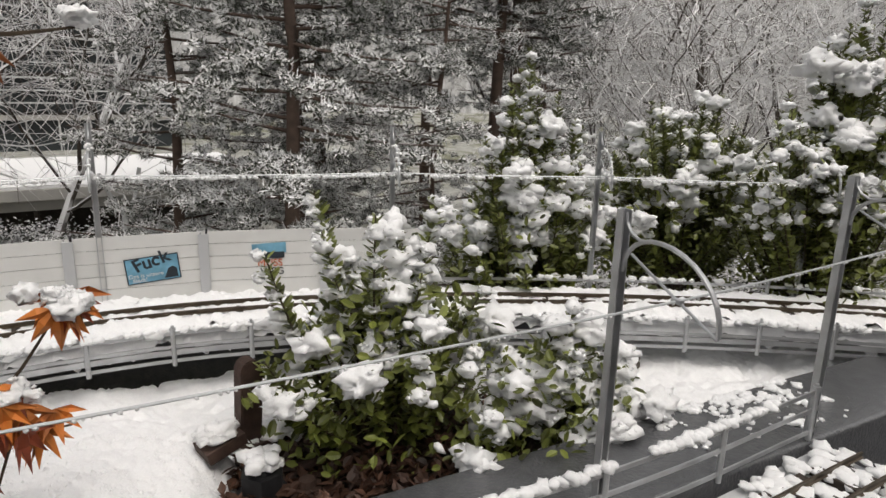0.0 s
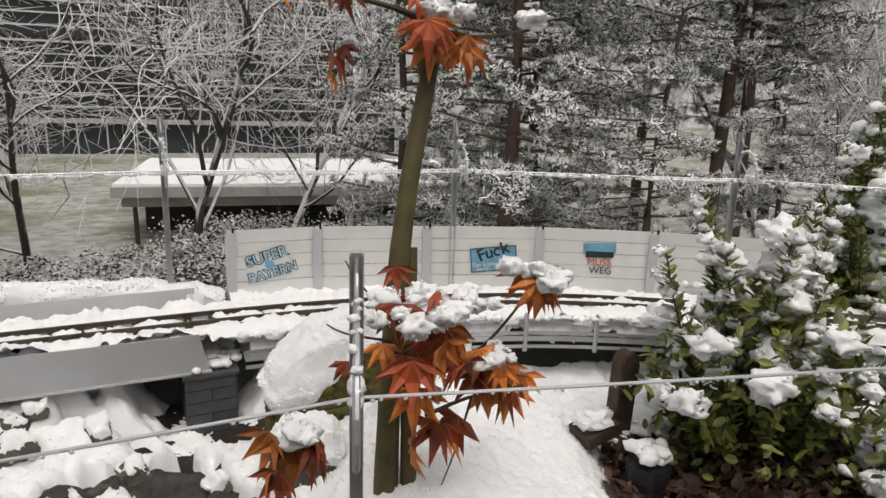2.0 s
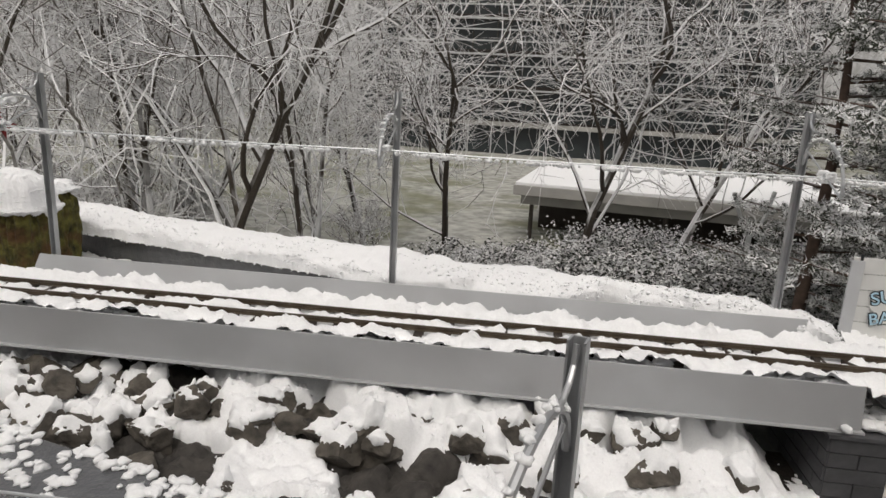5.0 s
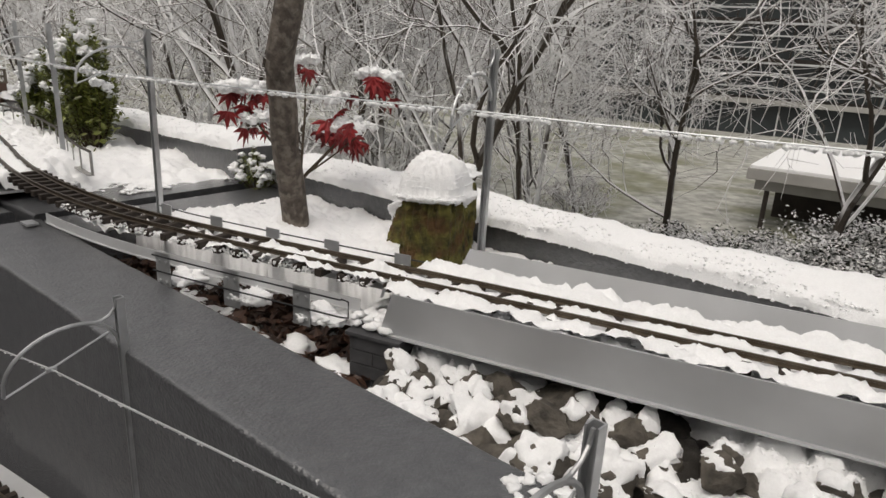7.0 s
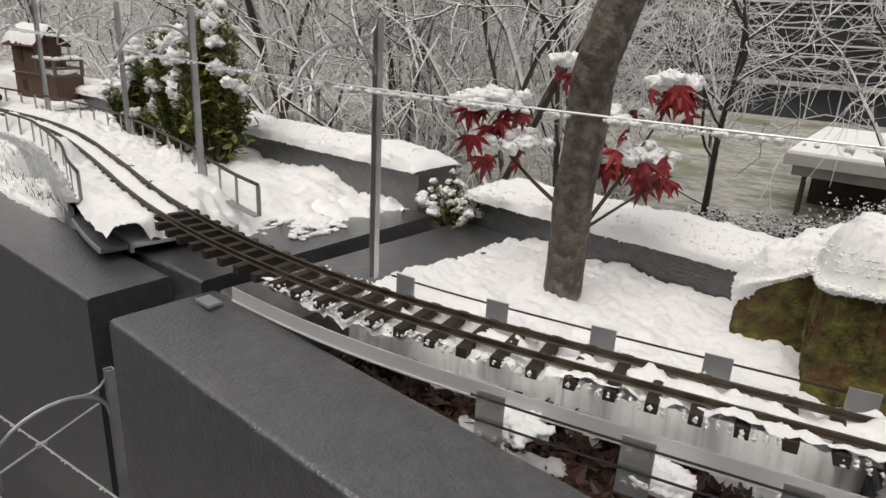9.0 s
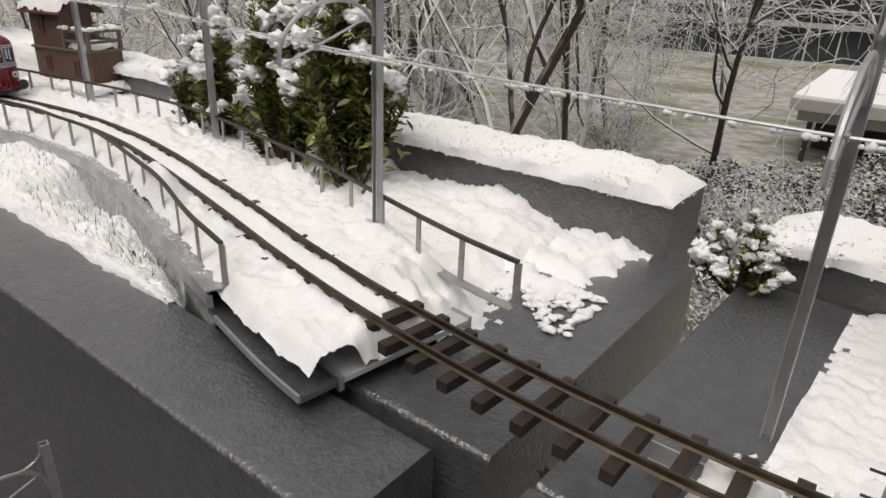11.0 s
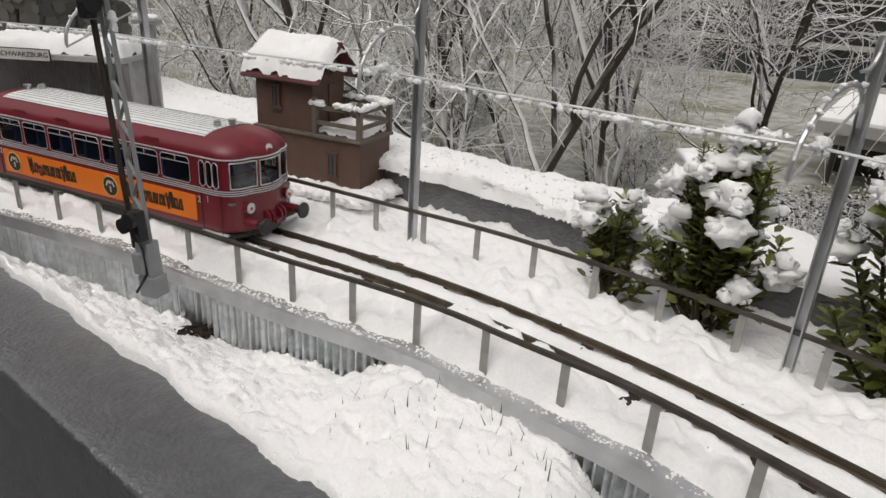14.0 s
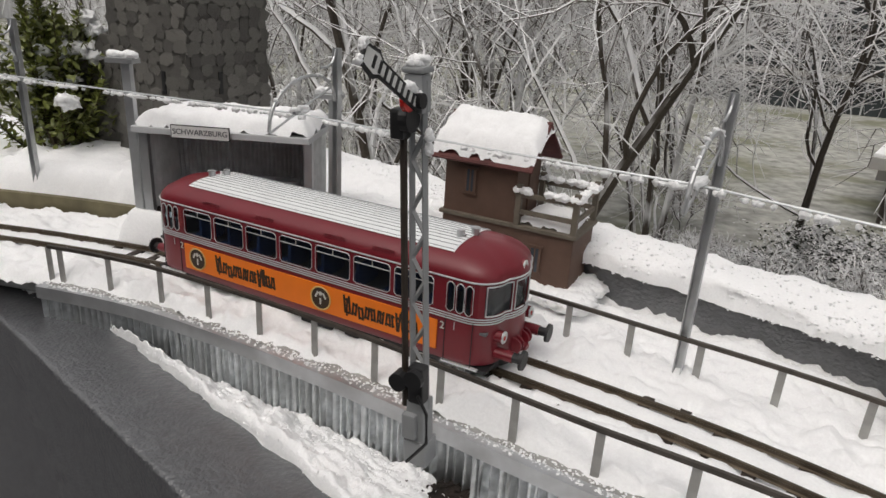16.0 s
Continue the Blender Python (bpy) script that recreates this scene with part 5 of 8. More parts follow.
# ---- the railbus ----
def railbus(at, angle):
    """Two-axled model railbus; built round the rail top under its middle, then set on the line."""
    rb = thing("railbus", (0, 0, 0), "wine-red model railbus with pale silver roof and orange side boards", "railbus")
    HL, HW = 0.278, 0.0655

    def outline(inset=0.0, hl=HL, hw=HW, n=7):
        """Plan of the body: straight sides, rounded corners, bowed ends."""
        pts = []
        quarter = []
        r = 0.034
        for k in range(n + 1):
            a = math.pi / 2 * k / n
            quarter.append((hl - 0.010 - r + r * math.sin(a) - inset, hw - r + r * math.cos(a) - inset))
        bow = [(hl - inset - 0.010 + 0.010 * (1 - (y / (hw - r)) ** 2), y) for y in (0.024, 0.016, 0.008, 0.0)]
        side = [(x, hw - inset) for x in np.linspace(0, hl - 0.046, 30)]
        q = side[:-1] + quarter + bow
        pts = [(x, -y) for x, y in q]                                   # front right half, near side
        pts += [(x, y) for x, y in reversed(q[:-1])]
        pts += [(-x, y) for x, y in q[1:]]
        pts += [(-x, -y) for x, y in reversed(q[1:-1])]
        return pts

    def skin(levels, closed_top=False, closed_bottom=False):
        bm = B()
        rings = [[bm.verts.new((x, y, z)) for x, y in o] for o, z in levels]
        k = len(rings[0])
        for a, b in zip(rings, rings[1:]):
            for i in range(k):
                bm.faces.new((a[i], a[(i + 1) % k], b[(i + 1) % k], b[i]))
        if closed_top:
            bm.faces.new(rings[-1])
        if closed_bottom:
            bm.faces.new(rings[0][::-1])
        return bm

    o0 = outline()
    part("lower_body", skin([(outline(0.003), 0.0115), (outline(0.0006), 0.014), (o0, 0.020), (o0, 0.0715)], closed_bottom=True), RED, rb, smooth=True)
    # window band
    sidewin = [(-0.2005 + 0.0573 * k, -0.2005 + 0.0573 * k + 0.0515) for k in range(7)]
    doors = [(s * x0 - 0.0048, s * x0 + 0.0048) for s in (-1, 1) for x0 in (0.2165, 0.2285, 0.2395)]
    zb, zt, z0, z1 = 0.0715, 0.1135, 0.0745, 0.1095

    def is_open(mx, my):
        if abs(my) > HW - 0.001:
            return any(a <= mx <= b for a, b in sidewin + doors)
        if abs(mx) > 0.252:
            return 0.0022 < abs(my) - 0.0 and not (0.0195 < abs(my) < 0.0235) and abs(my) < 0.058 if abs(my) > 0.0235 else abs(my) < 0.0195
        return False

    dense = []
    for (xa, ya), (xb, yb) in zip(o0, o0[1:] + o0[:1]):
        seg = math.hypot(xb - xa, yb - ya)
        n = max(1, int(seg / 0.0012))
        for k in range(n):
            dense.append((xa + (xb - xa) * k / n, ya + (yb - ya) * k / n))
    bm = B()
    zs = [zb, z0, z1, zt]
    rings = [[bm.verts.new((x, y, z)) for x, y in dense] for z in zs]
    for i in range(len(dense)):
        j = (i + 1) % len(dense)
        mx, my = (dense[i][0] + dense[j][0]) / 2, (dense[i][1] + dense[j][1]) / 2
        for r in range(3):
            if r == 1 and is_open(mx, my):
                continue
            bm.faces.new((rings[r][i], rings[r][j], rings[r + 1][j], rings[r + 1][i]))
    for v in [v for v in bm.verts if not v.link_faces]:
        bm.verts.remove(v)
    wb = part("window_band", bm, RED, rb)
    so = wb.modifiers.new("thick", "SOLIDIFY")
    so.thickness, so.offset = 0.0022, -1

    def pane(a, b, y, name="window", slide=True, zlo=z0, zhi=z1):
        bm = B()
        box(bm, ((a + b) / 2, y * 0.978, (zlo + zhi) / 2), (b - a, 0.0006, zhi - zlo))
        w = part(name, bm, PANE, rb)
        bm = B()
        e = 0.0011
        c = 0.0035
        pts = [(a + c, zlo), (b - c, zlo), (b, zlo + c), (b, zhi - c), (b - c, zhi), (a + c, zhi), (a, zhi - c), (a, zlo + c)]
        yy = y * 1.006
        pipe(bm, [(x, yy, z) for x, z in pts + pts[:2]], 0.0006, 5)
        part("frame", bm, SILVER, w)
        if slide:
            bm = B()
            box(bm, ((a + b) / 2, y * 0.99, zhi - 0.0085), (b - a, 0.001, 0.0010))
            box(bm, ((a + b) / 2, y * 0.99, zhi - 0.0042), (0.0007, 0.001, 0.0085))
            part("slider_bar", bm, SILVER, w)

    for y in (-HW, HW):
        for a, b in sidewin:
            pane(a, b, y)
        for a, b in doors:
            pane(a, b, y, "door_window", False)
    # end windows: one flat pane each
    for s in (-1, 1):
        for lo, hi in ((-0.0195, 0.0195), (0.0235, 0.058), (-0.058, -0.0235)):
            arc = [(x, y) for x, y in dense if x * s > 0.240 and lo <= y <= hi]
            arc.sort(key=lambda p: p[1])
            bm = B()
            cols = [[bm.verts.new((x * 0.994, y * 0.994, z)) for z in (z0, z1)] for x, y in arc]
            for p, q in zip(cols, cols[1:]):
                bm.faces.new((p[0], q[0], q[1], p[1]))
            w = part("end_window", bm, PANE, rb)
            bm = B()
            loop = [(x * 1.002, y * 1.002, z0) for x, y in arc] + [(x * 1.002, y * 1.002, z1) for x, y in reversed(arc)]
            pipe(bm, loop + loop[:2], 0.0010, 5)
            part("frame", bm, SILVER, w)
    # roof
    levels = []
    for k in range(11):
        a = math.pi / 2 * k / 10.6
        ca, sa = math.cos(a), math.sin(a)
        hl = HL - 0.062 * (1 - ca ** 0.9)
        hw = HW * ca ** 0.7
        sc = [(x * hl / HL, y * hw / HW) for x, y in o0]
        levels.append((sc, 0.1135 + 0.0285 * sa))
    part("roof", skin(levels, closed_top=True), RED, rb, smooth=True)

    def roof_z(y):
        c = min(1.0, abs(y) / HW) ** (1 / 0.7)
        return 0.1135 + 0.0285 * math.sqrt(max(0.0, 1 - c * c))

    bm = B()
    ys = np.linspace(-0.0475, 0.0475, 27)
    rows = [[bm.verts.new((x, y, roof_z(y) + dz)) for y in ys] for x, dz in ((-0.208, 0.0), (-0.208, 0.0011), (0.208, 0.0011), (0.208, 0.0))]
    for a, b in zip(rows, rows[1:]):
        for i in range(26):
            bm.faces.new((a[i], a[i + 1], b[i + 1], b[i]))
    bmesh.ops.recalc_face_normals(bm, faces=bm.faces)
    rp = part("roof_panel", bm, ROOFSILVER, rb, "pale silver ribbed roof panel", smooth=True)
    for k in range(12):
        y = -0.0440 + 0.008 * k
        bm = B()
        box(bm, (0, y, roof_z(y) + 0.0013), (0.414, 0.0007, 0.0005))
        part("groove", bm, GREYLINE, rp)
    for x in (-0.11, -0.02, 0.075):
        bm = B()
        rod(bm, (x, -0.006, roof_z(0)), (x, -0.006, roof_z(0) + 0.0035), 0.0032, 0.002, 10)
        part("roof_knob", bm, ROOFSILVER, rp)
    for s in (-1, 1):
        for x, y in ((s * 0.197, -0.012 * s), (s * 0.207, 0.006 * s)):
            z = roof_z(y)
            bm = B()
            rod(bm, (x, y, z), (x, y, z + 0.0075), 0.0048, n=14)
            rod(bm, (x, y, z + 0.0075), (x, y, z + 0.0088), 0.0062 if y * s > 0 else 0.0045, n=14)
            if y * s < 0:
                rod(bm, (x, y, z + 0.004), (x + 0.008 * s, y - 0.004, z + 0.004), 0.0016, n=8)
            part("vent_pot", bm, ALU, rb)
    # fittings along the sides
    for k, (z, r) in enumerate(((0.1137, 0.0011), (0.0712, 0.0008), (0.0683, 0.0008), (0.0655, 0.0008))):
        bm = B()
        pipe(bm, [(x * 1.004, y * 1.006, z) for x, y in o0] + [(o0[0][0], o0[0][1] * 1.006, z)], r, 5)
        part("trim_strip", bm, SILVER, rb)
    for y in (-1, 1):
        bd = B()
        box(bd, (0, y * (HW + 0.0008), 0.0412), (0.405, 0.0016, 0.0360))
        board = part("side_board", bd, ORANGE, rb, "orange advertising board with dark emblem and print")
        for cx in (-0.1775, 0.0375):
            bm = B()
            rod(bm, (cx * -y, y * (HW + 0.0016), 0.0412), (cx * -y, y * (HW + 0.0021), 0.0412), 0.0152, n=28)
            em = part("emblem", bm, BROWNINK, board, "round dark emblem with gold rim")
            bm = B()
            ring = [(cx * -y + 0.0150 * math.cos(2 * math.pi * k / 28), y * (HW + 0.0021), 0.0412 + 0.0150 * math.sin(2 * math.pi * k / 28)) for k in range(29)]
            pipe(bm, ring, 0.0011, 4)
            part("rim", bm, GOLD, em)
            bm = B()
            for q in ((-0.006, 0.004, 0.5), (0.006, 0.004, -0.5), (0, -0.004, 0)):
                box(bm, (cx * -y + q[0], y * (HW + 0.0022), 0.0412 + q[1]), (0.0026, 0.0005, 0.0085), Matrix.Rotation(q[2], 4, "Y"))
            rod(bm, (cx * -y, y * (HW + 0.0018), 0.0475), (cx * -y, y * (HW + 0.0024), 0.0475), 0.0028, n=10)
            part("figure", bm, WHITEINK, em)
            # lettering stands as plain dark strokes
            rngb = random.Random(3)
            x = cx + 0.0345
            bm = B()
            for g in range(12):
                wdt = (0.0120, 0.0080, 0.0085, 0.0075, 0.0070, 0.0118, 0.0075, 0.0045, 0.0060, 0.0055, 0.0075, 0.0070)[g]
                hgt = 0.0235 if g in (0, 8, 9) else 0.0165
                dz = -0.0030 if g in (2, 8) else 0.0
                cxg = x + wdt / 2
                for side in (-1, 1):
                    if wdt < 0.005 and side == 1:
                        continue
                    box(bm, (-y * (cxg + side * wdt * 0.30), y * (HW + 0.0019), 0.0405 + dz + (hgt - 0.0165) / 2), (0.0027, 0.0006, hgt),
                        Matrix.Rotation(0.10 * rngb.choice((-1, 1)), 4, "Y"))
                box(bm, (-y * cxg, y * (HW + 0.0019), 0.0405 + dz + hgt * 0.36), (wdt * 0.75, 0.0006, 0.0022), Matrix.Rotation(0.5, 4, "Y"))
                box(bm, (-y * cxg, y * (HW + 0.0019), 0.0405 + dz - 0.0165 * 0.36), (wdt * 0.75, 0.0006, 0.0022), Matrix.Rotation(0.5, 4, "Y"))
                if wdt > 0.011:
                    box(bm, (-y * cxg, y * (HW + 0.0019), 0.0405 + dz), (0.0024, 0.0006, hgt))
                x += wdt + 0.0012
            part("print_stroke", bm, BROWNINK, board)
        for s in (-1, 1):
            m = Matrix.Translation((s * 0.2085, y * (HW + 0.0008), 0.0545)) @ Matrix.Rotation(0 if y < 0 else math.pi, 4, "Z") @ Matrix.Rotation(math.pi / 2, 4, "X")
            text("class_number", "2", 0.0125, m, WHITEINK, rb)
            bm = B()
            box(bm, (s * 0.2235, y * (HW + 0.0005), 0.0575), (0.0009, 0.0006, 0.009))
            part("door_handle", bm, SILVER, rb)
            for dx in (0.212, 0.246):
                bm = B()
                box(bm, (s * dx, y * (HW + 0.0002), 0.040), (0.0008, 0.0008, 0.056))
                part("door_joint", bm, BLACK, rb)
            bm = B()
            box(bm, (s * 0.232, y * (HW - 0.001), 0.0108), (0.046, 0.004, 0.0024))
            part("step", bm, SILVER, rb)
            if s < 0:
                bm = B()
                for k in range(7):
                    box(bm, (-0.2085, y * (HW + 0.0004), 0.1085 - k * 0.0040), (0.004 + (k % 3) * 0.0015, 0.0004, 0.0012))
                part("notice_bars", bm, REDINK, rb)
        for cx in (-0.15, -0.055, 0.055, 0.125):
            bm = B()
            for k in range(5):
                z = 0.1215 + k * 0.0010
                yy = HW * (1 - ((z - 0.1135) / 0.0285) ** 2) ** 0.35
                box(bm, (cx, y * (yy + 0.0003), z), (0.031, 0.0006, 0.0004))
            part("roof_louvre", bm, RED, rb)
        bm = B()
        for k in range(8):
            box(bm, (-0.19 + k * 0.053, y * (HW - 0.001), 0.0098), (0.006 + 0.006 * (k % 3), 0.0005, 0.0010))
        part("notice_bars", bm, WHITEINK, rb)
    # underframe and wheels
    bm = B()
    box(bm, (0, 0, 0.006), (0.45, 0.112, 0.0085))
    box(bm, (0, 0, 0.0095), (0.53, 0.125, 0.0035))
    for x in (-0.06, 0.02, 0.09):
        box(bm, (x, -0.045, -0.001), (0.05, 0.02, 0.012), None, 0.001)
    part("underframe", bm, BLACK, rb)
    for x in (-0.135, 0.135):
        for y in (-0.0215, 0.0215):
            bm = B()
            rod(bm, (x, y - 0.003, 0.0195), (x, y + 0.003, 0.0195), 0.0195, n=26)
            sg = 1 if y > 0 else -1
            rod(bm, (x, y - sg * 0.003, 0.0195), (x, y - sg * 0.0045, 0.0195), 0.0222, n=26)
            part("wheel", bm, IRON, rb)
        for y in (-0.05, 0.05):
            bm = B()
            box(bm, (x, y, 0.012), (0.07, 0.006, 0.006), None, 0.001)
            box(bm, (x, y, 0.016), (0.016, 0.008, 0.016), None, 0.001)
            part("axle_guard", bm, BLACK, rb)
    # ends
    for s in (-1, 1):
        bm = B()
        sk = [(x, y) for x, y in outline(0.002) if x * s > 0.236]
        sk.sort(key=lambda p: p[1])
        cols = [[bm.verts.new((x, y, z)) for z in (0.004, 0.0125)] for x, y in sk]
        for p, q in zip(cols, cols[1:]):
            bm.faces.new((p[0], q[0], q[1], p[1]))
        part("apron", bm, BLACK, rb)
        for y in (-0.040, 0.040):
            bm = B()
            rod(bm, (s * 0.262, y, 0.0265), (s * 0.287, y, 0.0265), 0.0066, n=14)
            bf = part("buffer", bm, RED, rb)
            bm = B()
            rod(bm, (s * 0.285, y, 0.0265), (s * 0.297, y, 0.0265), 0.0056, n=14)
            rod(bm, (s * 0.297, y, 0.0265), (s * 0.3005, y, 0.0265), 0.0118, 0.0110, 20)
            part("buffer_head", bm, BLACK, bf)
            bm = B()
            rod(bm, (s * 0.262, y, 0.0475), (s * 0.2735, y, 0.0475), 0.0072, n=18)
            hd = part("headlight", bm, RED, rb)
            bm = B()
            ring = [(s * 0.2738, y + 0.0062 * math.cos(2 * math.pi * k / 20), 0.0475 + 0.0062 * math.sin(2 * math.pi * k / 20)) for k in range(21)]
            pipe(bm, ring, 0.0014, 6)
            part("bezel", bm, SILVER, hd)
            bm = B()
            rod(bm, (s * 0.2725, y, 0.0475), (s * 0.2742, y, 0.0475), 0.0052, n=16)
            part("lens", bm, LAMPGLASS, hd)
            bm = B()
            rod(bm, (s * 0.2742, y, 0.0468), (s * 0.2750, y, 0.0468), 0.0026, n=10)
            part("tail_lens", bm, REDLENS, hd)
        bm = B()
        rod(bm, (s * 0.258, 0, 0.1215), (s * 0.2745, 0, 0.1215), 0.0062, n=16)
        tl = part("top_light", bm, RED, rb)
        bm = B()
        ring = [(s * 0.2748, 0.0054 * math.cos(2 * math.pi * k / 20), 0.1215 + 0.0054 * math.sin(2 * math.pi * k / 20)) for k in range(21)]
        pipe(bm, ring, 0.0013, 6)
        part("bezel", bm, SILVER, tl)
        bm = B()
        rod(bm, (s * 0.2735, 0, 0.1215), (s * 0.2752, 0, 0.1215), 0.0045, n=16)
        part("lens", bm, LAMPGLASS, tl)
        bm = B()
        pipe(bm, [(s * 0.2795, -0.002, 0.0755), (s * 0.2800, -0.010, 0.0880), (s * 0.2795, -0.015, 0.0960)], 0.0011, 5)
        part("wiper", bm, BLACK, rb)
        for y in (-0.008, 0.008, -0.016, 0.016):
            bm = B()
            rod(bm, (s * 0.276, y - 0.0015, 0.0275), (s * 0.276, y + 0.0015, 0.0275), 0.0105, n=18)
            part("coupling_plate", bm, RED, rb)
        bm = B()
        box(bm, (s * 0.282, 0, 0.0215), (0.012, 0.012, 0.006), None, 0.001)
        part("coupling_hook", bm, RED, rb)
    # saloon
    bm = B()
    box(bm, (0, 0, 0.054), (0.52, 0.12, 0.003))
    part("saloon_floor", bm, GREYIN, rb)
    for k in range(8):
        x = -0.19 + k * 0.053
        for y in (-0.036, 0.036):
            bm = B()
            box(bm, (x, y, 0.066), (0.018, 0.042, 0.010), None, 0.002)
            box(bm, (x + 0.010, y, 0.080), (0.005, 0.042, 0.030), None, 0.002)
            part("seat", bm, BLUESEAT, rb)
    for s in (-1, 1):
        bm = B()
        box(bm, (s * 0.248, 0, 0.066), (0.022, 0.09, 0.022), None, 0.003)
        part("driver_desk", bm, GREYIN, rb)
    rb.matrix_basis = Matrix.Translation(at) @ Matrix.Rotation(angle, 4, "Z")
    return rb


p, d, s = line_at(-3.69)
a0, a1 = line_at(-3.69 - 0.135)[0], line_at(-3.69 + 0.135)[0]
mid = (a0 + a1) / 2
chord = a1 - a0
railbus((mid.x, mid.y, ZR), math.atan2(chord.y, chord.x))


# ---- the station bed: signal box, signal, shelter, tower ----
def signal_box():
    x0, x1, xm = -3.665, -3.440, -3.540
    y0, y1 = 0.822, 0.925
    hb = thing("signal_box", ((x0 + x1) / 2, (y0 + y1) / 2, 0.0), "brown model signal box with balcony and thick snow on its roof", "signal box")
    bm = B()
    box(bm, ((x0 + x1) / 2, (y0 + y1) / 2, 0.045), (x1 - x0, y1 - y0, 0.098), None, 0.001)
    part("ground_floor", bm, HUTBROWN, hb)
    bm = B()
    box(bm, ((x0 + x1) / 2, (y0 + y1) / 2, 0.096), (x1 - x0 + 0.010, y1 - y0 + 0.010, 0.006), None, 0.001)
    part("floor_band", bm, BALUSTER, hb)
    bm = B()
    box(bm, ((x0 + xm) / 2, (y0 + y1) / 2, 0.147), (xm - x0, y1 - y0 - 0.004, 0.098), None, 0.001)
    for x in (xm - 0.003, x0 + 0.003):
        m = Matrix.Translation((x - 0.003, (y0 + y1) / 2, 0.196)) @ Matrix(((0, 0, 1, 0), (1, 0, 0, 0), (0, 1, 0, 0), (0, 0, 0, 1)))
        extrude_outline(bm, [(-0.050, 0), (0.050, 0), (0, 0.046)], m, 0.006)
    part("upper_floor", bm, HUTBROWN, hb)
    for sgn in (-1, 1):
        bm = B()
        m = Matrix.Translation(((x0 + xm) / 2 + 0.006, (y0 + y1) / 2 + sgn * 0.033, 0.2195)) @ Matrix.Rotation(-sgn * radians(42), 4, "X")
        box(bm, (0, 0, 0), (xm - x0 + 0.045, 0.098, 0.004), m)
        slope = part("roof_slope", bm, HUTRED, hb)
        for k in range(12):
            bm = B()
            box(bm, (0, 0, 0), (xm - x0 + 0.046, 0.0012, 0.0052), m @ Matrix.Translation((0, -0.046 + k * 0.0082, 0.0002)))
            part("shingle_course", bm, HUTRED, slope)
    bm = B()
    rngs = random.Random(9)
    ym = (y0 + y1) / 2
    heap(bm, lambda a, b: Vector((a, ym + b, 0)), x0 - 0.020, xm + 0.030, -0.066, 0.066, lambda a, b: 0.258 - (b * b + 0.0004) ** 0.5 * 0.90, 0.024, 0.004, 4.0)
    part("snow", bm, SNOW, hb, "thick snow on the roof", smooth=True, kind="stuff")

    def win(x, y, z, w, h, side):
        bm = B()
        if side == "front":
            box(bm, (x, y - 0.0012, z), (w, 0.002, h))
        else:
            box(bm, (x + 0.0012, y, z), (0.002, w, h))
        wd = part("window", bm, DARKGLASS, hb)
        bm = B()
        for a, b, c, dd in ((0, h / 2, w + 0.008, 0.004), (0, -h / 2, w + 0.008, 0.004), (-w / 2, 0, 0.004, h), (w / 2, 0, 0.004, h), (0, 0, 0.0018, h)):
            if side == "front":
                box(bm, (x + a, y - 0.002, z + b), (c, 0.004, dd))
            else:
                box(bm, (x + 0.002, y + a, z + b), (0.004, c, dd))
        part("frame", bm, HUTBROWN, wd)
    win(-3.618, y0, 0.155, 0.016, 0.040, "front")
    win(-3.612, y0, 0.055, 0.016, 0.038, "front")
    win(-3.498, y0, 0.048, 0.017, 0.044, "front")
    win(xm, (y0 + y1) / 2, 0.205, 0.012, 0.018, "side")
    bm = B()
    box(bm, (xm + 0.001, (y0 + y1) / 2 + 0.012, 0.140), (0.003, 0.028, 0.080))
    part("door", bm, HUTBROWN, hb, "brown balcony door")
    for x, y in ((x1 - 0.002, y0 + 0.001), (x1 - 0.002, y1 - 0.001), (xm + 0.006, y0 + 0.001), (xm + 0.006, y1 - 0.001)):
        bm = B()
        box(bm, (x, y, 0.130), (0.009, 0.009, 0.066), None, 0.0008)
        part("balcony_post", bm, BALUSTER, hb)
    for z in (0.120, 0.147):
        for a, b in (((xm, y0 + 0.001), (x1, y0 + 0.001)), ((xm, y1 - 0.001), (x1, y1 - 0.001)), ((x1 - 0.002, y0), (x1 - 0.002, y1))):
            bm = B()
            box(bm, ((a[0] + b[0]) / 2, (a[1] + b[1]) / 2, z), (max(0.005, abs(a[0] - b[0])), max(0.005, abs(a[1] - b[1])), 0.007))
            part("balcony_rail", bm, BALUSTER, hb)
    bm = B()
    heap(bm, lambda a, b: Vector((a, b, 0)), xm + 0.003, x1 - 0.006, y0 + 0.005, y1 - 0.005, lambda a, b: 0.100, 0.020, 0.005, 6.0)
    for _ in range(60):
        t = rngs.random()
        q = rngs.choice(((xm + (x1 - xm) * t, y0), (x1 - 0.002, y0 + (y1 - y0) * t), (xm + (x1 - xm) * t, y1)))
        blob(bm, (q[0], q[1], 0.154), rngs.uniform(0.005, 0.009), 0.7, 0.4, 3, rngs)
    part("snow", bm, SNOW, hb, "snow on balcony floor and rails", smooth=True, kind="stuff")
    return hb


signal_box()
brick_pier(-3.55, 0.875, 0.245, 0.135, -0.06, -0.008)
bm = B()
rng = random.Random(14)
for _ in range(230):
    q = rng.choice(((rng.uniform(-3.69, -3.42), rng.uniform(0.795, 0.822)), (rng.uniform(-3.442, -3.415), rng.uniform(0.80, 0.95))))
    blob(bm, (q[0], q[1], 0.000), rng.uniform(0.012, 0.024), 0.55, 0.4, 3, rng)
tagged(part("snow_lumps", bm, SNOW, smooth=True), "snow banked round the signal box", "snow", kind="stuff")


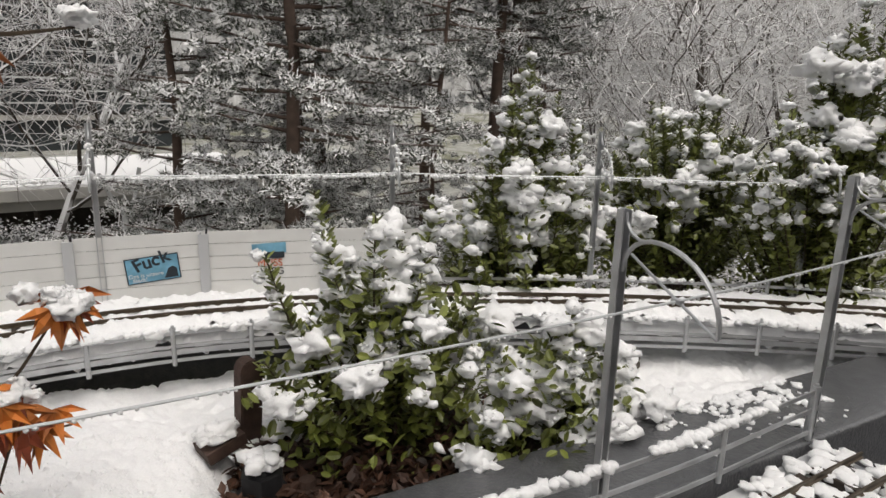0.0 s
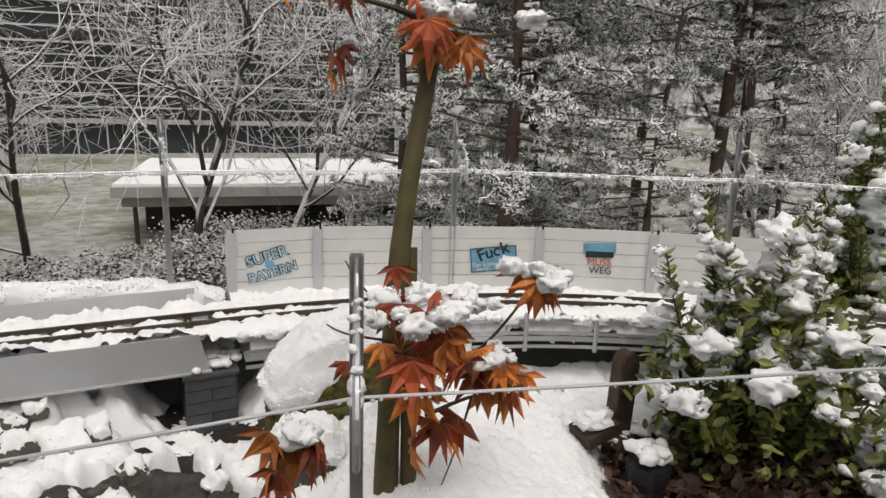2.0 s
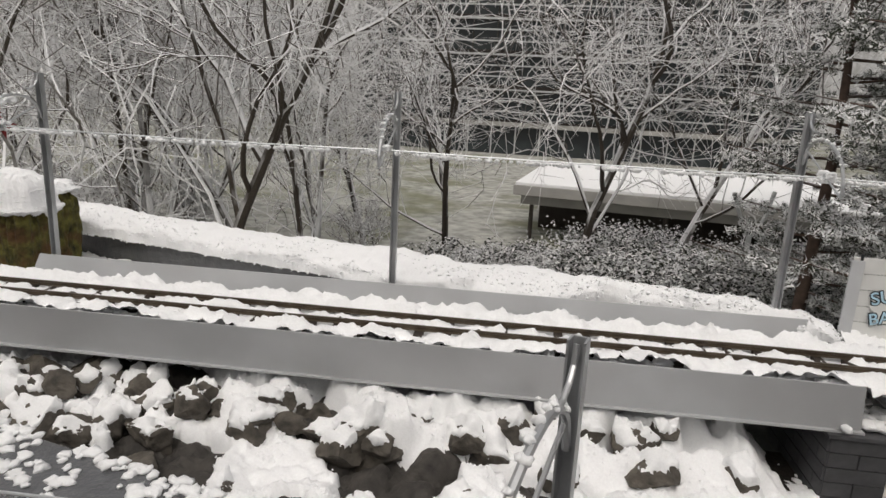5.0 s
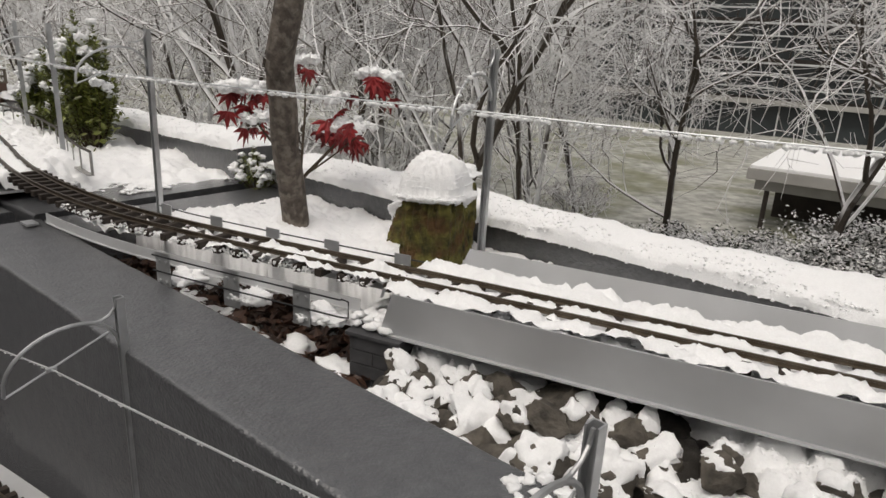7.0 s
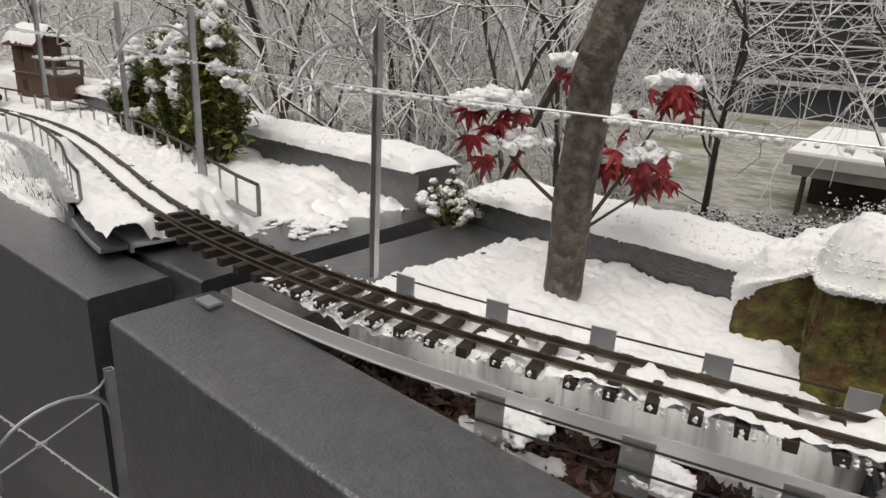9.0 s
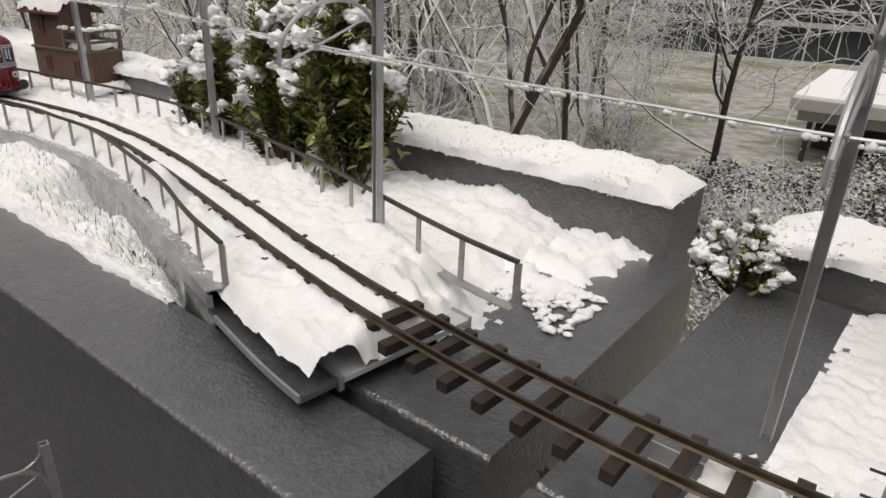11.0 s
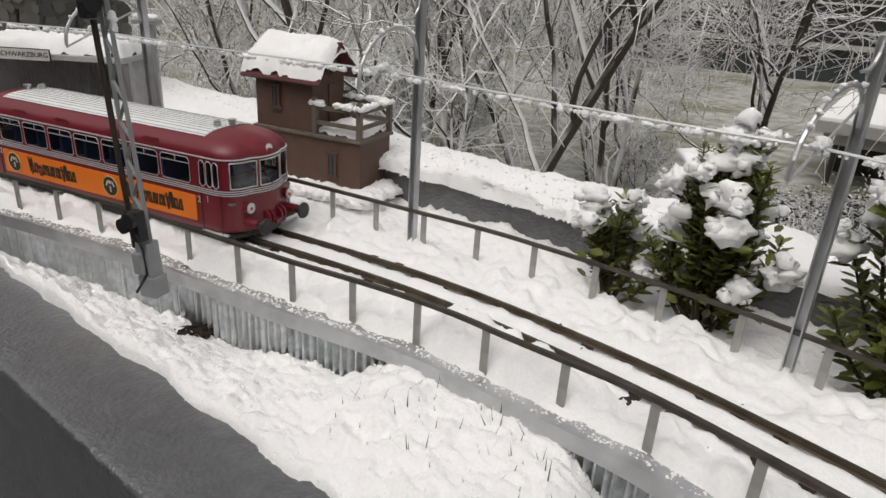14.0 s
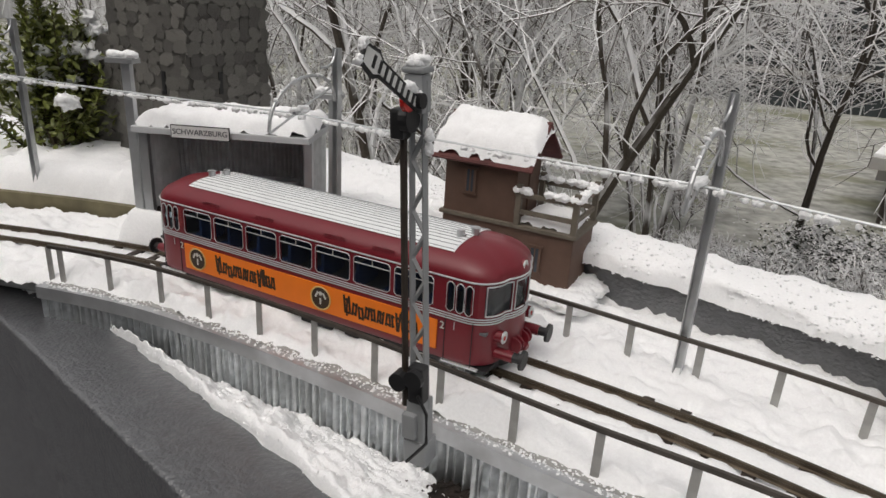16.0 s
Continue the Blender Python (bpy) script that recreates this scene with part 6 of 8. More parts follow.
def semaphore():
    x, y, zb = -3.429, 0.358, 0.014
    sg = thing("semaphore_signal", (x, y, zb), "grey lattice semaphore signal with a raised black-and-white arm", "signal")
    H = 0.343
    bm = B()
    box(bm, (x, y, zb + 0.004), (0.024, 0.022, 0.026), None, 0.002)
    box(bm, (x, y, zb + 0.036), (0.019, 0.018, 0.046), None, 0.002)
    box(bm, (x - 0.004, y - 0.011, zb + 0.034), (0.014, 0.008, 0.026), None, 0.002)
    part("base_block", bm, SIGREY, sg)
    zt = zb + H
    for sx in (-1, 1):
        bm = B()
        m = 0.012
        rod(bm, (x + sx * 0.0072, y, zb + 0.05), (x + sx * 0.0056, y, zt), 0.0034, 0.0030, 4)
        part("mast_leg", bm, SIGREY, sg)
    bm = B()
    n = 12
    for k in range(n):
        za, zc = zb + 0.07 + (H - 0.09) * k / n, zb + 0.07 + (H - 0.09) * (k + 1) / n
        wa = 0.0072 - 0.0016 * k / n
        s0 = 1 if k % 2 else -1
        rod(bm, (x + s0 * wa, y, za), (x - s0 * wa, y, zc), 0.0024, n=4)
    part("lattice", bm, SIGREY, sg)
    bm = B()
    box(bm, (x, y, zt - 0.010), (0.016, 0.015, 0.030), None, 0.002)
    box(bm, (x, y, zt + 0.008), (0.020, 0.018, 0.005), None, 0.002)
    part("cap", bm, SIGREY, sg)
    bm = B()
    rod(bm, (x - 0.0108, y - 0.007, zb + 0.052), (x - 0.0095, y - 0.007, zt - 0.045), 0.0031, n=8)
    part("pull_rod", bm, TIE, sg)
    bm = B()
    box(bm, (x - 0.008, y - 0.013, zt - 0.032), (0.013, 0.014, 0.024), None, 0.003)
    rod(bm, (x - 0.004, y - 0.014, zt - 0.028), (x + 0.004, y - 0.014, zt - 0.028), 0.0105, n=16)
    rod(bm, (x + 0.004, y - 0.012, zt - 0.014), (x + 0.012, y - 0.012, zt - 0.014), 0.006, n=12)
    part("lantern", bm, BLACK, sg)
    bm = B()
    rod(bm, (x + 0.002, y - 0.022, zt - 0.013), (x + 0.006, y - 0.022, zt - 0.013), 0.0085, n=18)
    part("red_spectacle", bm, REDLENS, sg)
    bm = B()
    box(bm, (x + 0.006, y - 0.012, zb + 0.082), (0.015, 0.013, 0.036), None, 0.002)
    rod(bm, (x - 0.013, y - 0.018, zb + 0.080), (x - 0.013, y - 0.004, zb + 0.080), 0.009, n=14)
    rod(bm, (x + 0.008, y - 0.026, zb + 0.092), (x + 0.008, y - 0.020, zb + 0.092), 0.009, n=14)
    part("drive_box", bm, BLACK, sg)
    bm = B()
    pipe(bm, [(x + 0.010, y - 0.02, zb + 0.075), (x + 0.020, y - 0.022, zb + 0.06), (x + 0.020, y - 0.022, zb + 0.03), (x, y - 0.024, zb + 0.004)], 0.0016, 6)
    part("cable", bm, BLACK, sg)
    # arm, raised to the upper left
    ax = Vector((0, -0.855, 0.518))
    m = Matrix(((0, 0, 1, x + 0.006), (ax.y, -ax.z, 0, y - 0.014), (ax.z, ax.y, 0, zt - 0.016), (0, 0, 0, 1)))
    bm = B()
    extrude_outline(bm, [(0, -0.0055), (0.056, -0.0065), (0.062, -0.0105), (0.080, -0.0075), (0.080, 0.0075), (0.062, 0.0105), (0.056, 0.0065), (0, 0.0055)], m, 0.0018)
    arm = part("signal_arm", bm, BLACK, sg, "black-edged white signal arm")
    bm = B()
    extrude_outline(bm, [(0.003, -0.0036), (0.056, -0.0042), (0.063, -0.0075), (0.077, -0.0055), (0.077, 0.0055), (0.063, 0.0075), (0.056, 0.0042), (0.003, 0.0036)], m @ Matrix.Translation((0, 0, 0.0018)), 0.0006)
    part("white_field", bm, WHITE, arm)
    for k in range(8):
        bm = B()
        box(bm, m @ Vector((0.009 + k * 0.0082, 0, 0.0026)), (0.0030, 0.009, 0.0006), m.to_3x3().to_4x4())
        part("cross_bar", bm, BLACK, arm)
    bm = B()
    rngs = random.Random(2)
    for k in range(14):
        blob(bm, (x + rngs.uniform(-0.005, 0.005), y + rngs.uniform(-0.005, 0.005), zt + rngs.uniform(0.011, 0.017)), rngs.uniform(0.0025, 0.005), 0.8, 0.4, 1, rngs)
    for k in range(10):
        q = m @ Vector((rngs.uniform(0.0, 0.02), -0.007, 0.0))
        blob(bm, q, rngs.uniform(0.003, 0.006), 0.8, 0.4, 1, rngs)
        blob(bm, m @ Vector((0.080, rngs.uniform(-0.008, 0.008), 0)), rngs.uniform(0.002, 0.0035), 0.8, 0.4, 1, rngs)
        blob(bm, (x + 0.010, y, zt - 0.05 + rngs.uniform(-0.012, 0.012)), rngs.uniform(0.002, 0.004), 1.0, 0.4, 1, rngs)
    part("snow", bm, SNOW, sg, "snow caught on signal cap and arm", smooth=True, kind="stuff")
    # the mast stands a little out of plumb
    sg.rotation_euler = Matrix.Rotation(math.radians(2.9), 4, Vector((0.45, -0.89, 0))).to_euler()


semaphore()
rng = random.Random(52)
# dark lumps below the signal: bare earth, and shaded holes painted as soil
bm = B()
for x, y, n, sp in ((-3.452, 0.385, 16, 0.026), (-3.489, 0.356, 14, 0.020), (-3.420, 0.388, 14, 0.022), (-3.412, 0.415, 9, 0.014), (-3.565, 0.372, 9, 0.010)):
    for _ in range(n):
        px, py = x + rng.uniform(-sp, sp), y + rng.uniform(-0.4, 0.4) * sp
        t = max(0.15, min(1.0, (py - 0.20) / 0.18))
        blob(bm, (px, py, bed2_z(px, t, py) + 0.002), rng.uniform(0.005, 0.011), 0.45, 0.8, 3, rng)
tagged(part("soil_and_hollows", bm, SOIL, smooth=True), "dark lumps for bare earth and shaded hollows in the snow", "soil", kind="stuff")

def ribs(bm, pts, out, z0, z1, pitch=0.0075, depth=0.0022):
    """A corrugated sheet standing along points."""
    cols, run = [], 0.0
    for i, p in enumerate(pts):
        run += (p - pts[i - 1]).length if i else 0.0
        q = p + out * depth * math.sin(run / pitch * 2 * math.pi)
        cols.append([bm.verts.new((q.x, q.y, z)) for z in (z0, z1)])
    for a, b in zip(cols, cols[1:]):
        bm.faces.new((a[0], b[0], b[1], a[1]))


def shelter():
    """Open-fronted halt shelter with snow on a flat roof."""
    A, Bp = Vector((-4.085, 0.590, 0)), Vector((-3.845, 0.700, 0))
    d = (Bp - A).normalized()
    n = Vector((-d.y, d.x, 0))
    ang = math.atan2(d.y, d.x)
    rot = Matrix.Rotation(ang, 4, "Z")
    L = (Bp - A).length
    D = 0.11
    z0, zt = 0.064, 0.205
    sh = thing("halt_shelter", A.lerp(Bp, 0.5) + n * (D / 2) + Vector((0, 0, z0)), "grey corrugated halt shelter under a thick snow roof", "shelter")

    def P(a, b, z):
        q = A + d * a + n * b
        return Vector((q.x, q.y, z))
    bm = B()
    box(bm, P(L / 2, D / 2 - 0.008, zt), (L + 0.015, D + 0.035, 0.010), rot, 0.001)
    part("roof", bm, ALU_PLATE, sh)
    bm = B()
    ribs(bm, [P(L * k / 200, D, 0) for k in range(201)], n, z0, zt)
    part("back_wall", bm, ZINCDULL, sh, smooth=True)
    for a in (0.0, L):
        bm = B()
        ribs(bm, [P(a, D * k / 90, 0) for k in range(91)], d, z0, zt - 0.005)
        part("side_wall", bm, ZINCDULL, sh, smooth=True)
        bm = B()
        box(bm, P(a, 0, (z0 + zt) / 2), (0.014, 0.010, zt - z0), rot, 0.001)
        part("front_post", bm, ALU, sh)
    bm = B()
    ribs(bm, [P(L - 0.052 + k * 0.0012, 0.002, 0) for k in range(42)], n, z0, zt - 0.08)
    part("front_screen", bm, ZINC, sh, smooth=True)
    bm = B()
    box(bm, P(L * 0.55, D - 0.02, z0 + 0.045), (L * 0.6, 0.03, 0.006), rot, 0.001)
    part("bench", bm, ALU_PLATE, sh)
    bm = B()
    box(bm, P(L * 0.5, D / 2, z0 + 0.002), (L, D, 0.004), rot)
    part("floor_slab", bm, SOIL, sh)
    m = Matrix.Translation(P(L * 0.40, -0.031, zt + 0.003)) @ rot @ Matrix.Rotation(math.pi / 2, 4, "X")
    bm = B()
    box(bm, (0, 0, 0), (0.092, 0.021, 0.002), None, 0.0005)
    bmesh.ops.transform(bm, matrix=m, verts=bm.verts)
    nb = part("name_board", bm, BLACK, sh, "white station name board lettered SCHWARZBURG")
    bm = B()
    box(bm, (0, 0, 0.0012), (0.089, 0.018, 0.001))
    bmesh.ops.transform(bm, matrix=m, verts=bm.verts)
    part("board_face", bm, WHITE, nb)
    text("lettering", "SCHWARZBURG", 0.0115, m @ Matrix.Translation((0, 0, 0.002)), SIGNDARK, nb, 0.0002)
    bm = B()
    rngs = random.Random(3)

    heap(bm, lambda u, v: P(u, v, 0), -0.002, L + 0.006, -0.020, D + 0.008, lambda u, v: zt + 0.006, 0.027, 0.005, 8.0)
    part("snow", bm, SNOW, sh, "smooth thick snow on the roof", smooth=True)
    # snow banked up against the open front
    bm = B()
    heap(bm, lambda u, v: P(u, v, 0), -0.06, L + 0.03, -0.046, 0.012, lambda u, v: 0.024 + 0.055 * max(-1.0, min(0.0, (v + 0.020) / 0.026)) + 0.05 * max(-1.0, min(0.0, (u + 0.025) / 0.035)), 0.048, 0.006, 14.0)
    solo("snow_drift", bm, SNOW, "snow banked up before the halt shelter", "snow", kind="stuff", smooth=True)
    # small waste bin
    bm = B()
    rod(bm, P(L - 0.035, 0.035, z0 + 0.004), P(L - 0.035, 0.035, z0 + 0.038), 0.011, 0.0125, 12)
    solo("waste_bin", bm, REDLENS, "small red bin inside the halt shelter", "bin", smooth=True)
    # lamp posts beside it
    for a, b, ht in ((-0.022, 0.01, 0.300), (L + 0.028, 0.05, 0.262)):
        q = P(a, b, z0)
        lp = thing("platform_lamp", q, "grey platform lamp post with a snow-capped flat head", "lamp post", "platform lamps")
        bm = B()
        box(bm, q + Vector((0, 0, (ht - z0) / 2)), (0.014, 0.012, ht - z0), rot, 0.001)
        part("post", bm, ALU, lp)
        bm = B()
        box(bm, q + Vector((0, 0, ht - z0 + 0.004)) - d * 0.006, (0.044, 0.026, 0.008), rot, 0.001)
        part("head", bm, ALU, lp)
        bm = B()
        for _ in range(12):
            blob(bm, q + d * rngs.uniform(-0.02, 0.012) + Vector((0, 0, ht - z0 + 0.012)), rngs.uniform(0.006, 0.010), 0.7, 0.4, 1, rngs)
        part("snow", bm, SNOW, lp, smooth=True, kind="stuff")


shelter()


def picket(pts, h, label):
    fc = thing("picket_screen", pts[0], label, "picket fence")
    for a, b in zip(pts, pts[1:]):
        a, b = Vector(a), Vector(b)
        n = int((b - a).length / 0.008)
        for k in range(n + 1):
            p = a.lerp(b, k / n)
            bm = B()
            rod(bm, p, p + Vector((0, 0, h)), 0.0022, n=5)
            part("picket", bm, ALU, fc)
        bm = B()
        rod(bm, a + Vector((0, 0, h)), b + Vector((0, 0, h)), 0.003, n=6)
        part("rail", bm, ALU, fc)


picket([(-3.86, 0.668, 0.0), (-3.80, 0.675, 0.0), (-3.775, 0.715, 0.0)], 0.052, "small grey picket screen at the platform end")


STONES = []


def lay_stones(parent, faces, h, seed):
    """Rubble facing: irregular stones set a little proud of a core."""
    rngs = random.Random(seed)
    if not STONES:
        for k in range(12):
            mb = B()
            n = rngs.randint(5, 7)
            ol = [(math.cos(2 * math.pi * i / n + 0.3) * rngs.uniform(0.50, 0.60), math.sin(2 * math.pi * i / n + 0.3) * rngs.uniform(0.50, 0.60)) for i in range(n)]
            extrude_outline(mb, ol, Matrix.Identity(4), 1.0)
            me = bpy.data.meshes.new("stone")
            mb.to_mesh(me)
            mb.free()
            me.materials.append(STONEGREY)
            STONES.append(me)
    for ox, oy, rz, ln, slit_at in faces:
        z = 0.02
        row = 0
        while z < h - 0.008:
            a = -ln / 2 + (0.012 if row % 2 else 0.0)
            while a < ln / 2 - 0.008:
                s = rngs.uniform(0.022, 0.042)
                mid_a = min(a + s / 2, ln / 2 - 0.010)
                if slit_at is None or abs(mid_a - slit_at) > 0.012 or abs(z - 0.229) > 0.028:
                    ob = new("stone", STONES[rngs.randint(0, 11)])
                    ob.parent = parent
                    px, py = (ox + mid_a, oy) if rz == 0 else (ox, oy + mid_a)
                    ob.matrix_basis = (pose(px, py, z + rngs.uniform(-0.004, 0.004), 90, 0, rz) @ Matrix.Rotation(rngs.uniform(-0.4, 0.4), 4, "Z")
                                       @ Matrix.Diagonal((s * 1.08, rngs.uniform(0.0245, 0.0285), rngs.uniform(0.0018, 0.0036), 1)))
                a += s
            z += 0.0235
            row += 1


def stone_tower():
    """Rubble-stone model tower."""
    cx, cy = -4.395, 0.965
    tw = thing("stone_tower", (cx, cy, 0.0), "dark grey rubble-stone model tower with slit windows", "tower")
    w, dp, h = 0.23, 0.23, 0.62
    bm = B()
    box(bm, (cx, cy, h / 2), (w - 0.001, dp - 0.001, h))
    part("core", bm, TOWERJOINT, tw)
    lay_stones(tw, ((0, -dp / 2, 0, w, 0.047), (w / 2, 0, 90, dp, -0.027)), h, 6)
    bm = B()
    box(bm, (cx + 0.047, cy - dp / 2, 0.229), (0.010, 0.004, 0.046))
    part("slit_window", bm, BLACK, tw)
    bm = B()
    box(bm, (cx + w / 2, cy - 0.027, 0.229), (0.004, 0.010, 0.046))
    part("slit_window", bm, BLACK, tw)
    wing = thing("low_stone_wing", (-4.68, 0.93, 0.0), "dark stone wing beside the model tower", "tower")
    bm = B()
    box(bm, (-4.68, 0.93, 0.15), (0.30, 0.12, 0.32), None, 0.004)
    part("core", bm, TOWERJOINT, wing)
    lay_stones(wing, ((0, -0.0605, 0, 0.30, None), (0.1505, 0, 90, 0.12, None)), 0.31, 9)


stone_tower()
for xa, xb in ((-4.58, -4.06), (-4.05, -3.66)):
    bm = B()
    sweep(bm, line_range(xa, xb, lambda x: far_off(x) + 0.026, 0.0, 2), [(-0.006, 0.040), (0.006, 0.040), (0.006, -0.016), (-0.006, -0.016)])
    solo("platform_edge", bm, PLANKOLIVE, "mossy wooden plank edging the snowy platform", "plank", "platform planks")
bm = B()
sheet(bm, -5.2, -3.70, 0.66, 0.95, 0.012, lambda x, y, p: 0.056 + 0.014 * fbm(x * 7, y * 7, 2.2) + 0.003 * fbm(x * 70, y * 70) - 0.05 * max(0, 0.03 - (y - 0.66)) / 0.03 - 0.05 * max(0, x + 3.80) / 0.1)
tagged(part("snow_cover", bm, SNOW, smooth=True), "deep snow on the halt's platform", "snow", kind="stuff")


# ---- rocks, stumps, iron pieces ----
def stone(name, c, size, material, label, seed, squash=(1, 1, 1), snow=0.0, cat="rock", rough=0.45, cuts=11, cap_thick=0.0):
    """A broken stone: a lump cut by planes, with snow on top where it has some."""
    rng = random.Random(seed)
    bm = B()
    pts, faces = ico(5 if size > 0.05 else 4)
    planes = [(Vector((rng.uniform(-1, 1), rng.uniform(-1, 1), rng.uniform(-0.7, 1))).normalized(), rng.uniform(0.48, 0.80)) for _ in range(cuts)]
    off = Vector((rng.uniform(0, 50), 0, 0))
    rot = Euler((rng.uniform(-0.3, 0.3), rng.uniform(-0.3, 0.3), rng.uniform(0, 6.28))).to_matrix()
    vs, body = [], []
    for v in pts:
        p = v.copy()
        for n, dd in planes:
            e = p.dot(n) - dd
            if e > 0:
                p -= n * e
        p *= 1 + rough * 0.16 * noise.noise(p * 2.4 + off) + 0.09 * noise.noise(p * 5 + off) + 0.06 * noise.noise(p * 12 + off)
        p = rot @ p
        q = Vector((p.x * squash[0], p.y * squash[1], p.z * squash[2])) * size + Vector(c)
        vs.append(bm.verts.new(q))
        body.append(q.copy())
    for f in faces:
        bm.faces.new([vs[i] for i in f])
    grp = "rocks of the planter" if cat == "rock" else ""
    if not snow:
        return solo(name, bm, material, label, cat, grp, smooth=True)
    st = thing(name, (c[0], c[1], c[2] - size * squash[2] * 0.8), label, cat, grp)
    part("stone_body", bm, material, st, smooth=True)
    bm = B()
    cap = {}
    thick = cap_thick or size * (0.05 + 0.50 * snow)
    for k, v in enumerate(pts):
        r = rot @ v
        e = r.z + 0.50 * noise.noise(Vector(body[k]) * (1.6 / size) + off) + 0.22 * noise.noise(Vector(body[k]) * (5.0 / size) + off) - (0.48 - 0.70 * snow)
        w = max(0.0, min(1.0, e / 0.45)) ** 0.6
        if w > 0:
            p = Vector(body[k])
            cap[k] = p + r * thick * 0.55 * w + Vector((0, 0, thick * w)) + (r + Vector((0, 0, 0.5))) * w * (0.22 * size * noise.noise(p * (1.7 / size)) + 0.0042 * noise.noise(p * 75) + 0.0026 * noise.noise(p * 190))
        else:
            cap[k] = Vector(body[k]) - r * 0.004
    nv = {}
    for f in faces:
        if any((cap[i] - Vector(body[i])).z > 0.0006 for i in f):
            for i in f:
                if i not in nv:
                    nv[i] = bm.verts.new(cap[i])
            bm.faces.new([nv[i] for i in f])
    if bm.verts:
        part("snow", bm, SNOW, st, "snow lying on the stone", smooth=True, kind="stuff")
    else:
        bm.free()
    return st


rng = random.Random(21)
for k in range(132):
    x = rng.uniform(-1.0, 0.34) if k < 34 or k > 95 else rng.uniform(-0.99, -0.60)
    yin = inner_y(x)
    y = rng.uniform(yin + 0.035, -0.085) if k < 96 else rng.uniform(-0.215, -0.105)
    t = (y - yin) / max(0.05, -0.1 - yin)
    big = rng.uniform(0.018, 0.034) if x > -0.55 else rng.uniform(0.022, 0.038)
    if 0.17 < x < 0.40 and y > -0.25:
        continue
    stone("rock", (x, y, rubble(x, y)[0] + rng.uniform(-0.010, 0.004) + (0.030 if k > 95 else 0.008 if k >= 34 else 0.0)), big, ROCK, "rough grey-brown rock half covered with snow", 100 + k,
          (rng.uniform(0.9, 1.35), rng.uniform(0.8, 1.1), rng.uniform(0.75, 1.05)), cuts=14, snow=rng.choice((0, 0.05, 0.15, 0.3)) if x > -0.55 else rng.choice((0, 0.02, 0.08, 0.15)))


def capped_stone(name, c, half, z0, z1, slope, material, label, seed, thick, drape, grow=1.06, ridges=0.0, lean=0.0, lump=1.0):
    """A squarish stone with a sloping top under a thick, crumbly drape of snow; drape(a) is how far it hangs down at bearing a."""
    off = Vector((seed * 3.7, seed * 1.3, 0))
    st = thing(name, (c[0], c[1], z0), label, "boulder", "mossy boulders")
    zc, hz = (z0 + z1) / 2, (z1 - z0) / 2
    pts, faces = ico(6)
    bm = B()
    vs = []
    for p in pts:
        e = (abs(p.x) ** 4.5 + abs(p.y) ** 4.5 + abs(p.z) ** 6) ** (-1 / 5.0)
        q = p * e
        k = 1 + 0.10 * noise.noise(p * 1.6 + off) + 0.06 * noise.noise(p * 4.2 + off) + 0.035 * noise.noise(p * 10 + off) + 0.016 * noise.noise(p * 26 + off)
        k += ridges * abs(noise.noise(Vector((math.atan2(p.y, p.x) * 5, seed, p.z * 0.8))))
        w = 0.5 + 0.5 * q.z
        z = zc + q.z * hz * k + slope * q.x * half[0] * w
        vs.append(bm.verts.new((c[0] + q.x * half[0] * k + lean * (z - z0), c[1] + q.y * half[1] * k, z)))
    for f in faces:
        bm.faces.new([vs[i] for i in f])
    part("stone_body", bm, material, st, smooth=True)
    bm = B()
    n, rings, sk = 150, 26, 12
    rows = []
    for j in range(rings + sk):
        row = []
        for i in range(n):
            a = 2 * math.pi * i / n
            ca, sa = math.cos(a), math.sin(a)
            R = (abs(ca) ** 3.2 + abs(sa) ** 3.2) ** (-1 / 3.2) * grow * (1 + 0.10 * noise.noise(Vector((ca * 2, sa * 2, seed))))
            r = min(1.0, (j + 0.3) / (rings - 1))
            x, y = ca * R * r * half[0], sa * R * r * half[1]
            top = z1 + 0.004 + slope * x * 0.95 - 0.10 * half[0] * max(0.0, r - 0.6)
            z = top + thick * (1 - r ** 2.3) ** 0.55 * (1 + 0.22 * lump * noise.noise(Vector((x * 18, y * 18, seed))))
            k = 1.0
            if j >= rings:
                t = (j - rings + 1) / sk
                z = top - t * drape(a) * (1 + 0.45 * noise.noise(Vector((ca * 3, sa * 3, seed + 4)))) 
                k = 1 + 0.10 * math.sin(math.pi * min(1.0, t * 1.25)) - 0.22 * max(0.0, t - 0.7)
            g = Vector((x * k, y * k, z))
            d = 0.0060 * lump * noise.noise(g * 30 + off) + 0.0036 * lump * noise.noise(g * 75 + off) + 0.0024 * noise.noise(g * 170 + off)
            row.append(bm.verts.new((c[0] + x * k + ca * d + lean * (z - z0), c[1] + y * k + sa * d, z + d)))
        rows.append(row)
    for ra, rb in zip(rows, rows[1:]):
        for i in range(n):
            bm.faces.new((ra[i], ra[(i + 1) % n], rb[(i + 1) % n], rb[i]))
    crust = [v.co.copy() for row in rows[rings - 5:] for v in row]
    bm.faces.new(rows[0])
    bmesh.ops.recalc_face_normals(bm, faces=bm.faces)
    part("snow", bm, SNOW, st, "thick fresh snow lying on the stone", smooth=True, kind="stuff")
    bm = B()
    rngs = random.Random(seed)
    for _ in range(1800):
        grain(bm, crust[rngs.randrange(len(crust))], rngs.uniform(0.0010, 0.0026), rngs)
    part("snow_crust", bm, SNOW, st, kind="stuff")
    return st


def toward(a, a0, width):
    """How much a bearing a looks towards a0, 0 to 1."""
    return max(0.0, 1 - abs((a - a0 + math.pi) % (2 * math.pi) - math.pi) / width)


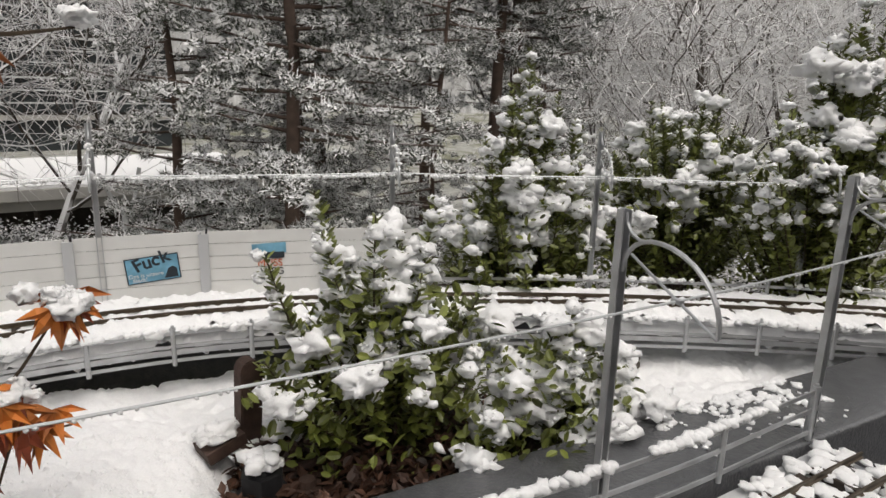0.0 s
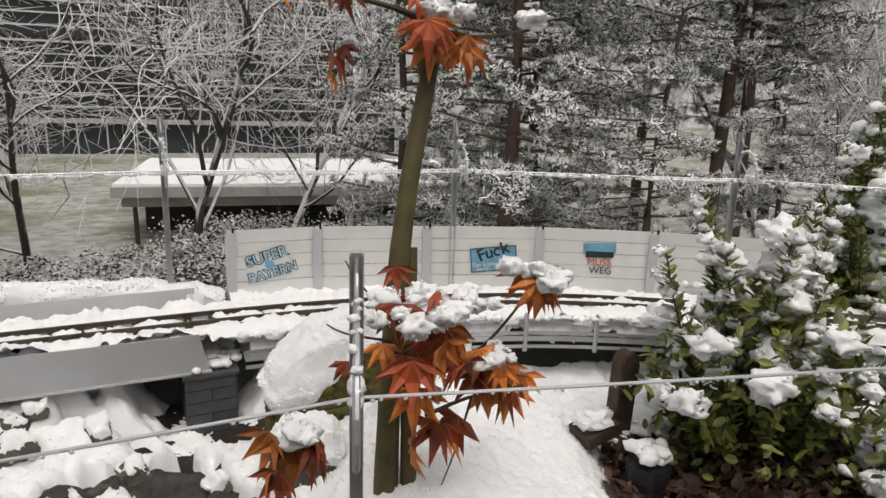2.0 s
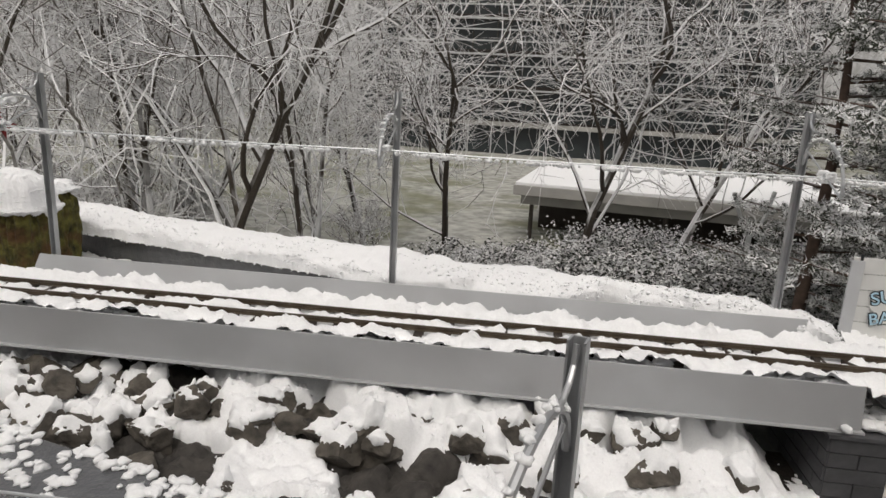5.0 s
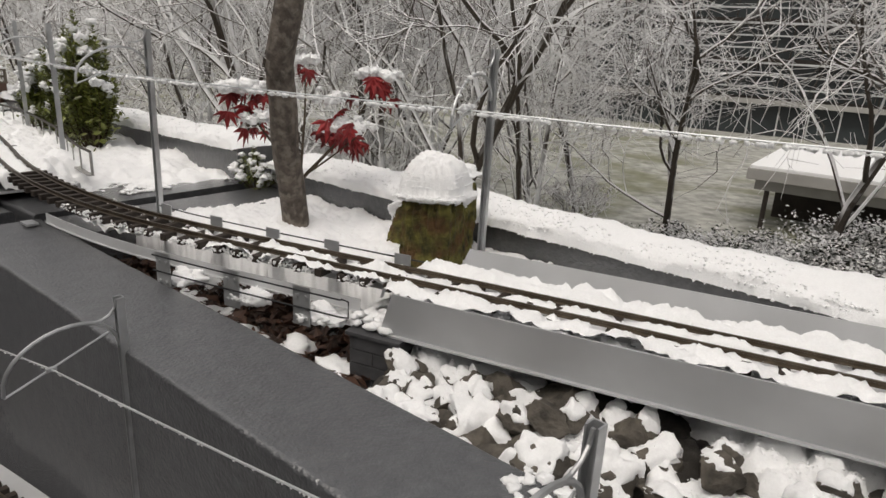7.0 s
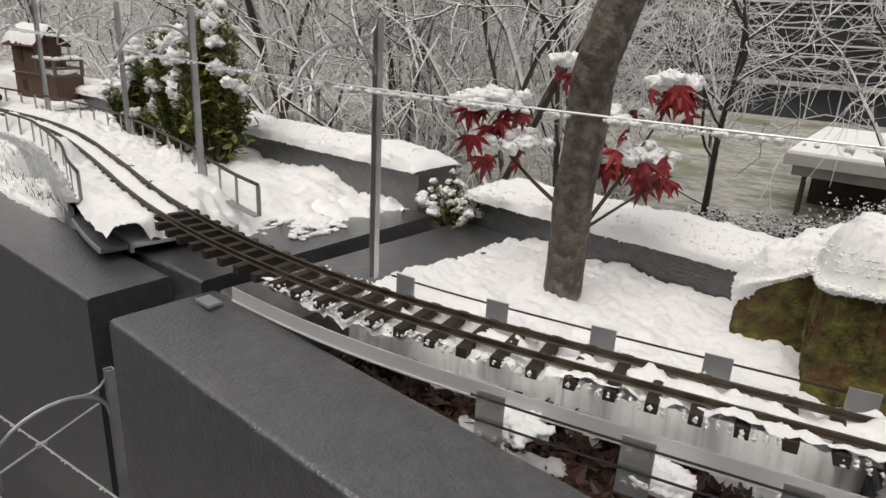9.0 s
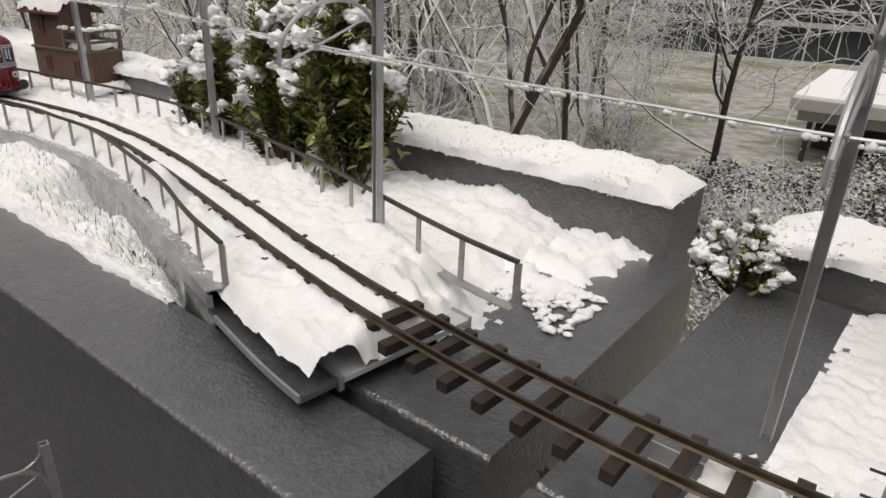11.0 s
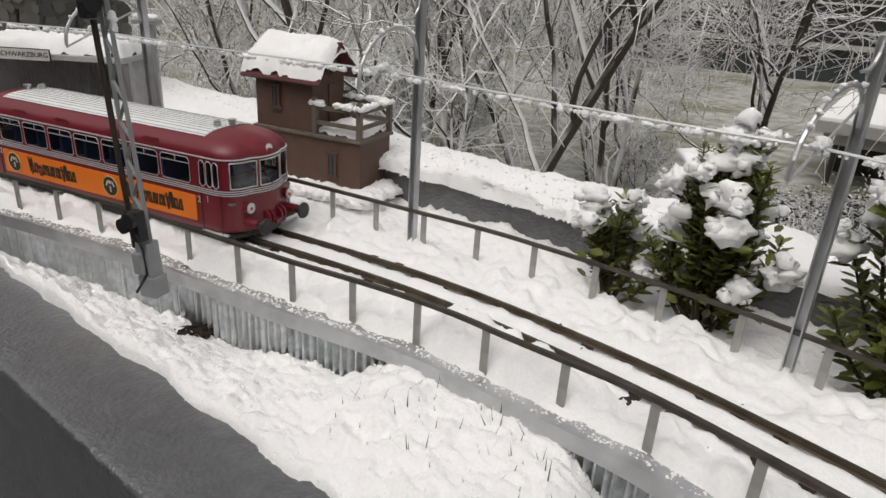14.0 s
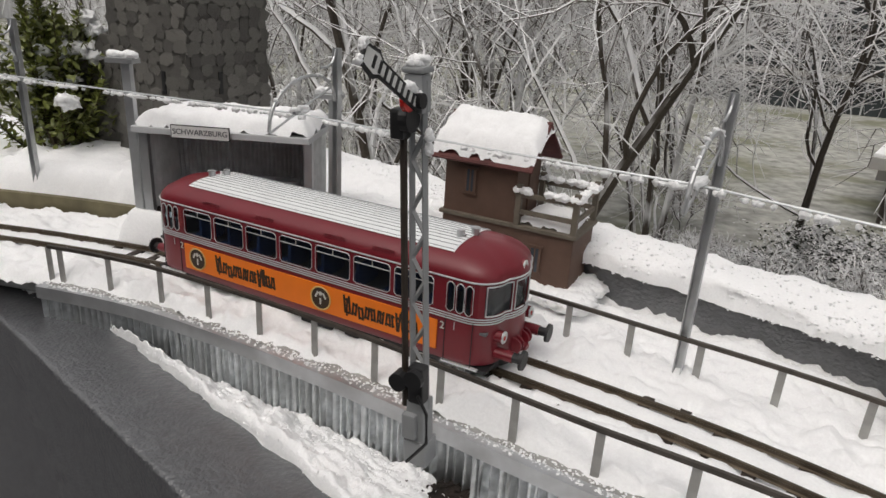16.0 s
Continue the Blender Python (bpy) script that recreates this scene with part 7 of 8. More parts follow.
capped_stone("mossy_boulder", (0.438, -0.262), (0.082, 0.046), -0.125, 0.030, 0.42, MOSSROCK, "leaning mossy boulder under a thick slope of snow", 7, 0.050,
             lambda a: 0.010 + 0.062 * toward(a, math.radians(240), 0.9), 0.99, lump=0.55)
capped_stone("boulder", (0.392, -0.352), (0.046, 0.040), -0.165, -0.052, 0.05, ROCK, "dark grey boulder capped with snow", 8, 0.030,
             lambda a: 0.006 + 0.030 * toward(a, math.radians(300), 0.6), 0.96)
capped_stone("mossy_boulder", (-1.096, 0.196), (0.048, 0.045), -0.10, 0.098, 0.05, MOSSROCK, "upright mossy stump-like stone under a round dome of snow", 9, 0.066,
             lambda a: 0.012 + 0.012 * toward(a, math.radians(20), 1.0), 1.24, ridges=0.22, lump=0.35)
capped_stone("mossy_boulder", (-1.150, 0.300), (0.080, 0.045), -0.10, 0.078, 0.50, MOSSROCK, "leaning mossy boulder with snow along its back", 11, 0.034,
             lambda a: 0.008 + 0.060 * toward(a, math.radians(180), 1.1), 1.0, ridges=0.06)
for k, (x, y, z, s) in enumerate(((1.40, -0.60, -0.08, 0.05), (1.52, -0.64, -0.085, 0.04), (1.33, -0.66, -0.09, 0.035))):
    stone("rock", (x, y, z), s, ROCK, "black wet rock beside the shrub", 400 + k, snow=0.1)

# old track iron lying in the bed
bm = B()
prof = [(-0.016, -0.13), (0.016, -0.13), (0.016, 0.02), (0.010, 0.036), (0.0, 0.042), (-0.012, 0.038), (-0.018, 0.028)]
extrude_outline(bm, prof, Matrix.Translation((0.848, -0.425, 0.0)) @ Matrix.Rotation(math.pi / 2, 4, "X") @ Matrix.Rotation(radians(-3), 4, "Z"), 0.026)
bmesh.ops.bevel(bm, geom=bm.edges[:], offset=0.002, segments=2, affect="EDGES")
solo("rail_clamp", bm, RUST, "rusty curved iron rail clamp standing in the snow", "iron piece", smooth=True)
bm = B()
box(bm, (0.865, -0.435, -0.10), (0.11, 0.045, 0.022), Matrix.Rotation(radians(14), 4, "Y") @ Matrix.Rotation(radians(20), 4, "Z"), 0.003)
solo("iron_plate", bm, RUST, "rusty iron plate lying in the snow", "iron piece")
bm = B()
box(bm, (0.80, -0.44, -0.075), (0.06, 0.05, 0.020), Matrix.Rotation(radians(-15), 4, "Y"), 0.003)
solo("iron_plate", bm, RUST, "rusty iron plate lying in the snow", "iron piece")
bm = B()
rng = random.Random(77)
for x, y, z, r in ((0.80, -0.44, -0.058, 0.026), (0.785, -0.435, -0.058, 0.018), (0.905, -0.43, -0.088, 0.028), (0.885, -0.445, -0.082, 0.022), (0.83, -0.45, -0.088, 0.020)):
    blob(bm, (x, y, z), r, 0.5, 0.6, 3, rng)
    for _ in range(40):
        grain(bm, (x + rng.gauss(0, 0.5) * r, y + rng.gauss(0, 0.5) * r, z + r * rng.uniform(0.15, 0.42)), rng.uniform(0.001, 0.003), rng)
tagged(part("snow_lumps", bm, SNOW, smooth=True), "snow lumps lying on the old track iron", "snow", kind="stuff")


def hex_nut(x, y, z, r, h, material, name, label, snow):
    nt = thing(name, (x, y, z), label, "iron piece")
    bm = B()
    rod(bm, (x, y, z), (x, y, z + h), r, n=6)
    rod(bm, (x, y, z + h), (x, y, z + h * 1.5), r * 0.6, r * 0.5, 14)
    rod(bm, (x, y, z - 0.006), (x, y, z), r * 1.15, n=20)
    part("nut", bm, material, nt)
    if snow:
        bm = B()
        rngs = random.Random(3)
        for _ in range(22):
            blob(bm, (x + rngs.uniform(-r, r) * 0.7, y + rngs.uniform(-r, r) * 0.7, z + h * 1.35 + rngs.uniform(0, 0.012)), r * rngs.uniform(0.25, 0.4), 0.7, 0.4, 1, rngs)
        part("snow", bm, SNOW, nt, "snow cap", smooth=True, kind="stuff")


hex_nut(0.812, -0.540, -0.108, 0.030, 0.032, IRON, "sleeper_screw", "large black sleeper screw head with a snow cap", True)
hex_nut(0.862, -0.570, -0.125, 0.022, 0.020, RUST, "sleeper_screw", "large rusty nut in the leaf litter", False)
bm = B()
ring = [(0.895 + 0.019 * math.cos(2 * math.pi * k / 20), -0.50 + 0.019 * math.sin(2 * math.pi * k / 20), -0.112) for k in range(21)]
pipe(bm, ring, 0.007, 8)
solo("spring_washer", bm, RUST, "rusty spring washer in the leaf litter", "iron piece", smooth=True)


# ---- leaf litter ----
def litter(name, place, count, size, material, label, seed):
    rng = random.Random(seed)
    bm = B()
    for _ in range(count):
        x, y, z = place(rng)
        s = size * rng.uniform(0.6, 1.3)
        q = Euler((rng.uniform(-0.9, 0.9), rng.uniform(-0.9, 0.9), rng.uniform(0, 6.3))).to_matrix()
        vs = [bm.verts.new(Vector((x, y, z)) + q @ Vector(v)) for v in ((-s, 0, 0), (0, -s * 0.5, s * 0.15), (s, 0, 0.0), (0, s * 0.5, s * 0.2))]
        bm.faces.new((vs[0], vs[1], vs[2]))
        bm.faces.new((vs[0], vs[2], vs[3]))
    tagged(part(name, bm, material), label, "leaves", kind="stuff")


def lit1(r):
    x = r.uniform(-1.92, -1.04)
    y = inner_y(x) + r.uniform(0.0, 0.22)
    return x, min(y, 0.10), -0.128 + r.uniform(-0.004, 0.016) + 0.006 * fbm(x * 9, y * 9)


litter("fallen_leaves", lit1, 3600, 0.015, DEADLEAF, "wet dark brown fallen leaves under the approach span", 1)


def lit2(r):
    a, q = r.uniform(0, 6.28), r.random() ** 0.5 * 0.19
    return 1.0 + q * math.cos(a) * 1.3, -0.555 + q * math.sin(a) * 0.8, -0.128 + r.uniform(0, 0.03)


litter("fallen_leaves", lit2, 1500, 0.014, DEADLEAF, "wet brown leaves and bark under the shrub", 2)

# grass tips through the snow
bm = B()
rng = random.Random(17)
for _ in range(420):
    x = rng.uniform(-3.15, -2.35)
    u0, v0 = uv(x, 0)
    c, d, s = line_at(x)
    yin = W(uv(x, 0.0)[0], 0.16).y
    y = rng.uniform(yin, c.y - 0.11)
    if y > c.y - 0.10:
        continue
    z = bed2_z(x, min(1.0, max(0.0, (y - yin) / max(0.05, c.y - 0.118 - yin))), y)
    hh = rng.uniform(0.006, 0.020)
    a = rng.uniform(0, 6.28)
    lean = Vector((math.cos(a), math.sin(a), 0)) * hh * rng.uniform(0.1, 0.8)
    w0 = Vector((-math.sin(a), math.cos(a), 0)) * 0.0008
    p0 = Vector((x, y, z - 0.002))
    vs = [bm.verts.new(p0 - w0), bm.verts.new(p0 + w0), bm.verts.new(p0 + lean + Vector((0, 0, hh)))]
    bm.faces.new(vs)
tagged(part("grass_tips", bm, GRASS), "dark green grass tips poking through the snow", "grass", kind="stuff")


# ---- shrubs of the planters ----
def leaf_shape(bm, p, q, s, w=0.52):
    vs = [bm.verts.new(p + q @ Vector(v)) for v in ((0, 0, 0), (s * 0.35, s * w * 0.5, s * 0.06), (s * 0.8, s * w * 0.42, s * 0.05), (s * 1.05, 0, 0.0), (s * 0.8, -s * w * 0.42, s * 0.05), (s * 0.35, -s * w * 0.5, s * 0.06), (s * 0.5, 0, -s * 0.04))]
    for a, b in ((0, 1), (1, 2), (2, 3), (3, 4), (4, 5), (5, 0)):
        bm.faces.new((vs[a], vs[b], vs[6]))


def shrub(name, base, height, spread, shoots, label, seed, leaf=0.020, material=None, snow=0.6, lean=(0, 0), top_shoots=(), snow_size=0.0160, fill=0, droop=0.0, tips=False):
    """An evergreen shrub: upright shoots set with leaves in whorls, snow on the upper tufts."""
    material = material or LEAFGREEN
    rng = random.Random(seed)
    base = Vector(base)
    sh = thing(name, base, label, "shrub", "evergreen shrubs")
    stems, leaves, snows = B(), B(), B()
    ends = []
    for k in range(shoots):
        a = rng.uniform(0, 2 * math.pi)
        r = rng.random() ** 0.6
        tip = base + Vector((math.cos(a) * spread[0] * r + lean[0], math.sin(a) * spread[1] * r + lean[1], height * (1.0 - 0.55 * r ** 2) * rng.uniform(0.60, 1.04) - droop * r))
        ends.append(tip)
    ends += [base + Vector(t) for t in top_shoots]
    for k, tip in enumerate(ends):
        start = base + Vector(((tip.x - base.x) * 0.12, (tip.y - base.y) * 0.12, 0.0))
        mid = start.lerp(tip, 0.5) + Vector((rng.uniform(-1, 1), rng.uniform(-1, 1), 0)) * 0.02 + Vector((tip.x - base.x, tip.y - base.y, 0)) * 0.12
        pts = []
        for i in range(7):
            t = i / 6
            pts.append(start * (1 - t) ** 2 + mid * 2 * t * (1 - t) + tip * t * t)
        pipe(stems, pts, 0.002, 5, [0.0034 * (1 - 0.75 * i / 6) for i in range(7)])
        n = int((tip - start).length / (leaf * 0.36))
        for i in range(n):
            t = 0.28 + 0.72 * i / n
            p = start * (1 - t) ** 2 + mid * 2 * t * (1 - t) + tip * t * t
            d = ((mid - start) * (1 - t) + (tip - mid) * t).normalized()
            for w in range(2):
                ang = i * 1.9 + w * math.pi + rng.uniform(-0.4, 0.4)
                side = d.orthogonal().normalized()
                side = Matrix.Rotation(ang, 3, d) @ side
                up = d * rng.uniform(0.35, 0.95) + side
                q = up.to_track_quat("X", "Z").to_matrix()
                leaf_shape(leaves, p, q, leaf * rng.uniform(0.6, 1.1) * (1 - 0.35 * (t > 0.93)))
        crown = k >= shoots
        if rng.random() > snow and not crown:
            continue
        t0 = rng.uniform(0.80, 0.90) if tips else rng.uniform(0.52, 0.78)
        t1 = rng.uniform(0.92, 1.0)
        drift = 1.0 if crown or tips else 0.62 + 0.9 * max(0.0, min(1.0, 0.5 + 1.3 * noise.noise(Vector((tip.x * 9, tip.y * 9, seed)))))
        count = 2 if tips else 5 if crown else 3
        for i in range(count):
            t = t0 + (t1 - t0) * i / (count - 1)
            p = start * (1 - t) ** 2 + mid * 2 * t * (1 - t) + tip * t * t
            if height > 0.3 and p.z - base.z < 0.36 * height:
                continue
            size = snow_size * rng.uniform(0.45, 0.90) * (0.66 if crown else drift)
            away = Vector((p.x - base.x, p.y - base.y, 0)) * 0.06
            heart = p + away + Vector((rng.gauss(0, 0.35), rng.gauss(0, 0.35), 0.30 + rng.gauss(0, 0.2))) * size
            blob(snows, heart, size, 0.74, 0.7, 3 if size > 0.7 * snow_size else 2, rng)
            q = heart + Vector((rng.gauss(0, 0.7), rng.gauss(0, 0.7), rng.gauss(-0.1, 0.3))) * size
            blob(snows, q, size * rng.uniform(0.35, 0.6), 0.8, 0.7, 2, rng)
            for g in range(14):
                e = Vector((rng.gauss(0, 1), rng.gauss(0, 1), rng.gauss(0.2, 0.8))).normalized()
                grain(snows, heart + Vector((e.x, e.y, e.z * 0.74)) * size * rng.uniform(0.85, 1.15), snow_size * rng.uniform(0.08, 0.20), rng)
    for _ in range(fill):
        a, r, hh = rng.uniform(0, 6.28), rng.random() ** 0.5, rng.random()
        k = math.sin(math.pi * min(1, 0.12 + hh * 0.85)) ** 0.6
        p = base + Vector((math.cos(a) * spread[0] * r * k + lean[0] * hh, math.sin(a) * spread[1] * r * k + lean[1] * hh, hh * height * 0.75))
        q = Euler((rng.uniform(-1, 1), rng.uniform(-1.2, 0.4), rng.uniform(0, 6.28))).to_matrix()
        leaf_shape(leaves, p, q, leaf * rng.uniform(0.6, 1.1))
    part("branchwork", stems, STEM, sh, kind="stuff")
    part("foliage", leaves, material, sh, kind="stuff")
    if snows.verts:
        part("snow", snows, SNOW, sh, "loose snow caught on the leaf tufts", smooth=True, kind="stuff")
    else:
        snows.free()
    return sh


shrub("boxwood_shrub", (1.03, -0.53, -0.13), 0.36, (0.22, 0.15), 40, "dark green boxwood shrub loaded with fresh snow", 31, leaf=0.024, snow=0.92, fill=1000, snow_size=0.0235,
      top_shoots=((-0.06, 0.10, 0.40), (-0.10, 0.02, 0.36), (-0.075, -0.07, 0.395), (0.08, -0.02, 0.39), (0.13, 0.05, 0.38), (-0.17, 0.05, 0.33)))
shrub("boxwood_shrub", (1.16, -0.70, -0.12), 0.24, (0.19, 0.12), 32, "low boxwood shrub almost hidden by snow", 32, leaf=0.023, snow=1.0, fill=700, snow_size=0.0260, lean=(0.03, -0.03), droop=0.05)
shrub("boxwood_shrub", (1.60, -0.32, -0.12), 0.50, (0.24, 0.16), 84, "tall boxwood shrub with snow on every tuft", 33, leaf=0.024, snow=0.62, fill=1300, snow_size=0.0240,
      top_shoots=((-0.05, -0.02, 0.635), (-0.08, 0.0, 0.52), (-0.03, -0.04, 0.50), (0.16, 0.0, 0.48), (0.22, 0.02, 0.46), (0.10, 0.0, 0.50), (-0.06, -0.01, 0.585), (-0.10, -0.02, 0.56), (0.01, 0.0, 0.57), (-0.15, 0.0, 0.45), (0.05, -0.03, 0.54)))
shrub("boxwood_shrub", (2.18, -0.40, -0.12), 0.57, (0.40, 0.22), 120, "broad boxwood shrub with snow on every tuft", 34, leaf=0.025, snow=0.62, fill=1700, snow_size=0.0260)
shrub("boxwood_shrub", (2.08, -0.80, -0.10), 0.70, (0.28, 0.18), 84, "tall boxwood shrub standing above the railing, snowy", 35, leaf=0.025, snow=0.52, fill=1200, snow_size=0.0270,
      top_shoots=((0.0, 0.0, 0.72), (0.06, 0.0, 0.68), (-0.13, 0.02, 0.55), (-0.18, 0.0, 0.46), (-0.38, 0.0, 0.48), (-0.27, 0.02, 0.52), (-0.20, 0.0, 0.42), (-0.33, 0.02, 0.36)))
# behind the deck
shrub("cherry_laurel_shrub", (-2.44, 0.545, -0.04), 0.44, (0.120, 0.09), 42, "dense dark green upright shrub, little snow", 36, leaf=0.024, material=LEAFDARK, snow=0.45, fill=260, snow_size=0.0230, tips=True)
shrub("cherry_laurel_shrub", (-2.62, 0.60, -0.04), 0.40, (0.115, 0.085), 36, "green upright shrub with snow on its tufts", 37, leaf=0.024, material=LEAFGREEN, snow=0.60, fill=150, snow_size=0.0240, tips=True)
shrub("cherry_laurel_shrub", (-2.84, 0.665, -0.03), 0.29, (0.085, 0.06), 26, "small green shrub with snowy tips", 38, leaf=0.022, material=LEAFGREEN, snow=0.60, fill=110, snow_size=0.0230, tips=True)
shrub("cherry_laurel_shrub", (-2.965, 0.70, -0.03), 0.19, (0.055, 0.05), 12, "small sparse shrub with snowy tips", 39, leaf=0.022, material=LEAFGREEN, snow=0.85, fill=40, snow_size=0.0190, tips=True)
shrub("boxwood_shrub", (-4.66, 0.80, 0.02), 0.42, (0.17, 0.14), 40, "green shrub beside the stone tower, snow on top", 40, leaf=0.022, material=LEAFGREEN, snow=0.55, fill=1000, snow_size=0.0224)
# little conifer tips behind the panels
shrub("dwarf_shrub", (-1.78, 0.52, -0.06), 0.13, (0.07, 0.05), 14, "low snowed-in ground shrub by the wall", 41, leaf=0.012, material=LEAFDARK, snow=1.0, fill=120, snow_size=0.0160)


# ---- small trees in the planter ----
def palmate(bm, p, q, s, rng, lobes=5):
    """A drooping maple leaf with pointed lobes."""
    c = bm.verts.new(p)
    for k in range(lobes):
        a = (k - (lobes - 1) / 2) * 0.62
        ln = s * (1.0 - 0.28 * abs(k - (lobes - 1) / 2) / (lobes / 2))
        tip = Vector((math.cos(a) * ln, math.sin(a) * ln, -0.32 * ln))
        m1 = Vector((math.cos(a - 0.31) * ln * 0.50, math.sin(a - 0.31) * ln * 0.50, -0.07 * ln))
        m2 = Vector((math.cos(a + 0.31) * ln * 0.50, math.sin(a + 0.31) * ln * 0.50, -0.07 * ln))
        mm = Vector((math.cos(a) * ln * 0.5, math.sin(a) * ln * 0.5, 0.02 * ln))
        v1, v2, v3, v4 = (bm.verts.new(p + q @ m) for m in (m1, tip, m2, mm))
        bm.faces.new((c, v1, v4))
        bm.faces.new((v1, v2, v4))
        bm.faces.new((v4, v2, v3))
        bm.faces.new((c, v4, v3))


def small_maple(base, stems, twigs, clusters, label, bark, leafmat, seed, leaf=0.05, withered=None):
    rng = random.Random(seed)
    tr = thing("maple_tree", base, label, "tree")
    for pts, r0, r1 in stems:
        bm = B()
        pp = spline(pts, 0.02)
        n = len(pp)
        pipe(bm, pp, 0.01, 10, [r0 + (r1 - r0) * i / (n - 1) + 0.0008 * noise.noise(pp[i] * 40) for i in range(n)])
        part("trunk", bm, bark, tr, smooth=True)
    bm = B()
    for pts, r in twigs:
        pp = spline(pts, 0.012)
        pipe(bm, pp, r, 5, [r * (1 - 0.6 * i / (len(pp) - 1)) for i in range(len(pp))])
    part("branchwork", bm, STEM, tr, kind="stuff")
    bl, bw, bs = B(), B(), B()
    for c, rad, n, ns in clusters:
        c = Vector(c)
        for _ in range(n):
            p = c + Vector((rng.gauss(0, 1) * rad, rng.gauss(0, 1) * rad * 0.8, rng.gauss(0, 1) * rad * 0.7))
            q = Euler((rng.uniform(-0.5, 0.5), rng.uniform(0.75, 1.6), rng.uniform(0, 6.28))).to_matrix()
            palmate(bw if withered and rng.random() < 0.45 else bl, p, q, leaf * rng.uniform(0.6, 1.15), rng)
        for _ in range(ns):
            p = c + Vector((rng.gauss(0, 1) * rad * 0.8, rng.gauss(0, 1) * rad * 0.8, rad * 0.55 + abs(rng.gauss(0, 1)) * rad * 0.3))
            r = rng.uniform(0.006, 0.015)
            blob(bs, p, r, 0.75, 0.6, 3, rng)
            for _ in range(12):
                e = Vector((rng.gauss(0, 1), rng.gauss(0, 1), rng.gauss(0.2, 0.8))).normalized()
                grain(bs, p + e * r * rng.uniform(0.75, 1.1), rng.uniform(0.0012, 0.0034), rng)
    part("foliage", bl, leafmat, tr, kind="stuff")
    if withered:
        part("foliage", bw, withered, tr, "withered rust-brown leaves", kind="stuff")
    else:
        bw.free()
    part("snow", bs, SNOW, tr, "wet snow lying on the leaves", smooth=True, kind="stuff")
    return tr


small_maple((0.452, -0.485, -0.06),
            [([(0.452, -0.485, -0.07), (0.463, -0.47, 0.08), (0.478, -0.45, 0.20), (0.503, -0.425, 0.317), (0.530, -0.405, 0.42), (0.545, -0.40, 0.50), (0.56, -0.40, 0.62)], 0.0150, 0.0085),
             ([(0.478, -0.495, -0.07), (0.482, -0.48, 0.05), (0.490, -0.46, 0.14), (0.497, -0.44, 0.24)], 0.0100, 0.0080),
             ([(0.528, -0.408, 0.41), (0.515, -0.39, 0.48), (0.49, -0.38, 0.60)], 0.0075, 0.0045)],
            [([(0.54, -0.40, 0.475), (0.60, -0.39, 0.470), (0.69, -0.38, 0.485)], 0.004), ([(0.535, -0.40, 0.48), (0.46, -0.42, 0.495), (0.36, -0.44, 0.50)], 0.004),
             ([(0.49, -0.47, 0.09), (0.54, -0.53, 0.12), (0.59, -0.565, 0.20)], 0.003), ([(0.48, -0.48, 0.06), (0.42, -0.54, 0.09), (0.34, -0.59, 0.115)], 0.003),
             ([(0.50, -0.49, 0.03), (0.545, -0.52, 0.06), (0.60, -0.54, 0.068)], 0.003), ([(0.545, -0.52, 0.06), (0.52, -0.53, 0.0), (0.50, -0.53, -0.05)], 0.0018),
             ([(0.47, -0.47, 0.14), (0.42, -0.48, 0.20), (0.40, -0.48, 0.235)], 0.002), ([(0.47, -0.47, 0.12), (0.40, -0.50, 0.15), (0.37, -0.50, 0.17)], 0.002)],
            [((0.465, -0.56, 0.165), 0.032, 24, 34), ((0.60, -0.572, 0.205), 0.018, 6, 12), ((0.325, -0.594, 0.085), 0.014, 6, 6), ((0.53, -0.56, 0.11), 0.025, 12, 6),
             ((0.54, -0.42, 0.475), 0.026, 9, 7), ((0.40, -0.43, 0.495), 0.03, 4, 12), ((0.685, -0.38, 0.49), 0.008, 0, 6), ((0.42, -0.41, 0.445), 0.012, 3, 1), ((0.48, -0.55, 0.06), 0.02, 7, 2)],
            "slender maple with olive bark and a few snowy orange leaves", MAPLEBARK, MAPLEORANGE, 71, leaf=0.048, withered=MAPLERUST)
small_maple((-1.475, 0.285, -0.05),
            [([(-1.478, 0.30, -0.08), (-1.468, 0.265, 0.06), (-1.463, 0.243, 0.13), (-1.452, 0.225, 0.22), (-1.446, 0.21, 0.30), (-1.415, 0.205, 0.42), (-1.39, 0.20, 0.62)], 0.0290, 0.0265)],
            [([(-1.47, 0.28, 0.08), (-1.56, 0.31, 0.13), (-1.64, 0.32, 0.20)], 0.004), ([(-1.46, 0.30, 0.06), (-1.42, 0.40, 0.15), (-1.385, 0.46, 0.24)], 0.004),
             ([(-1.46, 0.29, 0.08), (-1.50, 0.36, 0.20), (-1.53, 0.40, 0.29)], 0.0035), ([(-1.47, 0.28, 0.05), (-1.40, 0.32, 0.11), (-1.34, 0.33, 0.16)], 0.003)],
            [((-1.63, 0.31, 0.215), 0.026, 9, 24), ((-1.60, 0.32, 0.15), 0.03, 6, 18), ((-1.385, 0.47, 0.255), 0.026, 11, 26), ((-1.53, 0.40, 0.285), 0.018, 4, 8), ((-1.41, 0.40, 0.14), 0.03, 7, 26), ((-1.37, 0.34, 0.15), 0.02, 8, 4),
             ((-1.46, 0.40, 0.20), 0.03, 5, 10)],
            "small tree with grey ringed bark and drooping red leaves under snow", BARK, MAPLERED, 72, leaf=0.044)


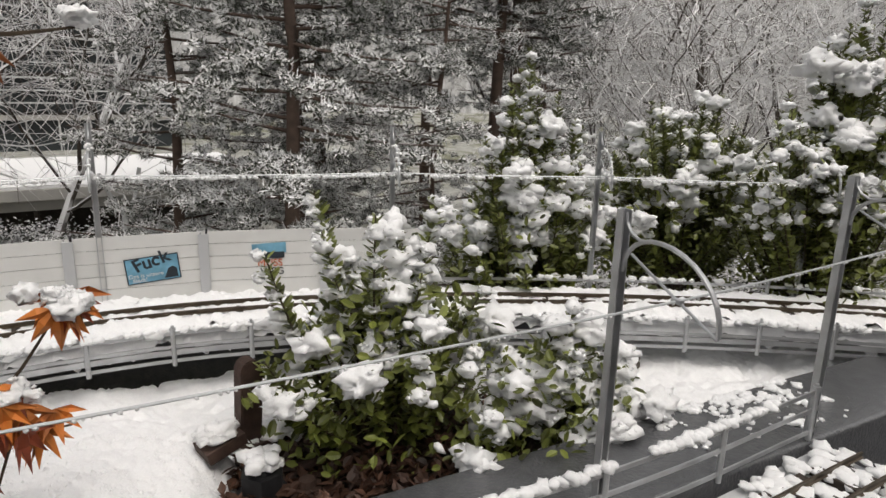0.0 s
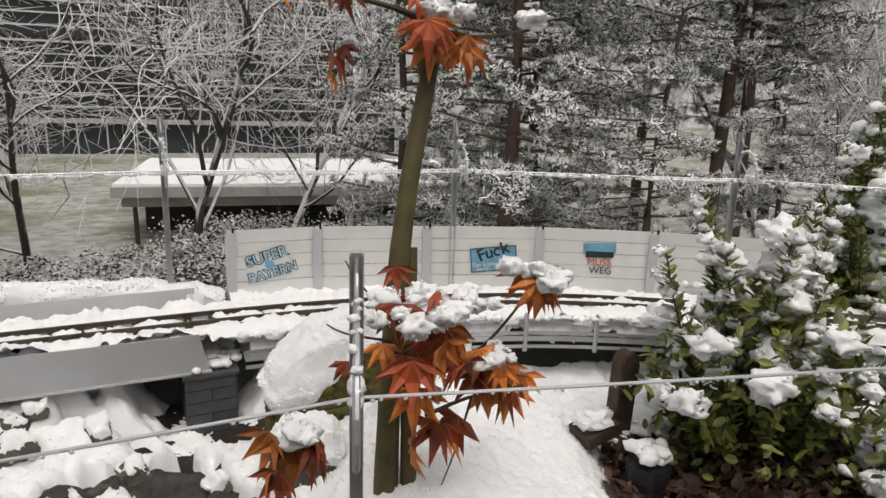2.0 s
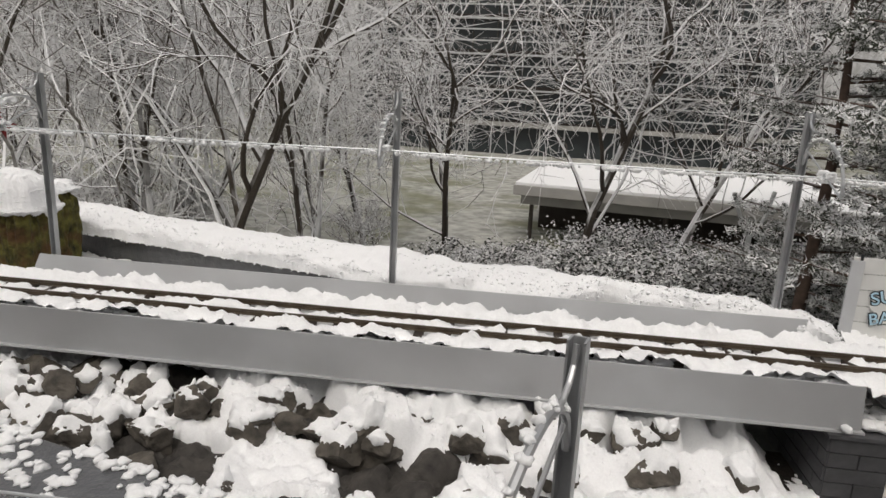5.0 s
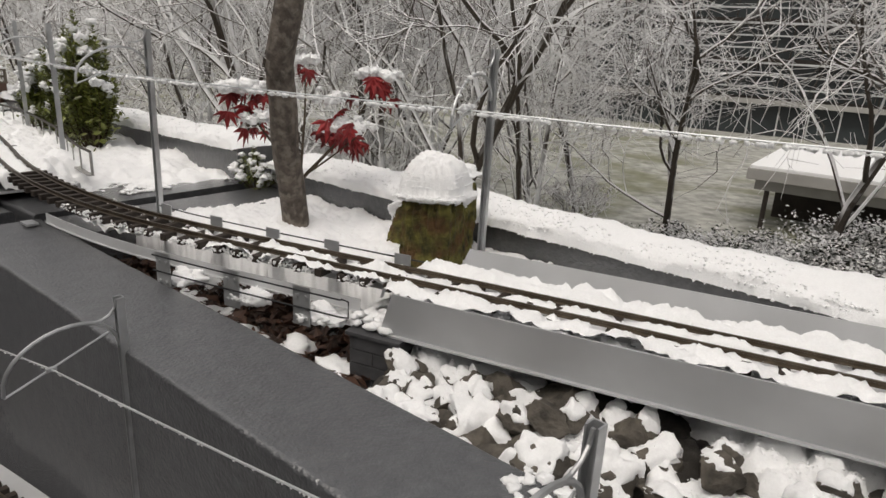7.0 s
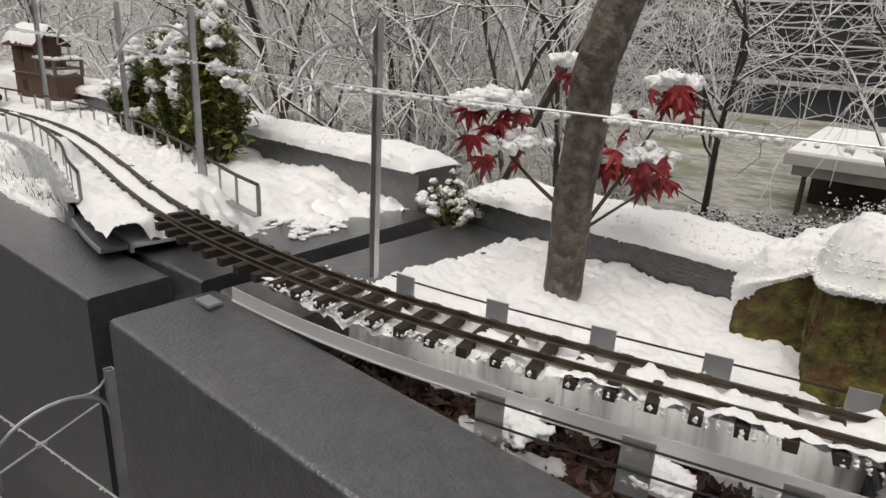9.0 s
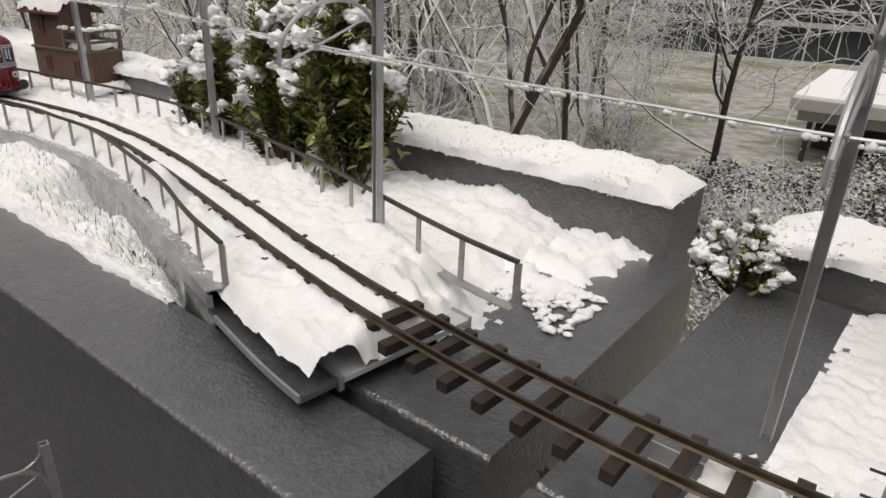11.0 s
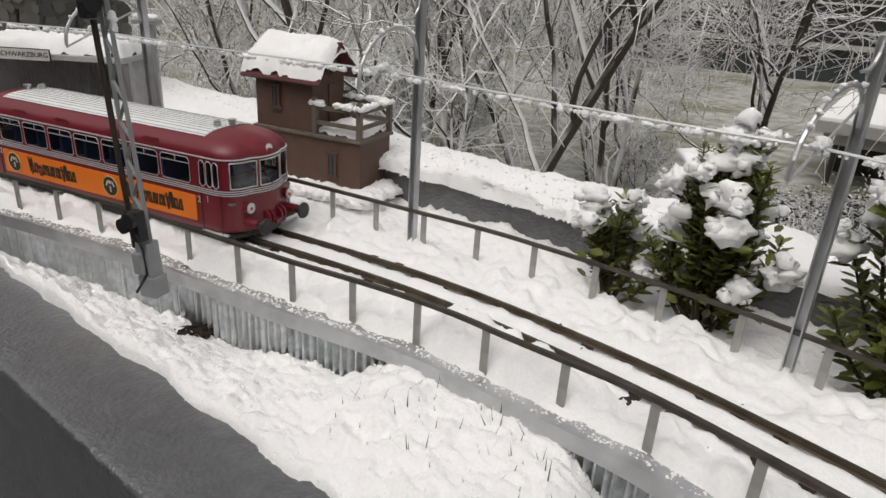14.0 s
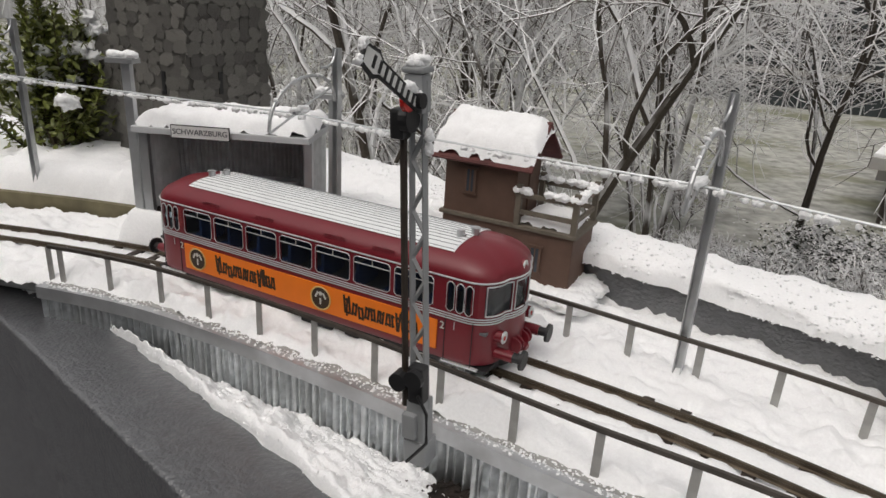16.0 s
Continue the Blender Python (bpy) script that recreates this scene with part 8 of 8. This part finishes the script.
# ---- ground and distance ----
GZ = -6.5
gm = mat("snowy_lawn", (0.36, 0.36, 0.33), 0.9, var=0.42, scale=1.6, bump=0.3, bscale=3, stain=(0.150, 0.155, 0.080), stain_scale=0.22, stain_amount=0.75, dist=0.05)
bm = B()
sheet(bm, -420, 420, -420, 420, 12, lambda x, y, p: GZ + 0.4 * fbm(x * 0.02, y * 0.02) + max(0.0, (math.hypot(x, y) - 60)) * 0.03 * (1 if x > 5 else 0.5))
tagged(part("ground", bm, gm, smooth=True), "lawn and ground thinly covered with snow", "ground", kind="structure")

woods = bpy.data.materials.new("haze_painted_woods")
woods.use_nodes = True
n, l = woods.node_tree.nodes, woods.node_tree.links
tc = n.new("ShaderNodeTexCoord")
mp = n.new("ShaderNodeMapping")
mp.inputs["Scale"].default_value = (0.5, 0.5, 0.16)
l.new(tc.outputs["Object"], mp.inputs["Vector"])
nz = n.new("ShaderNodeTexNoise")
nz.inputs["Scale"].default_value, nz.inputs["Detail"].default_value, nz.inputs["Roughness"].default_value = 1.0, 10, 0.7
l.new(mp.outputs[0], nz.inputs["Vector"])
# pale ramp: distance haze is put into the woods' colour
rp = n.new("ShaderNodeValToRGB")
rp.color_ramp.elements[0].position, rp.color_ramp.elements[1].position = 0.36, 0.66
rp.color_ramp.elements[0].color, rp.color_ramp.elements[1].color = (0.42, 0.415, 0.41, 1), (0.82, 0.82, 0.83, 1)
l.new(nz.outputs["Fac"], rp.inputs["Fac"])
l.new(rp.outputs[0], n["Principled BSDF"].inputs["Base Color"])
n["Principled BSDF"].inputs["Roughness"].default_value = 1.0
bm = B()
cols = []
for k in range(97):
    a = radians(-100 + 200 * k / 96)
    R = 130 + 6 * math.sin(k * 0.7)
    top = 30 + 5 * noise.noise(Vector((k * 0.35, 0, 0)))
    cols.append([bm.verts.new((R * math.sin(a), R * math.cos(a), z)) for z in (GZ - 4, top * 0.5, top)])
for a, b in zip(cols, cols[1:]):
    for j in range(2):
        bm.faces.new((a[j], b[j], b[j + 1], a[j + 1]))
tagged(part("backdrop", bm, woods), "far snow-covered woods with the mist put into their colour", "woods", kind="structure")


def office_block():
    """Dark glass office block with rows of pale sun slats."""
    ob = thing("office_block", (3, 62, GZ), "dark glass office block with rows of pale horizontal slats", "office building")
    c = Vector((3.5, 66, 0))
    ang = radians(-7)
    rot = Matrix.Rotation(ang, 4, "Z")
    d = Vector((math.cos(ang), math.sin(ang), 0))
    nrm = Vector((math.sin(ang), -math.cos(ang), 0))
    w, h = 44.0, 27.0
    bm = B()
    box(bm, c - nrm * 8 + Vector((0, 0, GZ + h / 2)), (w - 0.2, 16, h), rot)
    part("wall", bm, PAVWOOD, ob)
    bm = B()
    box(bm, c - nrm * 8 + Vector((0, 0, GZ + h + 0.4)), (w + 0.6, 17, 0.8), rot)
    part("roof", bm, CONCRETE, ob)
    pane_me = None
    for fl in range(8):
        z = GZ + 0.2 + fl * 3.35
        for k in range(18):
            q = c + d * (-w / 2 + (k + 0.5) * w / 18) + nrm * 0.05
            if pane_me is None:
                mb = B()
                box(mb, (0, 0, 0), (w / 18 - 0.14, 0.10, 2.75))
                pane_me = bpy.data.meshes.new("window")
                mb.to_mesh(pane_me)
                mb.free()
                pane_me.materials.append(FACADE)
            wo = new("window", pane_me)
            wo.parent = ob
            base = ORIGIN[ob.name]
            wo.matrix_basis = Matrix.Translation(q - base + Vector((0, 0, z + 1.5))) @ rot
        bm = B()
        box(bm, c + nrm * 0.35 + Vector((0, 0, z + 3.05)), (w, 0.7, 0.16 if fl else 0.42), rot)
        part("floor_band", bm, SLAT if fl else CONCRETE, ob)
        if fl:
            for s in (0.95, 2.0):
                bm = B()
                box(bm, c + nrm * 0.7 + Vector((0, 0, z + s)), (w, 0.28, 0.13), rot)
                part("sun_slat", bm, SLAT, ob)
    for k in range(19):
        bm = B()
        q = c + d * (-w / 2 + k * w / 18) + nrm * 0.12
        box(bm, q + Vector((0, 0, GZ + 1.6)), (0.12, 0.2, 3.2), rot)
        part("mullion", bm, SLAT, ob)


office_block()


def tower_block():
    tb = thing("tower_block", (140, 55, GZ), "glass tower far behind the trees, its colour paled for haze", "office building")
    # glass colour is lightened to carry the haze of distance
    gl = mat("haze_paled_glass", (0.42, 0.50, 0.51), 0.5, var=0.12, scale=0.1, bump=0)
    bm = B()
    box(bm, (140, 55, GZ + 32), (26, 26, 64), Matrix.Rotation(radians(20), 4, "Z"))
    part("wall", bm, gl, tb)
    for k in range(19):
        bm = B()
        box(bm, (140, 55, GZ + 3.4 * k), (26.5, 26.5, 0.5), Matrix.Rotation(radians(20), 4, "Z"))
        part("floor_band", bm, CONCRETE, tb)


tower_block()


def pavilion():
    """Low flat-roofed pavilion, its roof white with snow."""
    pv = thing("pavilion", (6, 32, GZ), "low flat-roofed pavilion with a snow-white roof and dark front", "pavilion")
    ang = math.atan2(-2.3, 13.2)
    rot = Matrix.Rotation(ang, 4, "Z")
    d, nb = Vector((math.cos(ang), math.sin(ang), 0)), Vector((-math.sin(ang), math.cos(ang), 0))
    a = Vector((-0.6, 29.0, 0))
    L, D = 16.5, 10.5
    c = a + d * (L / 2) + nb * (D / 2)
    bm = B()
    box(bm, c + Vector((0, 0, -4.15)), (L, D, 0.45), rot, 0.03)
    part("roof_slab", bm, CONCRETE, pv)
    bm = B()
    box(bm, c + Vector((0, 0, -3.86)), (L - 0.15, D - 0.15, 0.16), rot, 0.05)
    part("roof_snow", bm, SNOW, pv, "even snow on the flat roof")
    bm = B()
    box(bm, c + nb * 1.5 + Vector((0, 0, (GZ - 4.37) / 2)), (L - 1.5, D - 4, -4.37 - GZ), rot)
    part("dark_wall", bm, PAVWOOD, pv)
    bm = B()
    box(bm, a + d * (L / 2) + nb * 0.6 + Vector((0, 0, -4.62)), (L - 0.6, 0.15, 0.45), rot)
    part("fascia", bm, CONCRETE, pv)
    for k in range(6):
        bm = B()
        q = a + d * (0.8 + k * (L - 1.6) / 5) + nb * 0.7
        rod(bm, (q.x, q.y, GZ), (q.x, q.y, -4.35), 0.10, n=10)
        part("post", bm, PAVWOOD, pv)


pavilion()


def tube(bm, pts, radii, n):
    """A thin open tube along points."""
    prev = None
    for i, p in enumerate(pts):
        d = pts[min(i + 1, len(pts) - 1)] - pts[max(i - 1, 0)]
        q = d.to_track_quat("Z", "Y").to_matrix()
        ring = [bm.verts.new(p + q @ Vector((radii[i] * math.cos(2 * math.pi * k / n), radii[i] * math.sin(2 * math.pi * k / n), 0))) for k in range(n)]
        if prev:
            for k in range(n):
                bm.faces.new((prev[k], prev[(k + 1) % n], ring[(k + 1) % n], ring[k]))
        prev = ring


def grow(rng, trunk_h, r0, limbs=8, multi=1, spread=0.9, depth=4):
    """Bare tree branches as two meshes: wood and snow-laden twigs, crooked at every joint."""
    wood, twig = B(), B()
    segs, sides = (9, 9, 7, 4, 1), (7, 6, 3, 3, 3)

    def branch(p, d, ln, r, lvl):
        n = segs[lvl]
        pts, q, dd = [p], p, d.normalized()
        rise = (0.0, 0.10, 0.03, -0.02, 0.0)[lvl]
        for i in range(n):
            dd = (dd + Vector((rng.gauss(0, 1), rng.gauss(0, 1), rng.gauss(0, 0.8))) * (0.07, 0.18, 0.27, 0.32, 0.30)[lvl] + Vector((0, 0, rise))).normalized()
            q = q + dd * ln / n
            pts.append(q)
        tube(wood if lvl < 2 else twig, pts, [r * (1 - (0.6 if lvl < 2 else 0.45) * i / n) for i in range(n + 1)], sides[lvl])
        if lvl >= depth:
            return
        kids = (limbs, 6, 5 if depth > 3 else 4, 4)[lvl]
        for k in range(kids):
            t = (0.24 if lvl == 0 else 0.18) + (0.76 if lvl == 0 else 0.80) * (k + rng.random()) / kids
            i = min(n - 1, int(t * n))
            b = pts[i].lerp(pts[i + 1], t * n - i)
            ax = (pts[i + 1] - pts[i]).normalized()
            side = Matrix.Rotation(rng.uniform(0, 6.28), 3, ax) @ ax.orthogonal().normalized()
            nd = ax * rng.uniform(0.45, 0.95) + side * spread * 0.85 + Vector((0, 0, 0.10 if lvl < 2 else 0.0))
            branch(b, nd, ln * rng.uniform(0.44, 0.66) * (1.0 if lvl else 1.1 - 0.35 * t), max((0.034, 0.021, 0.0145, 0.0105)[lvl], r * rng.uniform(0.34, 0.48)), lvl + 1)
    for m in range(multi):
        lean = Vector((rng.uniform(-0.22, 0.22), rng.uniform(-0.22, 0.22), 1))
        branch(Vector((rng.uniform(-0.15, 0.15) * (multi - 1), rng.uniform(-0.15, 0.15) * (multi - 1), -0.2)), lean, trunk_h, r0, 0)
    return wood, twig


def bare_tree(seed, trunk_h, r0, limbs, multi, label, group, spread=0.9, depth=4):
    rng = random.Random(seed)
    tr = thing("bare_tree", (0, 0, 0), label, "tree", group)
    wood, twig = grow(rng, trunk_h, r0, limbs, multi, spread, depth)
    part("trunk", wood, FROSTBARK, tr, smooth=True)
    part("crown", twig, FROSTTWIG, tr, kind="stuff")
    return tr


GR = "bare snow-lined trees"
protos = [bare_tree(201, 9.0, 0.14, 11, 1, "bare deciduous tree, every branch lined with snow", GR),
          bare_tree(202, 8.0, 0.105, 6, 2, "bare twin-stemmed tree, every branch lined with snow", GR),
          bare_tree(203, 9.8, 0.15, 12, 1, "tall bare tree with snow-lined spreading limbs", GR, 1.05),
          bare_tree(204, 7.2, 0.09, 6, 2, "slender bare tree white with snow", GR)]
SPOTS = [(-2.57, 20.8), (-9.8, 15.4), (1.72, 20.5), (-7.4, 22.5), (-7.6, 13.2), (-5.85, 16.0), (22.6, 9.6), (18.9, 9.4), (4.9, 22.4),
         (-12.0, 17.8), (-11.4, 13.2), (-15.5, 15.2), (-9.2, 20.0), (-17.5, 20.5), (-6.5, 25.0), (-19.5, 13.0), (-13.5, 26.0), (21.5, 13.0), (25.0, 6.5),
         (-22, 22), (-16, 31), (-26, 16), (28, 14), (-24, 34), (-30, 26), (33, 8), (26.5, 11), (30.5, 5), (24, 17), (32, 15), (27, 1.5)]
rng = random.Random(90)
first = {}
for k, (x, y) in enumerate(SPOTS):
    pr = protos[k % 4]
    s = rng.uniform(0.85, 1.2)
    m = Matrix.Translation((x, y, GZ)) @ Matrix.Rotation(rng.uniform(0, 6.28), 4, "Z") @ Matrix.Diagonal((s, s, s, 1))
    if k < 4:
        pr.matrix_basis = m
    else:
        o = copy_thing(protos[k % 4], Matrix.Identity(4))
        o.matrix_basis = m

# bare bushes under them
bushes = [bare_tree(211, 2.2, 0.030, 7, 4, "low bare bush white with hoar and snow", "bare bushes", 0.8, 3),
          bare_tree(212, 2.7, 0.034, 7, 4, "low bare bush white with hoar and snow", "bare bushes", 0.8, 3)]
k = 0
for x, y in [(rng.uniform(-28, -5), rng.uniform(13, 26)) for _ in range(16)] + [(rng.uniform(-7.5, 0.5), rng.uniform(14.2, 18.0)) for _ in range(14)] + [(rng.uniform(14, 30), rng.uniform(8, 26)) for _ in range(5)]:
    if math.hypot(x, y) < 14:
        continue
    low = 0.62 if -7.5 < x < 0.6 and y < 18 else 1.0
    m = Matrix.Translation((x, y, GZ)) @ Matrix.Rotation(rng.uniform(0, 6.28), 4, "Z") @ Matrix.Scale(low * rng.uniform(0.8, 1.3), 4)
    if k < 2:
        bushes[k].matrix_basis = m
    else:
        o = copy_thing(bushes[k % 2], Matrix.Identity(4))
        o.matrix_basis = m
    k += 1


def pine(seed, h, r0, clear, reach, label):
    """A pine: straight trunk, whorled limbs carrying flat snowy needle pads."""
    rng = random.Random(seed)
    pn = thing("pine_tree", (0, 0, 0), label, "tree", "pine trees")
    bm = B()
    pts = [Vector((0.25 * math.sin(i * 0.5 + seed) * i / 10, 0.2 * math.cos(i * 0.6) * i / 10, h * i / 10)) for i in range(11)]
    pipe(bm, pts, r0, 10, [r0 * (1 - 0.075 * i) for i in range(11)])
    part("trunk", bm, PINEBARK, pn, smooth=True)
    lim, ndl = B(), B()
    for k in range(58):
        t = clear + (1 - clear) * (k + rng.random()) / 58
        i = min(9, int(t * 10))
        b = pts[i].lerp(pts[i + 1], t * 10 - i)
        a = rng.uniform(0, 6.28)
        ln = reach * rng.uniform(0.55, 1.0) * (1.05 - 0.6 * max(0, t - 0.5))
        d = Vector((math.cos(a), math.sin(a), rng.uniform(-0.22, 0.15)))
        bp = [b + d * ln * j / 4 + Vector((0, 0, 0.10 * ln * (j / 4) ** 2)) for j in range(5)]
        pipe(lim, bp, 0.03, 4, [0.045 * (1 - 0.75 * j / 4) for j in range(5)])
        for _ in range(19):
            u = rng.uniform(0.25, 1.0)
            c = b + d * ln * u + Vector((rng.gauss(0, 0.30), rng.gauss(0, 0.30), rng.gauss(0.06, 0.10)))
            for _ in range(52):
                e = Vector((rng.gauss(0, 1), rng.gauss(0, 1), rng.gauss(0.45, 0.75))).normalized() * rng.uniform(0.10, 0.22)
                s = e.cross(Vector((rng.uniform(-1, 1), rng.uniform(-1, 1), rng.uniform(-1, 1)))).normalized() * 0.018
                o = c + Vector((rng.gauss(0, 0.07), rng.gauss(0, 0.07), rng.gauss(0, 0.04)))
                ndl.faces.new([ndl.verts.new(o - s), ndl.verts.new(o + s), ndl.verts.new(o + e)])
    part("branchwork", lim, PINEBARK, pn, kind="stuff")
    part("needles", ndl, NEEDLES, pn, kind="stuff")
    return pn


pines = [pine(301, 14, 0.22, 0.20, 3.6, "pine with reddish trunk and snowy needle pads"), pine(302, 17, 0.21, 0.42, 3.2, "tall pine with bare lower trunk, snowy crown")]
for k, (x, y, s, which) in enumerate(((7.4, 10.9, 0.95, 0), (14.2, 11.4, 1.05, 1), (11.2, 15.5, 1.0, 0), (15.3, 11.6, 1.05, 1), (9.6, 14.2, 0.85, 0), (6.6, 15.0, 0.8, 0), (17.5, 18.0, 1.1, 1), (10.4, 9.6, 0.62, 0), (22, 16, 1.1, 0), (12.5, 8.2, 0.5, 0))):
    m = Matrix.Translation((x, y, GZ)) @ Matrix.Rotation(k * 1.3, 4, "Z") @ Matrix.Scale(s, 4)
    if k < 2:
        pines[k].matrix_basis = m
    else:
        o = copy_thing(pines[which], Matrix.Identity(4))
        o.matrix_basis = m


def hedge(c, size, count, seed):
    rng = random.Random(seed)
    bm = B()
    for _ in range(count * 2):
        p = Vector((rng.gauss(0, 0.42), rng.gauss(0, 0.42), rng.random() ** 0.7))
        top = 0.55 + 0.45 * (0.5 + 0.5 * noise.noise(Vector((p.x * 3 + seed, p.y * 3, 0))))
        o = Vector((c[0] + p.x * size[0], c[1] + p.y * size[1], GZ + p.z * size[2] * 1.4 * top))
        q = Euler((rng.uniform(-0.8, 0.8), rng.uniform(-0.8, 0.8), rng.uniform(0, 6.28))).to_matrix()
        s = rng.uniform(0.04, 0.085)
        vs = [bm.verts.new(o + q @ Vector(v)) for v in ((-s, 0, 0), (0, -s * 0.55, s * 0.2), (s, 0, 0), (0, s * 0.55, s * 0.2))]
        bm.faces.new(vs)
    return tagged(part("hedge", bm, HEDGE), "dense dark evergreen hedge dusted with snow", "hedge", kind="stuff")


for k, (x, y, sx, sy, sz, n) in enumerate(((2.6, 18.6, 2.0, 1.2, 2.3, 5200), (5.2, 17.8, 2.2, 1.2, 2.2, 5200), (8.2, 16.5, 2.4, 1.4, 2.2, 5200), (0.2, 19.5, 1.5, 1.1, 1.8, 3000), (-1.9, 18.0, 1.6, 1.1, 2.0, 3200),
                                           (11.5, 13.5, 2.6, 1.6, 2.4, 4500), (15.5, 9.0, 2.6, 1.8, 2.6, 4500), (4.0, 23.5, 3.0, 1.2, 1.9, 3600), (9.5, 22.0, 3.0, 1.2, 2.0, 3600), (19, 5, 2.5, 2, 2.6, 3500), (-0.6, 12.5, 1.8, 1.2, 1.7, 3200),
                                           (-3.2, 16.6, 2.2, 1.0, 1.5, 6000), (-0.6, 16.9, 2.2, 1.0, 1.9, 8000), (1.9, 17.4, 2.0, 1.0, 2.1, 8000), (-6.2, 16.0, 2.2, 1.0, 1.2, 4500))):
    hedge((x, y), (sx, sy, sz), n, 500 + k)
bm = B()
pipe(bm, [(6.84, 19.9, GZ), (6.85, 19.9, -4.6), (6.86, 19.9, -3.7)], 0.09, 8)
pipe(bm, [(6.86, 19.9, -3.8), (6.5, 19.9, -3.1), (6.2, 19.8, -2.4)], 0.06, 6)
pipe(bm, [(6.86, 19.9, -3.8), (7.2, 19.9, -3.2), (7.4, 19.9, -2.3)], 0.06, 6)
solo("forked_sapling", bm, SLAT, "pale forked young tree in front of the pavilion", "tree", smooth=True)
